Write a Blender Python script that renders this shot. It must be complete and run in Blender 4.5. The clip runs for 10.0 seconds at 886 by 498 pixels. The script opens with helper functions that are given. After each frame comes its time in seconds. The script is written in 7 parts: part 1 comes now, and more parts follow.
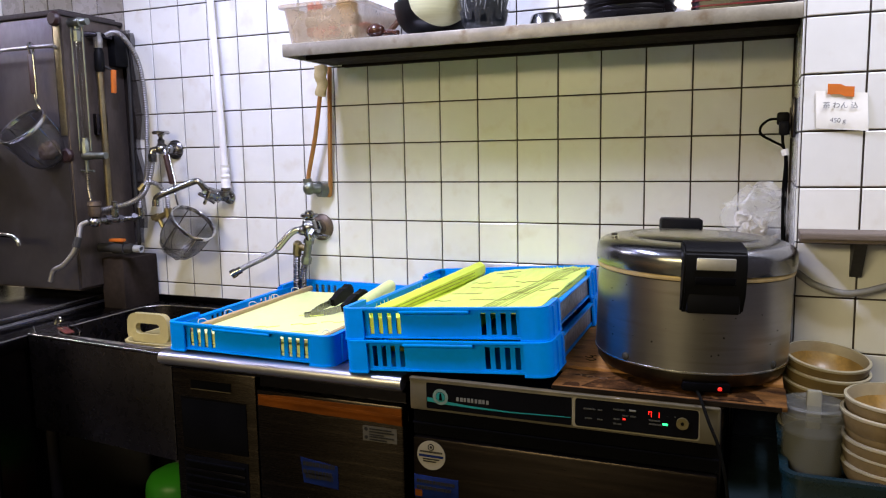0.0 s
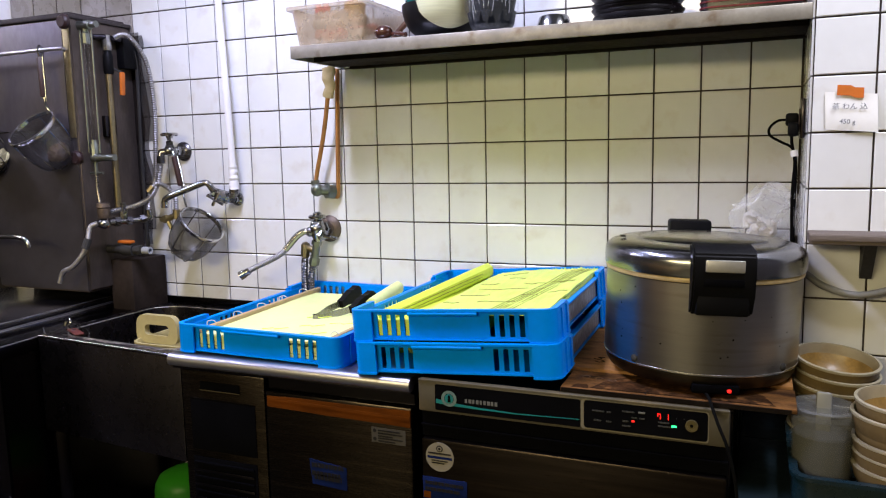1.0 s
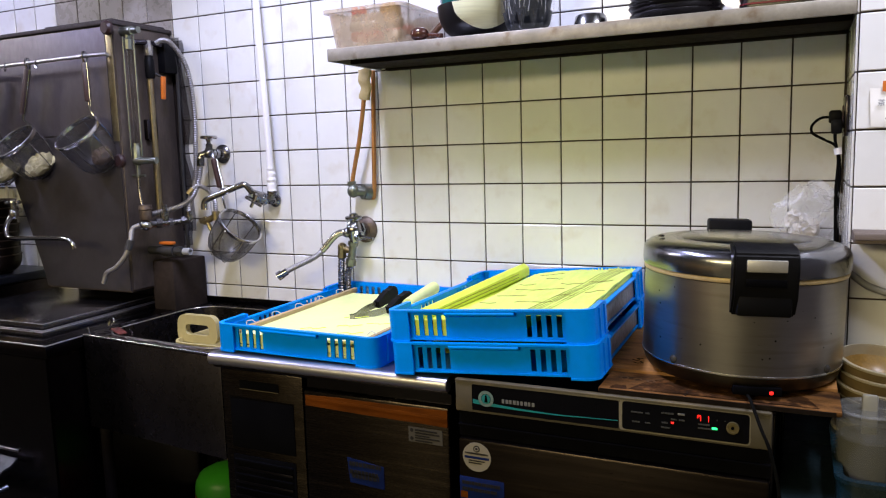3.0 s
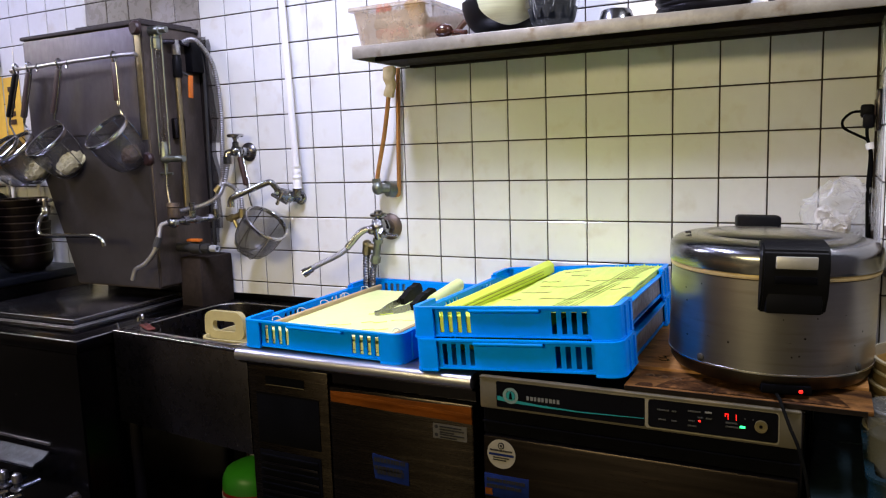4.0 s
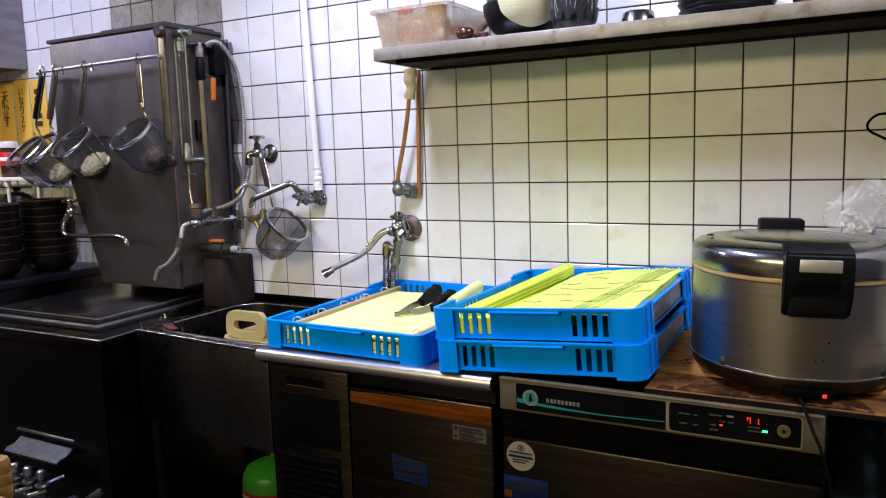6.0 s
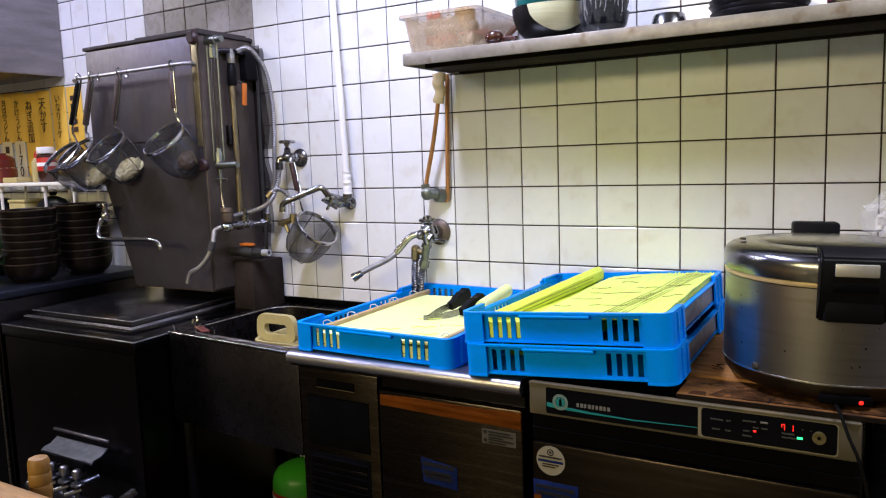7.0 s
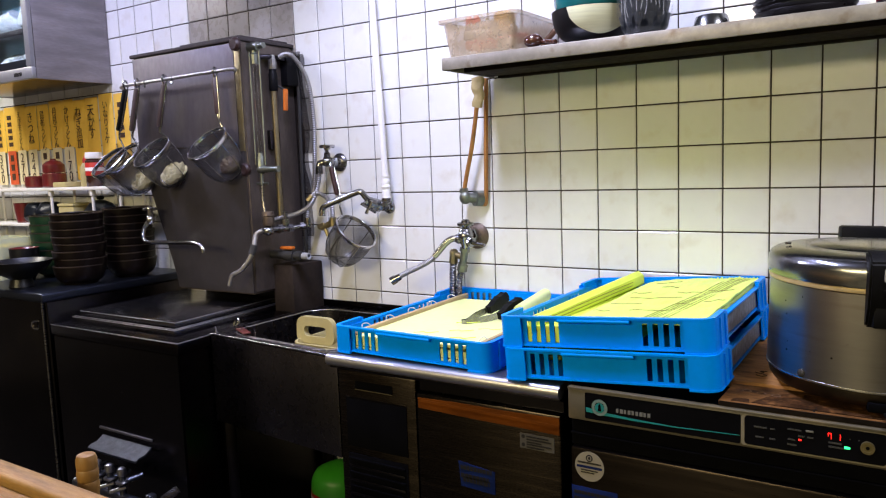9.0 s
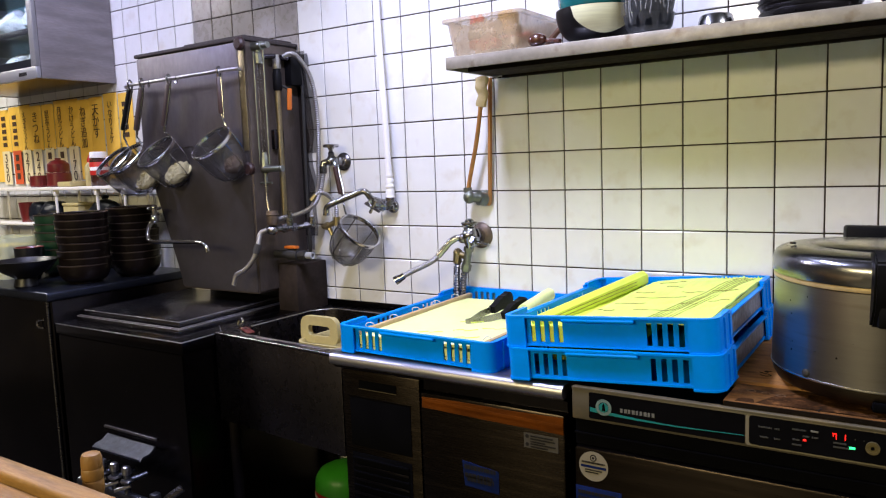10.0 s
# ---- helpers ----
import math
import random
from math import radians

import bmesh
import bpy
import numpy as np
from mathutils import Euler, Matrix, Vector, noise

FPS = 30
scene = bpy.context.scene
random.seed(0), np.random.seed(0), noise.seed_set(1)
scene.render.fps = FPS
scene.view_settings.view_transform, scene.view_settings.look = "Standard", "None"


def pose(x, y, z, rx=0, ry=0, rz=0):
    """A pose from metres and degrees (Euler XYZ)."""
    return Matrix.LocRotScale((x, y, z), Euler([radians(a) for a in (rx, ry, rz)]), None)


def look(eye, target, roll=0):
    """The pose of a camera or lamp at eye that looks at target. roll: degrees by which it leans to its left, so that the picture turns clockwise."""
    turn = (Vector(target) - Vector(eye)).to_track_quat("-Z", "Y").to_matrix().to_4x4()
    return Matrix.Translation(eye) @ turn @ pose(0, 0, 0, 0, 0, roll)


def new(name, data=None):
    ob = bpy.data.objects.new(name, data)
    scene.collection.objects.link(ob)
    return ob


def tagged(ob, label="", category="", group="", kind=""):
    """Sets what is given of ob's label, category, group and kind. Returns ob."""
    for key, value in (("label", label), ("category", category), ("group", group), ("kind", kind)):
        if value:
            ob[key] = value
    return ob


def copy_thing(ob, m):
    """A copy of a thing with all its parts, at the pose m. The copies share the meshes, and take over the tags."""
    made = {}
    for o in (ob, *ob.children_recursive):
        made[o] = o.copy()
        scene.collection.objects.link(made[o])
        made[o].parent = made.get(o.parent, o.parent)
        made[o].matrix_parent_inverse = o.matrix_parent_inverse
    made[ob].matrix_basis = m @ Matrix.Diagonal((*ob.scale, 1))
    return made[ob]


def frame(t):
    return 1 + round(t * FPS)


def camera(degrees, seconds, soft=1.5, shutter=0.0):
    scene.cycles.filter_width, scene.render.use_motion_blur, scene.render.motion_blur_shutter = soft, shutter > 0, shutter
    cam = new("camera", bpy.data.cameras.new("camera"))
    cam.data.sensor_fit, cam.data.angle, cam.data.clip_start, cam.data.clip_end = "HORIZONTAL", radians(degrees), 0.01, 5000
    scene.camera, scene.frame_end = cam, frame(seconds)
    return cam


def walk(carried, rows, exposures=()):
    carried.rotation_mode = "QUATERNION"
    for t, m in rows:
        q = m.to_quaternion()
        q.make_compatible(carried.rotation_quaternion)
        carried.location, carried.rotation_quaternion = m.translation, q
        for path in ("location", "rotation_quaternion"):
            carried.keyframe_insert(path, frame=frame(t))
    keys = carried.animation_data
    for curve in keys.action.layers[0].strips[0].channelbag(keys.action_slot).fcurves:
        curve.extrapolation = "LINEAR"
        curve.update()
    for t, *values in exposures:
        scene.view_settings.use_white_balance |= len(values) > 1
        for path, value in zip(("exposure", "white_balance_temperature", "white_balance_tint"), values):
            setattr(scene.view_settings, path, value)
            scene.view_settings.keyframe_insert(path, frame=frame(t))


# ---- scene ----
# ---------------------------------------------------------------- camera
cam = camera(60.72, 10.0, soft=1.15)
PATH = [
    (0, (1.0226, -1.9512, 1.2841), (0.2685, -0.1166, 1.0281), -1.046),
    (0.5, (1.0195, -1.9532, 1.2876), (0.2626, -0.1202, 1.0283), -1.174),
    (1, (1.0190, -1.9540, 1.2890), (0.2499, -0.1257, 1.0324), -1.176),
    (1.5, (1.0189, -1.9547, 1.2881), (0.2360, -0.1315, 1.0374), -1.297),
    (2, (1.0173, -1.9550, 1.2868), (0.2194, -0.1377, 1.0405), -1.514),
    (2.5, (1.0145, -1.9600, 1.2891), (0.1948, -0.1527, 1.0406), -1.489),
    (4, (1.0146, -1.9596, 1.2857), (0.1064, -0.1961, 1.0302), -1.850),
    (4.5, (1.0146, -1.9608, 1.2862), (0.0920, -0.2049, 1.0296), -1.707),
    (5, (1.0145, -1.9605, 1.2868), (0.0851, -0.2081, 1.0315), -1.783),
    (5.5, (1.0132, -1.9622, 1.2852), (0.0799, -0.2114, 1.0329), -1.754),
    (7, (1.0083, -1.9715, 1.2879), (-0.0036, -0.2629, 1.0494), -1.972),
    (7.5, (1.0063, -1.9729, 1.2865), (-0.0370, -0.2822, 1.0562), -2.157),
    (8, (1.0069, -1.9731, 1.2853), (-0.0637, -0.2988, 1.0601), -2.196),
    (8.5, (1.0085, -1.9736, 1.2897), (-0.0798, -0.3111, 1.0622), -2.267),
    (9, (1.0076, -1.9746, 1.2866), (-0.0888, -0.3168, 1.0632), -2.096),
    (9.5, (1.0080, -1.9738, 1.2865), (-0.0938, -0.3197, 1.0637), -2.131),
    (10, (1.0071, -1.9745, 1.2873), (-0.0975, -0.3224, 1.0622), -2.108),
]
walk(cam, [(t, look(eye, target, roll)) for t, eye, target, roll in PATH], exposures=[(0, -0.10), (5.5, -0.10), (7.5, -0.04), (10, 0.0)])

# ---------------------------------------------------------------- world and lamps
world = bpy.data.worlds.new("world")
scene.world = world
world.use_nodes = True
world.node_tree.nodes["Background"].inputs[0].default_value = (0.55, 0.6, 0.7, 1)
world.node_tree.nodes["Background"].inputs[1].default_value = 0.005


def area_lamp(name, m, sx, sy, watts, color):
    data = bpy.data.lights.new(name, "AREA")
    data.shape, data.size, data.size_y, data.energy, data.color = "RECTANGLE", sx, sy, watts, color
    ob = new(name, data)
    ob.matrix_world = m
    return ob


# cool lamps close to the tiled wall, which the shelf shades from most of the wall below it; yellower lamps further back in the room
area_lamp("tube_light", pose(-0.12, -0.90, 2.44), 0.16, 0.66, 50, (0.65, 0.675, 1.0))
area_lamp("tube_light", pose(1.50, -0.85, 2.44), 0.16, 0.60, 31, (0.84, 0.85, 1.0))
area_lamp("tube_light", pose(-1.78, -0.95, 2.44), 0.16, 0.66, 27, (0.61, 0.625, 1.0))
area_lamp("room_light", pose(-0.5, -5.4, 2.44), 2.6, 2.4, 430, (1.0, 0.83, 0.435))
# Unseen fill, added to brighten the menu strips and cabinet.
area_lamp("left_fill", pose(-2.9, -1.0, 2.44), 0.6, 0.3, 34, (1.0, 0.94, 0.86))

# ---------------------------------------------------------------- materials
def mat(name, color, rough=0.5, metal=0.0, var=0.12, scale=18.0, bump=0.0, bscale=120.0, spots=0.0, spot_color=(0.12, 0.08, 0.04), spot_scale=9.0,
        stretch=(1, 1, 1), rand=0.0, island=False, spot_from=0.56, coat=0.0, trans=0.0, sss=0.0, rvar=0.15, alpha=1.0, spec=0.5):
    """Principled surface with variation at two scales, blotchy wear or dirt, fine relief and, for pieces, a tone of each one's own."""
    m = bpy.data.materials.new(name)
    m.use_nodes = True
    t = m.node_tree
    N, L = t.nodes, t.links
    b = N["Principled BSDF"]
    co = N.new("ShaderNodeTexCoord")
    mp = N.new("ShaderNodeMapping")
    mp.inputs["Scale"].default_value = stretch
    L.new(co.outputs["Object"], mp.inputs["Vector"])
    vec = mp.outputs["Vector"]
    if rand or island:
        src = N.new("ShaderNodeNewGeometry").outputs["Random Per Island"] if island else N.new("ShaderNodeObjectInfo").outputs["Random"]
        sh = N.new("ShaderNodeVectorMath")
        sh.operation = "MULTIPLY_ADD"
        L.new(src, sh.inputs[0])
        sh.inputs[1].default_value = (17.3, 9.1, 5.7)
        L.new(vec, sh.inputs[2])
        vec = sh.outputs[0]

    def noise_tex(sc, detail=4.0):
        n = N.new("ShaderNodeTexNoise")
        n.inputs["Scale"].default_value, n.inputs["Detail"].default_value = sc, detail
        L.new(vec, n.inputs["Vector"])
        return n.outputs["Fac"]

    def ramp(fac, lo, hi, a=0.0, c=1.0):
        r = N.new("ShaderNodeMapRange")
        r.inputs[1].default_value, r.inputs[2].default_value, r.inputs[3].default_value, r.inputs[4].default_value = lo, hi, a, c
        L.new(fac, r.inputs[0])
        return r.outputs[0]

    def mix(fac, a, c, kind="MIX"):
        x = N.new("ShaderNodeMix")
        x.data_type, x.blend_type = "RGBA", kind
        for s, v in ((0, fac), (6, a), (7, c)):
            if hasattr(v, "is_output"):
                L.new(v, x.inputs[s])
            else:
                x.inputs[s].default_value = v if s == 0 else (*v[:3], 1)
        return x.outputs[2]

    big, small = noise_tex(scale), noise_tex(scale * 7.3, 6.0)
    lo = tuple(c * (1 - var) for c in color)
    hi = tuple(min(1, c * (1 + var)) for c in color)
    col = mix(ramp(big, 0.3, 0.7), lo, hi)
    col = mix(ramp(small, 0.25, 0.75, 0, 0.5), col, tuple(c * (1 - var * 1.3) for c in color))
    if rand:
        col = mix(ramp(src, 0, 1, 0, rand), col, tuple(c * 0.55 for c in color))
    if spots:
        col = mix(ramp(noise_tex(spot_scale, 7.0), spot_from, spot_from + 0.18, 0, spots), col, spot_color)
    L.new(col, b.inputs["Base Color"])
    L.new(ramp(small, 0.2, 0.8, max(0.02, rough * (1 - rvar)), min(1, rough * (1 + rvar))), b.inputs["Roughness"])
    b.inputs["Metallic"].default_value = metal
    b.inputs["Coat Weight"].default_value = coat
    b.inputs["Transmission Weight"].default_value = trans
    b.inputs["Alpha"].default_value = alpha
    b.inputs["Specular IOR Level"].default_value = spec
    if sss:
        b.inputs["Subsurface Weight"].default_value = sss
        b.inputs["Subsurface Radius"].default_value = (0.01, 0.007, 0.004)
    if bump:
        u = N.new("ShaderNodeBump")
        u.inputs["Strength"].default_value, u.inputs["Distance"].default_value = bump, 0.002
        L.new(noise_tex(bscale, 5.0), u.inputs["Height"])
        L.new(u.outputs["Normal"], b.inputs["Normal"])
    return m


def glow(name, color, strength):
    m = mat(name, color, 0.4, var=0.02)
    b = m.node_tree.nodes["Principled BSDF"]
    b.inputs["Emission Color"].default_value, b.inputs["Emission Strength"].default_value = (*color, 1), strength
    return m


M_TILE = mat("tile_glaze", (0.73, 0.735, 0.73), 0.16, var=0.05, scale=6, bump=0.06, bscale=14, spots=0.25, spot_color=(0.42, 0.32, 0.17), spot_scale=16, rand=0.10, coat=0.3)
M_TILE_JOINED = mat("tile_glaze_joined", (0.73, 0.735, 0.73), 0.16, var=0.05, scale=6, bump=0.06, bscale=14, spots=0.25, spot_color=(0.42, 0.32, 0.17), spot_scale=16, island=True, coat=0.3)
M_TILE_DULL = mat("dull_tile_glaze", (0.29, 0.268, 0.25), 0.28, var=0.10, scale=7, bump=0.06, bscale=14, spots=0.6, spot_color=(0.10, 0.085, 0.075), spot_scale=9, rand=0.15, coat=0.15)
M_TILE_DULL_JOINED = mat("dull_tile_glaze_joined", (0.29, 0.268, 0.25), 0.28, var=0.10, scale=7, bump=0.06, bscale=14, spots=0.6, spot_color=(0.10, 0.085, 0.075), spot_scale=9, island=True, coat=0.15)
M_GROUT = mat("dirty_grout", (0.038, 0.028, 0.022), 0.9, var=0.4, scale=9, bump=0.3, spots=0.4, spot_color=(0.16, 0.13, 0.10))
M_STEEL = mat("stainless", (0.52, 0.51, 0.50), 0.30, 1.0, var=0.10, scale=7, bump=0.05, bscale=60, stretch=(1, 1, 14), spots=0.25, spot_color=(0.22, 0.18, 0.13), spot_scale=5)
M_STEEL_DULL = mat("dull_stainless", (0.18, 0.175, 0.185), 0.28, 1.0, var=0.16, scale=5, bump=0.03, bscale=40, stretch=(1, 1, 9), spots=0.5, spot_color=(0.12, 0.09, 0.06), spot_scale=6)
# Dark from soot on the boiler and from shade painted into low surfaces.
M_STEEL_DARK = mat("darkened_stainless", (0.036, 0.033, 0.040), 0.24, 1.0, var=0.2, scale=5, bump=0.06, bscale=30, spots=0.5, spot_color=(0.06, 0.05, 0.04), spot_scale=5)
M_CHROME = mat("chrome", (0.50, 0.50, 0.51), 0.12, 1.0, var=0.05, scale=30, spots=0.2, spot_color=(0.35, 0.33, 0.3), spot_scale=40)
M_BRASS = mat("old_brass", (0.30, 0.25, 0.15), 0.40, 1.0, var=0.25, scale=30, spots=0.5, spot_color=(0.12, 0.10, 0.05), spot_scale=30)
M_COPPER = mat("copper_pipe", (0.50, 0.24, 0.09), 0.42, 0.8, var=0.2, scale=22, spots=0.5, spot_color=(0.22, 0.12, 0.05), spot_scale=25)
M_FLEX = mat("flex_hose_steel", (0.36, 0.35, 0.345), 0.5, 1.0, var=0.15, scale=60)
M_BLACK = mat("black_plastic", (0.004, 0.004, 0.005), 0.5, var=0.3, scale=20, bump=0.05, spec=0.09)
M_CABLE = mat("black_cable_rubber", (0.004, 0.004, 0.004), 0.8, var=0.2, spec=0.02)
M_RUBBER = mat("dark_rubber", (0.02, 0.019, 0.018), 0.65, var=0.3, scale=20)
M_BLUE = mat("blue_crate_plastic", (0.0, 0.235, 0.80), 0.34, var=0.10, scale=12, bump=0.05, bscale=80, spots=0.08, spot_color=(0.0, 0.16, 0.50), spot_scale=14, spec=0.05)
M_NOODLE = mat("yellow_noodle_sheet", (0.67, 0.78, 0.08), 0.48, var=0.09, scale=16, bump=0.15, bscale=60, stretch=(8, 1, 1), spots=0.18, spot_color=(0.62, 0.70, 0.10), spot_scale=12)
M_NOODLE_TOP = mat("lime_noodle_sheet", (0.67, 0.82, 0.15), 0.5, var=0.14, scale=9, bump=0.3, bscale=70, stretch=(7, 1, 1), spots=0.5, spot_color=(0.56, 0.70, 0.07), spot_scale=6)
M_NOODLE_PALE = mat("pale_noodle_sheet", (0.72, 0.78, 0.32), 0.5, var=0.08, scale=14, bump=0.15, bscale=60, spots=0.15, spot_color=(0.74, 0.66, 0.20), spot_scale=12)
M_STICK = mat("wooden_strip", (0.42, 0.31, 0.15), 0.6, var=0.2, scale=12, stretch=(12, 1, 1))
M_WOOD = mat("worn_board_wood", (0.165, 0.074, 0.022), 0.7, var=0.5, scale=12, bump=0.5, bscale=60, stretch=(1.6, 4, 4), spots=1.0, spot_color=(0.030, 0.013, 0.006), spot_scale=9, spot_from=0.47, spec=0.1)
M_WOOD_PALE = mat("waxed_pale_wood", (0.27, 0.130, 0.018), 0.55, var=0.35, scale=7, bump=0.15, bscale=40, stretch=(1.5, 12, 8), spots=0.6, spot_color=(0.11, 0.045, 0.012), spot_scale=11)
M_WHITE_PIPE = mat("white_pvc_pipe", (0.78, 0.77, 0.78), 0.35, var=0.05, scale=12, spots=0.15, spot_color=(0.5, 0.45, 0.35))
M_PAPER = mat("note_paper", (0.80, 0.79, 0.76), 0.8, var=0.04, scale=20, bump=0.2, bscale=30)
M_ORANGE = mat("orange_tape", (0.56, 0.135, 0.012), 0.5, var=0.12, scale=30)
M_TAPE = mat("old_packing_tape", (0.105, 0.028, 0.003), 0.6, var=0.4, scale=9, stretch=(1, 1, 5), spec=0.03, spots=0.6, spot_color=(0.035, 0.010, 0.003), spot_scale=5)
M_INK = mat("ink", (0.012, 0.011, 0.011), 0.8, var=0.1, spec=0.1)
M_FLOOR = mat("wet_kitchen_floor", (0.022, 0.020, 0.019), 0.5, var=0.3, scale=4, bump=0.2, bscale=30, spots=0.4, spot_color=(0.03, 0.022, 0.015), spec=0.25)
M_PAINT = mat("ceiling_paint", (0.26, 0.25, 0.26), 0.8, var=0.08, scale=2, spots=0.3, spot_color=(0.35, 0.30, 0.22), spot_scale=2)
M_ROOM = mat("room_wall_paint", (0.088, 0.082, 0.088), 0.8, var=0.15, scale=2, spots=0.3)

# ---------------------------------------------------------------- building tools
WORLD = {}


def thing(name, base, label, category, group="", turn=0.0, world_coords=False):
    ob = new(name)
    ob.empty_display_size = 0.05
    ob.matrix_world = pose(*base, 0, 0, turn)
    if world_coords:
        WORLD[ob.name] = Vector(base)
    return tagged(ob, label, category, group)


def mesh_of(name, bm, material, angle=35):
    me = bpy.data.meshes.new(name)
    bmesh.ops.recalc_face_normals(bm, faces=bm.faces)
    bm.to_mesh(me)
    bm.free()
    for m in (material if isinstance(material, (list, tuple)) else [material]):
        me.materials.append(m)
    me.polygons.foreach_set("use_smooth", [True] * len(me.polygons))
    me.set_sharp_from_angle(angle=radians(angle))
    return me


def part(name, bm, material, parent, label="", angle=35):
    off = WORLD.get(parent.name) if parent else None
    if off is not None:
        bmesh.ops.translate(bm, verts=bm.verts, vec=-off)
    ob = new(name, mesh_of(name, bm, material, angle))
    ob.parent = parent
    if off is not None:
        WORLD[ob.name] = off
    return tagged(ob, label)


def box(bm, x0, x1, y0, y1, z0, z1, bevel=0.0, seg=2, m=None):
    r = bmesh.ops.create_cube(bm, size=1.0)
    vs = r["verts"]
    for v in vs:
        v.co = Vector((x0 + (v.co.x + 0.5) * (x1 - x0), y0 + (v.co.y + 0.5) * (y1 - y0), z0 + (v.co.z + 0.5) * (z1 - z0)))
    if bevel:
        es = list({e for v in vs for e in v.link_edges})
        r = bmesh.ops.bevel(bm, geom=es, offset=bevel, segments=seg, affect="EDGES", profile=0.5)
        vs = list({v for f in r["faces"] for v in f.verts} | {v for v in vs if v.is_valid})
        seen, todo = set(vs), list(vs)
        while todo:
            for e in todo.pop().link_edges:
                for v in e.verts:
                    if v not in seen:
                        seen.add(v)
                        todo.append(v)
        vs = list(seen)
    if m is not None:
        bmesh.ops.transform(bm, matrix=m, verts=vs)
    return bm


def B():
    return bmesh.new()


def boxed(*a, **k):
    return box(B(), *a, **k)


def lathe(bm, profile, center=(0, 0, 0), seg=32, m=None, sx=1.0, sy=1.0):
    """Turns (radius, height) pairs round the z axis; radius 0 closes with a point."""
    rings, made = [], []
    for r, z in profile:
        if r <= 1e-6:
            ring = [bm.verts.new((0, 0, z))]
        else:
            ring = [bm.verts.new((r * sx * math.cos(2 * math.pi * i / seg), r * sy * math.sin(2 * math.pi * i / seg), z)) for i in range(seg)]
        rings.append(ring)
        made += ring
    for a, c in zip(rings, rings[1:]):
        for i in range(seg):
            j = (i + 1) % seg
            if len(a) == 1 and len(c) == 1:
                break
            if len(a) == 1:
                bm.faces.new((a[0], c[i], c[j]))
            elif len(c) == 1:
                bm.faces.new((a[i], a[j], c[0]))
            else:
                bm.faces.new((a[i], a[j], c[j], c[i]))
    mm = Matrix.Translation(center) if m is None else m
    bmesh.ops.transform(bm, matrix=mm, verts=made)
    return bm


def smooth_path(pts, steps=6):
    pts = [Vector(p) for p in pts]
    if len(pts) < 3:
        return pts
    ext = [2 * pts[0] - pts[1]] + pts + [2 * pts[-1] - pts[-2]]
    out = []
    for i in range(1, len(ext) - 2):
        a, b, c, d = ext[i - 1:i + 3]
        for s in range(steps):
            t = s / steps
            out.append(0.5 * ((2 * b) + (c - a) * t + (2 * a - 5 * b + 4 * c - d) * t * t + (3 * b - a - 3 * c + d) * t ** 3))
    return out + [pts[-1]]


def tube(bm, pts, r, seg=10, steps=6, curve=True, closed=False, ribs=0.0, pitch=0.006):
    """A round bar or hose along the points. r may be a number or one for each given point; ribs: depth of a hose's rings."""
    path = smooth_path(pts, steps) if curve else [Vector(p) for p in pts]
    if ribs:
        dense, run = [], 0.0
        total = sum((b - a).length for a, b in zip(path, path[1:]))
        n = max(4, int(total / (pitch / 2)))
        lens = [0.0]
        for a, b in zip(path, path[1:]):
            lens.append(lens[-1] + (b - a).length)
        k = 0
        for i in range(n + 1):
            s = total * i / n
            while k < len(lens) - 2 and lens[k + 1] < s:
                k += 1
            f = (s - lens[k]) / max(1e-9, lens[k + 1] - lens[k])
            dense.append(path[k].lerp(path[k + 1], f))
        path = dense
    n = len(path)
    up = Vector((0, 0, 1))
    rings = []
    prev = None
    for i, p in enumerate(path):
        d = (path[min(i + 1, n - 1)] - path[max(i - 1, 0)]).normalized()
        if closed:
            d = (path[(i + 1) % n] - path[i - 1]).normalized()
        if prev is None:
            u = d.cross(up)
            if u.length < 0.05:
                u = d.cross(Vector((1, 0, 0)))
        else:
            u = prev - d * prev.dot(d)
        u.normalize()
        prev = u
        w = d.cross(u)
        rr = r if not isinstance(r, (list, tuple)) else r[0] + (r[-1] - r[0]) * i / max(1, n - 1)
        if ribs and i % 2:
            rr -= ribs
        rings.append([bm.verts.new(p + (u * math.cos(2 * math.pi * k / seg) + w * math.sin(2 * math.pi * k / seg)) * rr) for k in range(seg)])
    pairs = list(zip(rings, rings[1:])) + ([(rings[-1], rings[0])] if closed else [])
    for a, c in pairs:
        for k in range(seg):
            bm.faces.new((a[k], a[(k + 1) % seg], c[(k + 1) % seg], c[k]))
    if not closed:
        bm.faces.new(rings[0])
        bm.faces.new(rings[-1])
    return bm


def rod(bm, a, b, r, seg=14, r2=None):
    return tube(bm, [a, b], r if r2 is None else [r, r2], seg=seg, curve=False)


def prism(bm, outline, y0, y1, axis="y"):
    """A plate with the given outline; axis is the way it is thick."""
    def p(a, c, d):
        return {"y": (a, d, c), "x": (d, a, c), "z": (a, c, d)}[axis]
    f = [bm.verts.new(p(a, c, y0)) for a, c in outline]
    g = [bm.verts.new(p(a, c, y1)) for a, c in outline]
    bm.faces.new(f)
    bm.faces.new(g[::-1])
    n = len(f)
    for i in range(n):
        bm.faces.new((f[i], f[(i + 1) % n], g[(i + 1) % n], g[i]))
    return bm


def rounded(w, d, r, n=6, x0=0.0, y0=0.0):
    out = []
    for cx, cy, a0 in ((w - r, d - r, 0), (r, d - r, 90), (r, r, 180), (w - r, r, 270)):
        for i in range(n + 1):
            a = radians(a0 + 90 * i / n)
            out.append((x0 + cx + r * math.cos(a), y0 + cy + r * math.sin(a)))
    return out


def structure(name, bm, material, label="", category=""):
    ob = new(name, mesh_of(name, bm, material))
    return tagged(ob, label, category, kind="structure")

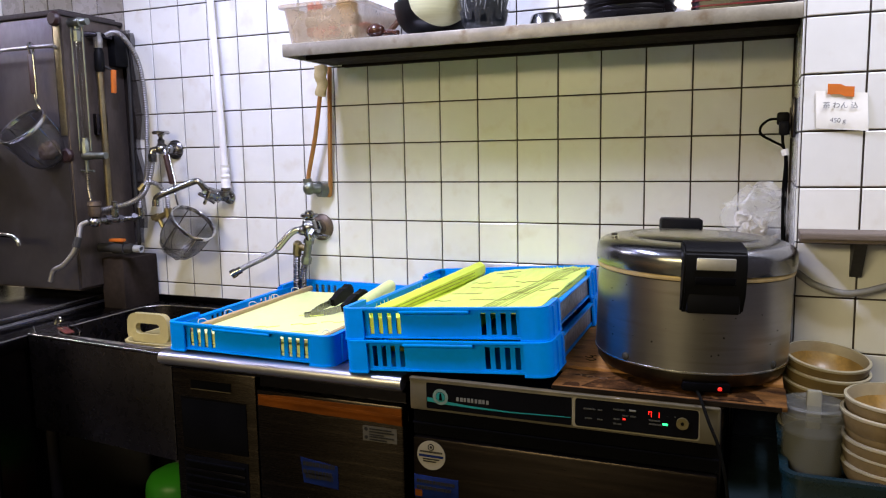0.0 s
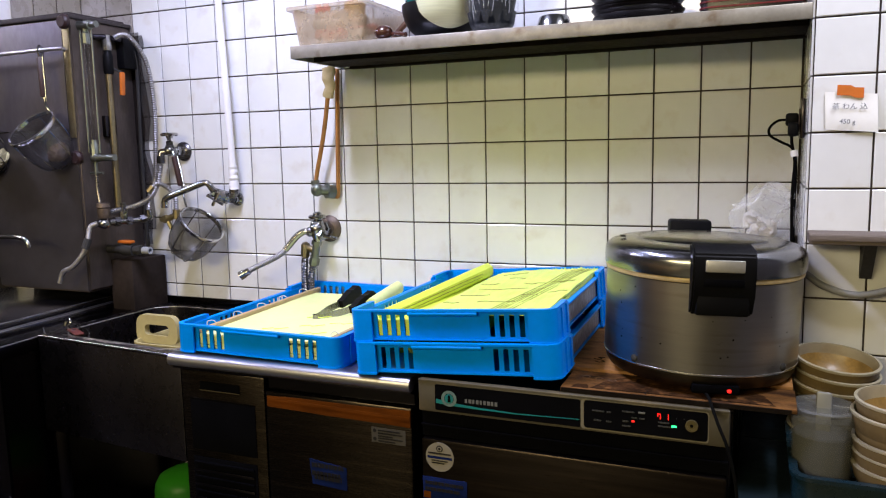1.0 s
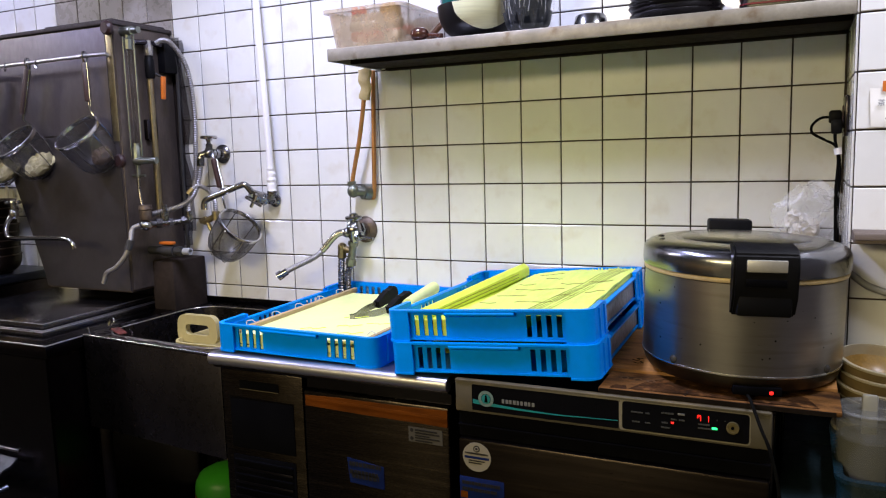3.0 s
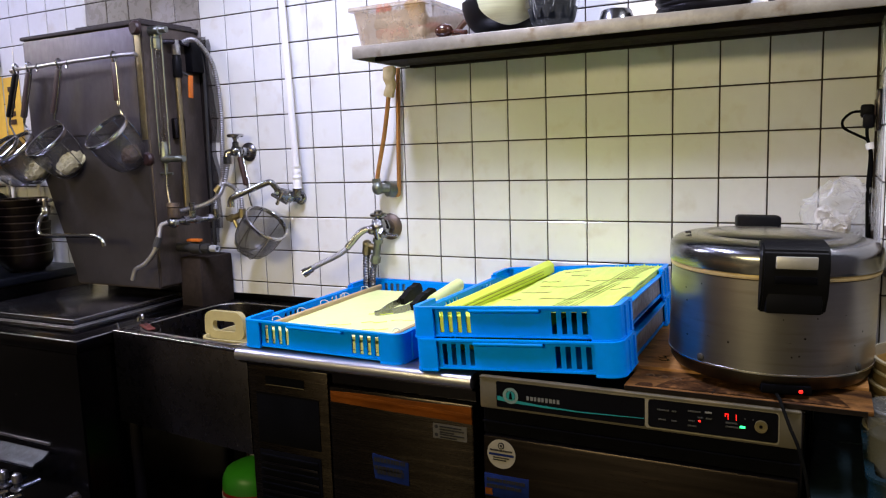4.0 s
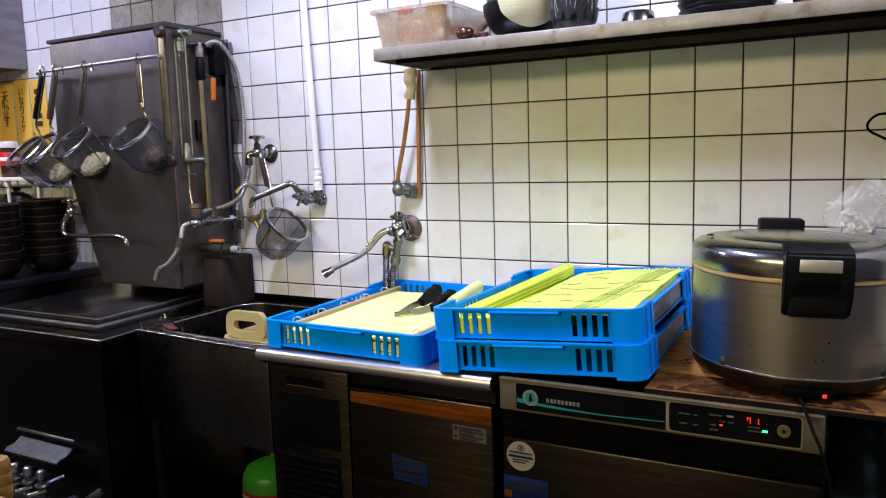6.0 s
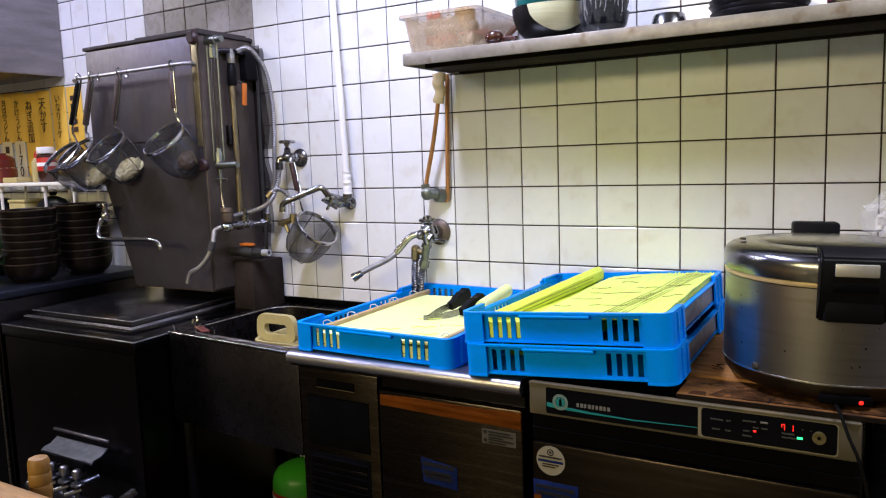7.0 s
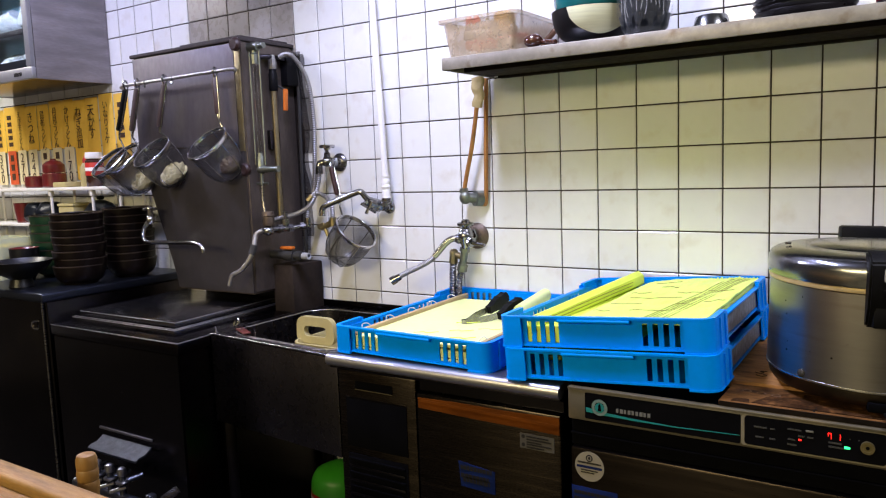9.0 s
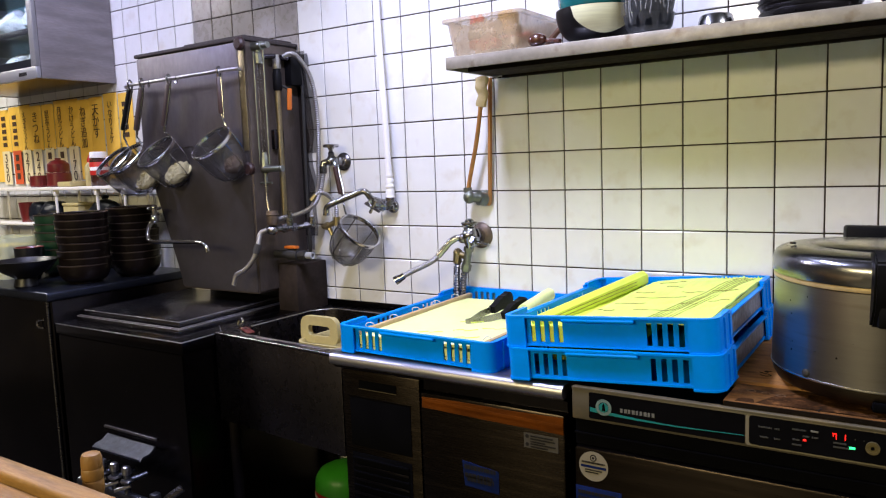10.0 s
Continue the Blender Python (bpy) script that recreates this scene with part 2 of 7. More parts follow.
# ---------------------------------------------------------------- the room
PITCH, ROW0 = 0.11, 1.20
structure("floor", boxed(-4.2, 2.6, -7.6, 0.2, -0.1, 0), M_FLOOR, "dark wet kitchen floor", "floor")
structure("ceiling", boxed(-4.2, 2.6, -7.6, 0.2, 2.5, 2.6), M_PAINT, "dull painted ceiling", "ceiling")
wall_back = structure("wall_back", boxed(-4.2, 2.6, 0.0, 0.15, 0, 2.5), M_GROUT, "white square tiled kitchen wall with dark joints", "wall")
structure("wall_left", boxed(-4.3, -4.2, -7.6, 0.2, 0, 2.5), M_ROOM, "plain side wall", "wall")
structure("wall_right", boxed(2.6, 2.7, -7.6, 0.2, 0, 2.5), M_ROOM, "plain side wall", "wall")
structure("wall_front", boxed(-4.2, 2.6, -7.7, -7.6, 0, 2.5), M_ROOM, "plain wall of the kitchen", "wall")
PX, PY = 1.107, -0.28
wall_pillar = structure("wall_pillar", boxed(PX, 2.6, PY, 0.0, 0, 2.5), M_GROUT, "white tiled pillar with dark joints", "wall")

# ---------------------------------------------------------------- noodle boiler with its tall rear casing
M_CASE = mat("casing_steel", (0.165, 0.150, 0.168), 0.55, 1.0, var=0.16, scale=4, stretch=(2, 2, 1), spots=0.6, spot_color=(0.13, 0.105, 0.10), spot_scale=3.2)
M_RIM = mat("polished_rim_steel", (0.66, 0.66, 0.67), 0.20, 1.0, var=0.06, scale=20)
M_FOOT_BROWN = mat("dark_brown_box", (0.030, 0.022, 0.018), 0.7, 0.0, var=0.4, scale=9, spots=0.6, spot_color=(0.02, 0.014, 0.010), spot_scale=9, spec=0.1)
M_SIDE = mat("brown_stained_side", (0.100, 0.080, 0.068), 0.45, 0.6, var=0.35, scale=6, stretch=(3, 3, 1), spots=0.6, spot_color=(0.045, 0.030, 0.020), spot_scale=5)
M_GREENED = mat("tarnished_bronze", (0.20, 0.215, 0.185), 0.40, 0.9, var=0.25, scale=40, spots=0.4, spot_color=(0.10, 0.20, 0.15), spot_scale=50)
M_LID = mat("boiler_lid_steel", (0.16, 0.153, 0.168), 0.24, 1.0, var=0.12, scale=3, spots=0.3, spot_color=(0.055, 0.048, 0.045), spot_scale=4)
M_CASE_LOW = mat("dark_casing_steel", (0.118, 0.108, 0.115), 0.52, 1.0, var=0.3, scale=3, spots=0.7, spot_color=(0.045, 0.036, 0.035), spot_scale=3)
M_EDGE = mat("bright_edge_steel", (0.42, 0.41, 0.44), 0.30, 1.0, var=0.3, scale=9, spots=0.6, spot_color=(0.10, 0.09, 0.09), spot_scale=12)
M_HOOD = mat("hood_steel", (0.050, 0.054, 0.070), 0.45, 1.0, var=0.35, scale=40, spots=0.5, spot_color=(0.09, 0.095, 0.12), spot_scale=60)
M_BURNER = mat("grimy_burner_steel", (0.15, 0.16, 0.20), 0.36, 1.0, var=0.25, scale=20, spots=0.5, spot_color=(0.03, 0.025, 0.02), spot_scale=25)
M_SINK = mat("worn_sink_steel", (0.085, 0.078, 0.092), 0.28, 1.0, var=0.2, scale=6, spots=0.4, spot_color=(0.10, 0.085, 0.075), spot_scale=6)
M_DUST = mat("greasy_dust", (0.034, 0.026, 0.024), 0.85, var=0.3, scale=14, bump=0.5, bscale=60)
M_KNOB = mat("dark_maroon_knob", (0.020, 0.006, 0.006), 0.45, var=0.2, scale=20)
M_GREYPL = mat("grey_plastic", (0.34, 0.35, 0.36), 0.45, var=0.1)


def build_boiler():
    bx0, bx1, by = -1.480, -0.817, -0.620
    t = thing("noodle_boiler", (-1.146, -0.3, 0), "large sooty stainless noodle boiler with rear casing, against the tiled wall", "noodle boiler", world_coords=True)
    # the top slopes down a little towards the front
    S = .018
    slope = Matrix.Translation((0, by, .8)) @ Matrix(((1, 0, 0, 0), (0, 1, 0, 0), (0, S, 1, 0), (0, 0, 0, 1))) @ Matrix.Translation((0, -by, -.8))

    def sloped(*a, **k):
        bm = boxed(*a, **k)
        bmesh.ops.transform(bm, matrix=slope, verts=bm.verts)
        return bm

    bm = prism(B(), [(by + .004, .05), (-.012, .05), (-.012, .765 + S * .605), (by + .004, .765)], bx0 + .004, bx1 - .004, axis="x")
    bmesh.ops.bevel(bm, geom=list(bm.edges), offset=.005, segments=2, affect="EDGES")
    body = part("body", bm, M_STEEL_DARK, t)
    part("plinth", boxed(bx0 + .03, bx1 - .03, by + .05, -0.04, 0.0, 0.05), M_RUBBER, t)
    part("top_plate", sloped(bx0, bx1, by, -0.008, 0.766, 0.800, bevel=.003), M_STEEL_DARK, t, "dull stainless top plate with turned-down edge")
    lid = part("lid", sloped(-1.446, -0.904, -0.562, -0.100, 0.8005, 0.8170, bevel=.0025), M_LID, t, "dull stainless lid standing a step above the top")
    part("lid_panel", sloped(-1.430, -0.925, -0.542, -0.112, 0.8175, 0.8345, bevel=.0025), M_LID, lid)

    # Paler steel lines draw the lamp highlights along the plate and lid edges.
    def bright_edge(name, x0, x1, y0, y1, z, rad, parent):
        bm = tube(B(), [(x0, y0, z), (x1, y0, z), (x1, y1, z)], rad, seg=10, curve=False)
        bmesh.ops.transform(bm, matrix=slope, verts=bm.verts)
        part(name, bm, M_EDGE, parent, "paler steel line painting the edge highlight")

    bright_edge("plate_edge", bx0 + .002, bx1 - .001, by + .001, -.30, .7990, .0018, t)
    bright_edge("lid_edge", -1.444, -0.9055, -0.5605, -0.12, .8160, .0018, lid)
    bright_edge("lid_seam", -1.438, -0.9110, -0.5550, -0.13, .8188, .0014, lid)
    bright_edge("panel_edge", -1.428, -0.9265, -0.5405, -0.13, .8336, .0016, lid)
    # casing: a tall shallow box that narrows to its foot on one side
    bm = prism(B(), [(-1.452, 1.703), (-1.452, 1.50), (-1.405, 1.24), (-1.292, 0.935), (-1.28, 0.876), (-0.892, 0.876), (-0.888, 1.0), (-0.888, 1.703)], -0.248, -0.012)
    bmesh.ops.bevel(bm, geom=[e for e in bm.edges], offset=.005, segments=2, affect="EDGES")
    case = part("rear_casing", bm, M_SIDE, t, "stained stainless rear casing")
    part("casing_cap", boxed(-1.460, -0.884, -0.254, -0.006, 1.7035, 1.716, bevel=.004), M_DUST, t, "dusty casing cap")
    part("cap_plate", boxed(-1.20, -0.90, -0.235, -0.02, 1.7162, 1.724, bevel=.002), M_DUST, t)
    part("front_panel", boxed(-1.447, -0.9175, -0.2508, -0.2485, 1.378, 1.699, bevel=.0008), M_CASE, case, "stained brushed steel front")
    # Darker plate: soot, with the casing's dark reflection and shade painted in.
    part("sooty_panel", prism(B(), [(-1.428, 1.372), (-1.398, 1.235), (-1.288, 0.94), (-1.276, 0.882), (-0.892, 0.882), (-0.892, 1.372)], -0.2504, -0.2484), M_CASE_LOW, case, "lower panel darkened by soot and painted shade")
    part("edge_strip", boxed(-0.912, -0.888, -0.2535, -0.2485, 1.352, 1.690, bevel=.001), M_BRASS, case, "yellowed metal edge strip")
    part("panel_groove", boxed(-1.44, -0.915, -0.2520, -0.2506, 1.3735, 1.3765), M_STEEL_DULL, case)
    part("flank_box", boxed(-0.888, -0.855, -.075, -.014, 1.57, 1.665, bevel=.004), M_BLACK, t, "black junction box by the wall")
    part("side_panel", boxed(-0.8875, -0.8855, -0.2435, -0.016, 0.885, 1.695), M_SIDE, case, "brown-stained flank")
    # Near-black block, so the sheltered recess is dark through its colour.
    part("casing_foot", boxed(-1.31, -0.886, -0.108, -0.014, 0.80, 0.8755), M_RUBBER, t, "black-coloured block for the shaded recess under the casing")
    part("side_foot", boxed(-0.892, -0.80, -0.16, -0.012, 0.80, 0.967, bevel=.004), M_FOOT_BROWN, t)
    # hanger rail across the casing
    rail = B()
    tube(rail, [(-1.49, -0.262, 1.598), (-1.488, -0.275, 1.606), (-1.40, -0.285, 1.607), (-0.93, -0.285, 1.611), (-0.905, -0.255, 1.611)], .0055, seg=8)
    part("hanger_rail", rail, M_FLEX, t, "chrome rail with hooks")
    for x in (-1.335, -1.185):
        part("rail_hook", tube(B(), [(x, -.285, 1.615), (x + .006, -.294, 1.608), (x + .012, -.294, 1.596), (x + .004, -.290, 1.590), (x - .004, -.289, 1.596)], .0022, seg=6), M_CHROME, t)
    # water gauge: glass tube between two cocks on the casing's corner
    gx, gy = -0.862, -0.212
    g = part("gauge_cock", lathe(B(), [(0, 0), (.014, 0), (.014, .05), (.010, .052), (.010, .075), (0, .075)], m=pose(gx, gy, 1.685, 0, 90, 0) @ pose(0, 0, -.03), seg=14), M_GREENED, t, "green-tarnished brass gauge cock")
    part("gauge_nut", lathe(B(), [(0, 0), (.012, 0), (.012, .03), (.008, .035), (.008, .05), (0, .05)], (gx, gy, 1.63), 8), M_GREENED, g)
    part("red_knob", lathe(B(), [(0, 0), (.018, 0), (.022, .004), (.022, .014), (.016, .02), (0, .02)], m=pose(-0.888, gy - .045, 1.690, 90, 0, 0), seg=16), M_KNOB, g, "dark red valve knob")
    g2 = part("gauge_cock", lathe(B(), [(0, 0), (.012, 0), (.014, .02), (.010, .03), (.010, .09), (0, .09)], m=pose(gx - .01, gy, 1.290, 0, 90, 0), seg=14), M_GREENED, t)
    part("gauge_nut", lathe(B(), [(0, 0), (.012, 0), (.012, .045), (.009, .05), (.009, .06), (0, .06)], (gx, gy, 1.285), 8), M_GREENED, g2)
    part("drain_tee", rod(rod(B(), (gx, gy, 1.285), (gx, gy, 1.240), .006), (gx - .028, gy, 1.244), (gx + .028, gy, 1.244), .004), M_GREENED, g2)
    part("red_knob", lathe(B(), [(0, 0), (.018, 0), (.022, .004), (.022, .014), (.016, .02), (0, .02)], m=pose(-0.900, gy - .025, 1.292, 90, 0, 0), seg=16), M_KNOB, g2)
    part("gauge_glass", rod(B(), (gx, gy, 1.335), (gx, gy, 1.64), .006), M_GLASS, t, "clear gauge glass tube")
    for dx, dy in ((-.018, -.004), (.016, .006)):
        part("gauge_guard", rod(B(), (gx + dx, gy + dy, 1.305), (gx + dx, gy + dy, 1.68), .0028, 8), M_GREENED, t)
    part("gauge_tail", tube(B(), [(gx, gy, 1.240), (gx + .002, gy - .002, 1.19), (gx + .014, gy - .006, 1.14)], .004, seg=8), M_STEEL_DULL, t)
    # riser pipe with lever valve beside the gauge
    v = part("riser_pipe", rod(B(), (-0.868, -0.13, 1.12), (-0.868, -0.13, 1.555), .010), M_BRASS, t, "tarnished riser pipe")
    part("riser_elbow", tube(B(), [(-0.868, -0.19, 1.655), (-0.868, -0.13, 1.66), (-0.868, -0.06, 1.655)], .0085), M_STEEL_DARK, v)
    part("valve_body", lathe(B(), [(0, 0), (.0125, 0), (.0150, .006), (.0150, .058), (.012, .064), (.012, .072), (0, .072)], (-0.866, -0.13, 1.548), 16), M_BLACK, v, "black valve body")
    part("lever", box(B(), -.004, .004, -.009, .009, -.072, .0, bevel=.003, m=pose(-0.842, -0.100, 1.556, 0, 4, 0)), M_ORANGE, v, "orange plastic lever")
    part("lever_arm", rod(B(), (-0.866, -0.13, 1.572), (-0.842, -0.100, 1.552), .004, 8), M_RUBBER, v)
    part("union", lathe(B(), [(0, 0), (.0125, 0), (.0135, .006), (.0135, .030), (.010, .036), (.010, .046), (0, .046)], (-0.866, -0.13, 1.6205), 8), M_STEEL, v, "bright nickel union")
    part("switch_box", boxed(-0.8855, -0.870, -.155, -.11, 1.355, 1.42, bevel=.003), M_STEEL_DARK, t)
    part("cable_sheath", tube(B(), [(-0.865, -.06, 1.66), (-0.86, -.022, 1.60), (-0.862, -.022, 1.3), (-.862, -.022, .99)], .006, seg=8), M_RUBBER, t)
    # gas burner: hood, manifold and valves in the front
    hood = B()
    prism(hood, [(-.611, .462), (-.640, .443), (-.662, .440), (-.672, .432), (-.672, .426), (-.662, .434), (-.640, .436), (-.611, .454)], -1.235, -0.985, axis="x")
    part("burner_hood", hood, M_HOOD, t, "bent stainless hood over the burner")
    part("opening_lip", boxed(-1.245, -0.975, -.622, -.611, .478, .486, bevel=.002), M_EDGE, t)
    part("burner_recess", boxed(-1.235, -0.985, -.6125, -.611, .20, .46), M_BLACK, t)
    part("gas_manifold", rod(B(), (-1.27, -.70, .325), (-0.90, -.70, .325), .014), M_BURNER, t)
    for i in range(4):
        x = -1.203 + i * .0618
        vv = part("burner_valve", rod(rod(B(), (x, -.70, .325), (x, -.70, .40), .010), (x, -.70, .372), (x + .012, -.64, .378), .008), M_BURNER, t, "small grimy gas valve")
        part("valve_cap", lathe(B(), [(0, 0), (.0125, 0), (.0140, .004), (.0140, .016), (.0115, .023), (.006, .0265), (0, .027)], (x, -.70, .394), 14), M_EDGE, vv, "rubbed bright valve cap")
        part("collar", lathe(B(), [(0, 0), (.019, 0), (.020, .003), (.018, .007), (0, .008)], (x, -.70, .372), 14), M_EDGE, vv)
        part("spindle", rod(B(), (x - .02, -.73, .35), (x + .018, -.70, .362), .006), M_EDGE, vv)
    part("gas_pipe", tube(B(), [(-0.90, -.70, .325), (-0.86, -.70, .33), (-0.83, -.69, .36), (-0.81, -.66, .38)], .012), M_STEEL_DULL, t)
    part("gas_cock", boxed(-.885, -.86, -.72, -.695, .33, .37, bevel=.004), M_BURNER, t)
    return t


M_GLASS = bpy.data.materials.new("clear_glass")
M_GLASS.use_nodes = True
_b = M_GLASS.node_tree.nodes["Principled BSDF"]
_b.inputs["Transmission Weight"].default_value, _b.inputs["Roughness"].default_value, _b.inputs["IOR"].default_value = 1.0, 0.05, 1.45
_b.inputs["Base Color"].default_value = (0.93, 0.95, 0.94, 1)
build_boiler()


# ---------------------------------------------------------------- sink
# Near black, so the legs vanish into painted shade under the bowl.
M_LEG_BLACK = mat("shade_black_steel", (0.006, 0.005, 0.006), 0.7, var=0.3, spec=0.05)


def build_sink():
    x0, x1, y0, y1 = -0.812, -0.272, -0.500, -0.008
    H = .007

    def skewed(bm):
        # the unit stands a little askew: its front runs out towards the fridge
        for v in bm.verts:
            v.co.y -= .088 * (v.co.x - x0) * max(0.0, (y1 - v.co.y) / (y1 - y0))
            v.co.z += H * (v.co.z > .4)
        return bm

    t = thing("sink", (-0.54, -0.25, 0), "dark worn stainless sink unit with deep bowl", "sink", world_coords=True)
    bx0, bx1, by0, by1, r = -0.782, -0.30, -0.468, -0.060, 0.08
    # deck with a round-cornered opening
    bm = B()
    n = 8
    inner, outer = [], []
    for cx, cy, a0, ox, oy in ((bx1 - r, by1 - r, 0, x1, y1), (bx0 + r, by1 - r, 90, x0, y1), (bx0 + r, by0 + r, 180, x0, y0), (bx1 - r, by0 + r, 270, x1, y0)):
        for i in range(n + 1):
            a = radians(a0 + 90 * i / n)
            inner.append((cx + r * math.cos(a), cy + r * math.sin(a)))
            outer.append((ox, oy))
    def ring(pts, z):
        return [bm.verts.new((x, y, z)) for x, y in pts]
    ri, ro = ring(inner, .797), ring(outer, .800)
    rd = ring([(x * .93 + -.5375 * .07, y * .93 + -.255 * .07) for x, y in inner], .56)
    m = len(inner)
    for a, c in ((ro, ri), (ri, rd)):
        for i in range(m):
            q = [a[i], a[(i + 1) % m], c[(i + 1) % m], c[i]]
            bm.faces.new(q)
    bm.faces.new(rd)
    bmesh.ops.remove_doubles(bm, verts=bm.verts, dist=1e-5)
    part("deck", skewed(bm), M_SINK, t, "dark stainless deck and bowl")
    # Brighter rim tube and lip draw the highlights of the bowl and front.
    part("bowl_rim", skewed(tube(B(), [(x, y, .7985) for x, y in inner], .0024, seg=8, curve=False, closed=True)), M_STEEL, t, "bright tube drawing the bowl edge highlight")
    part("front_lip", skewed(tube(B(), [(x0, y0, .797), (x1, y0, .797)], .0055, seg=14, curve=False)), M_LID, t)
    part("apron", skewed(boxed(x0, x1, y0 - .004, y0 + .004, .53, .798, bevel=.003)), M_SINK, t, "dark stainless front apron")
    part("rear_upstand", boxed(x0, x1, -.012, -.004, .807, .829, bevel=.002), M_STEEL_DARK, t)
    for x in (x0 + .02, x1 - .03):
        for y in (y0 + .03, y1 - .03):
            part("leg", rod(B(), (x, y, 0), (x, y, .56), .016), M_LEG_BLACK, t)
    part("lower_shelf", boxed(x0 + .02, x1 - .02, -.36, y1 - .02, .13, .15, bevel=.003), M_STEEL_DARK, t)
    return t


build_sink()


# ---------------------------------------------------------------- cold table (undercounter fridge)
def bars(parent, name, m, rows, w, h, material, thick=.0006, seed=0):
    """Illegible writing: plain bars in rows of given lengths; m puts the local x-z sheet in place."""
    rng = random.Random(seed)
    z = 0
    for row in rows:
        bm, x = B(), 0.0
        while x < row * w - 1e-6:
            d = min(rng.uniform(.5, 1.0) * h * 1.2, row * w - x)
            box(bm, x, x + d * .8, -thick, 0, z, z + h)
            x += d
        bmesh.ops.transform(bm, matrix=m, verts=bm.verts)
        part(name, bm, material, parent)
        z -= h * 1.9


M_TOP = mat("worn_worktop_steel", (0.36, 0.355, 0.37), 0.33, 1.0, var=0.12, scale=9, bump=0.04, bscale=50, spots=0.2, spot_color=(0.3, 0.27, 0.22))
# Door steels set far below bare stainless: shade on the fronts is in them.
M_FRONT = mat("shaded_fridge_steel", (0.041, 0.033, 0.028), 0.27, 1.0, var=0.25, scale=4, bump=0.05, bscale=90, stretch=(1, 1, 20), spots=0.3, spot_color=(0.14, 0.11, 0.08), spot_scale=4)
M_DWDOOR = mat("shaded_door_steel", (0.029, 0.023, 0.020), 0.30, 1.0, var=0.3, scale=4, bump=0.05, bscale=90, stretch=(1, 1, 20), spots=0.4, spot_color=(0.055, 0.040, 0.030), spot_scale=5)
M_GRILLE = mat("grille_plastic", (0.003, 0.003, 0.004), 0.9, var=0.2, spec=0.0)
M_ROLL = mat("bright_rolled_steel", (0.56, 0.55, 0.59), 0.34, 1.0, var=0.04, scale=5, stretch=(1, 6, 6), rvar=0.05)
M_BLUELABEL = mat("blue_label", (0.003, 0.010, 0.062), 0.7, var=0.3, scale=30, spec=0.08)


def build_cold_table():
    x0, x1, yf = -0.268, 0.366, -0.6
    t = thing("cold_table", (0.05, -0.3, 0), "low stainless undercounter fridge with bright rolled front edge", "refrigerator", world_coords=True)
    part("worktop", boxed(x0, x1, yf + .016, -.01, .806, .826, bevel=.003), M_TOP, t, "worn stainless worktop")
    part("front_edge", tube(B(), [(x0, yf + .016, .8105), (x1, yf + .016, .8105)], .0155, seg=24, curve=False), M_ROLL, t, "bright rolled steel edge")
    part("edge_return", boxed(x0 + .002, x1 - .002, yf + .016, yf + .034, .788, .7955, bevel=.002), M_STEEL_DARK, t, "dark turned-in edge")
    part("back_guard", boxed(x0, x1, -.05, -.01, .8261, .850, bevel=.003), M_TOP, t)
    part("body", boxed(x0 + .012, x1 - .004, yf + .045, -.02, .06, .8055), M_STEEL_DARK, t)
    for x in (x0 + .05, x1 - .05):
        for y in (yf + .09, -.08):
            part("foot", rod(B(), (x, y, 0), (x, y, .06), .02), M_RUBBER, t)
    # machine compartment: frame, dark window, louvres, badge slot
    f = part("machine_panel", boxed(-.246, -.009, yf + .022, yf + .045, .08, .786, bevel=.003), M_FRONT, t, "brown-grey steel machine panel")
    part("badge", boxed(-.191, -.076, yf + .0195, yf + .0218, .7405, .762, bevel=.001), M_GRILLE, f, "recessed dark badge")
    part("badge_edge", boxed(-.191, -.076, yf + .0188, yf + .0194, .7400, .7418), M_BRASS, f)
    part("dark_window", boxed(-.222, -.036, yf + .0195, yf + .0218, .592, .716, bevel=.001), M_GRILLE, f)
    part("window_edge", boxed(-.224, -.034, yf + .0192, yf + .0218, .7165, .7190), M_STEEL_DARK, f)
    part("grille_frame", boxed(-.222, -.038, yf + .0195, yf + .0218, .13, .574, bevel=.001), M_GRILLE, f)
    for i in range(24):
        z = .564 - i * .018
        part("slat", boxed(-.216, -.044, yf + .014, yf + .0194, z - .007, z, bevel=.0012), M_STEEL_DARK if i % 2 else M_GRILLE, f)
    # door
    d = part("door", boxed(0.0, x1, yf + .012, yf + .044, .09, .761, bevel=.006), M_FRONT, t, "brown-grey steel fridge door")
    part("door_header", boxed(.001, x1, yf + .028, yf + .044, .763, .786), M_STEEL_DARK, t)
    tape = prism(B(), [(.008, .7505), (.10, .7535), (.24, .7530), (.364, .7565), (.364, .7200), (.30, .7215), (.18, .7225), (.008, .7265)], yf + .0085, yf + .0115)
    part("tape", tape, M_TAPE, d, "brown packing tape along the door's top edge")
    part("tape_overlap", prism(B(), [(.012, .7480), (.364, .7415), (.364, .7345), (.012, .7425)], yf + .0068, yf + .0082), M_TAPE, d)
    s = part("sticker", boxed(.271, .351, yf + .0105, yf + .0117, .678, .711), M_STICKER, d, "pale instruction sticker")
    bars(s, "print_bar", pose(.287, yf + .0103, .7035), [.9, 1.0, .6], .058, .0032, M_INK, seed=1)
    bars(s, "print_bar", pose(.287, yf + .0103, .6865), [1.0, .7], .058, .0032, M_INK, seed=2)
    part("print_mark", lathe(B(), [(0, 0), (.0042, 0), (.0042, .0004), (0, .0004)], m=pose(.279, yf + .0103, .704, 90), seg=12), M_INK, s)
    part("print_mark", lathe(B(), [(0, 0), (.0042, 0), (.0042, .0004), (0, .0004)], m=pose(.279, yf + .0103, .686, 90), seg=12), M_INK, s)
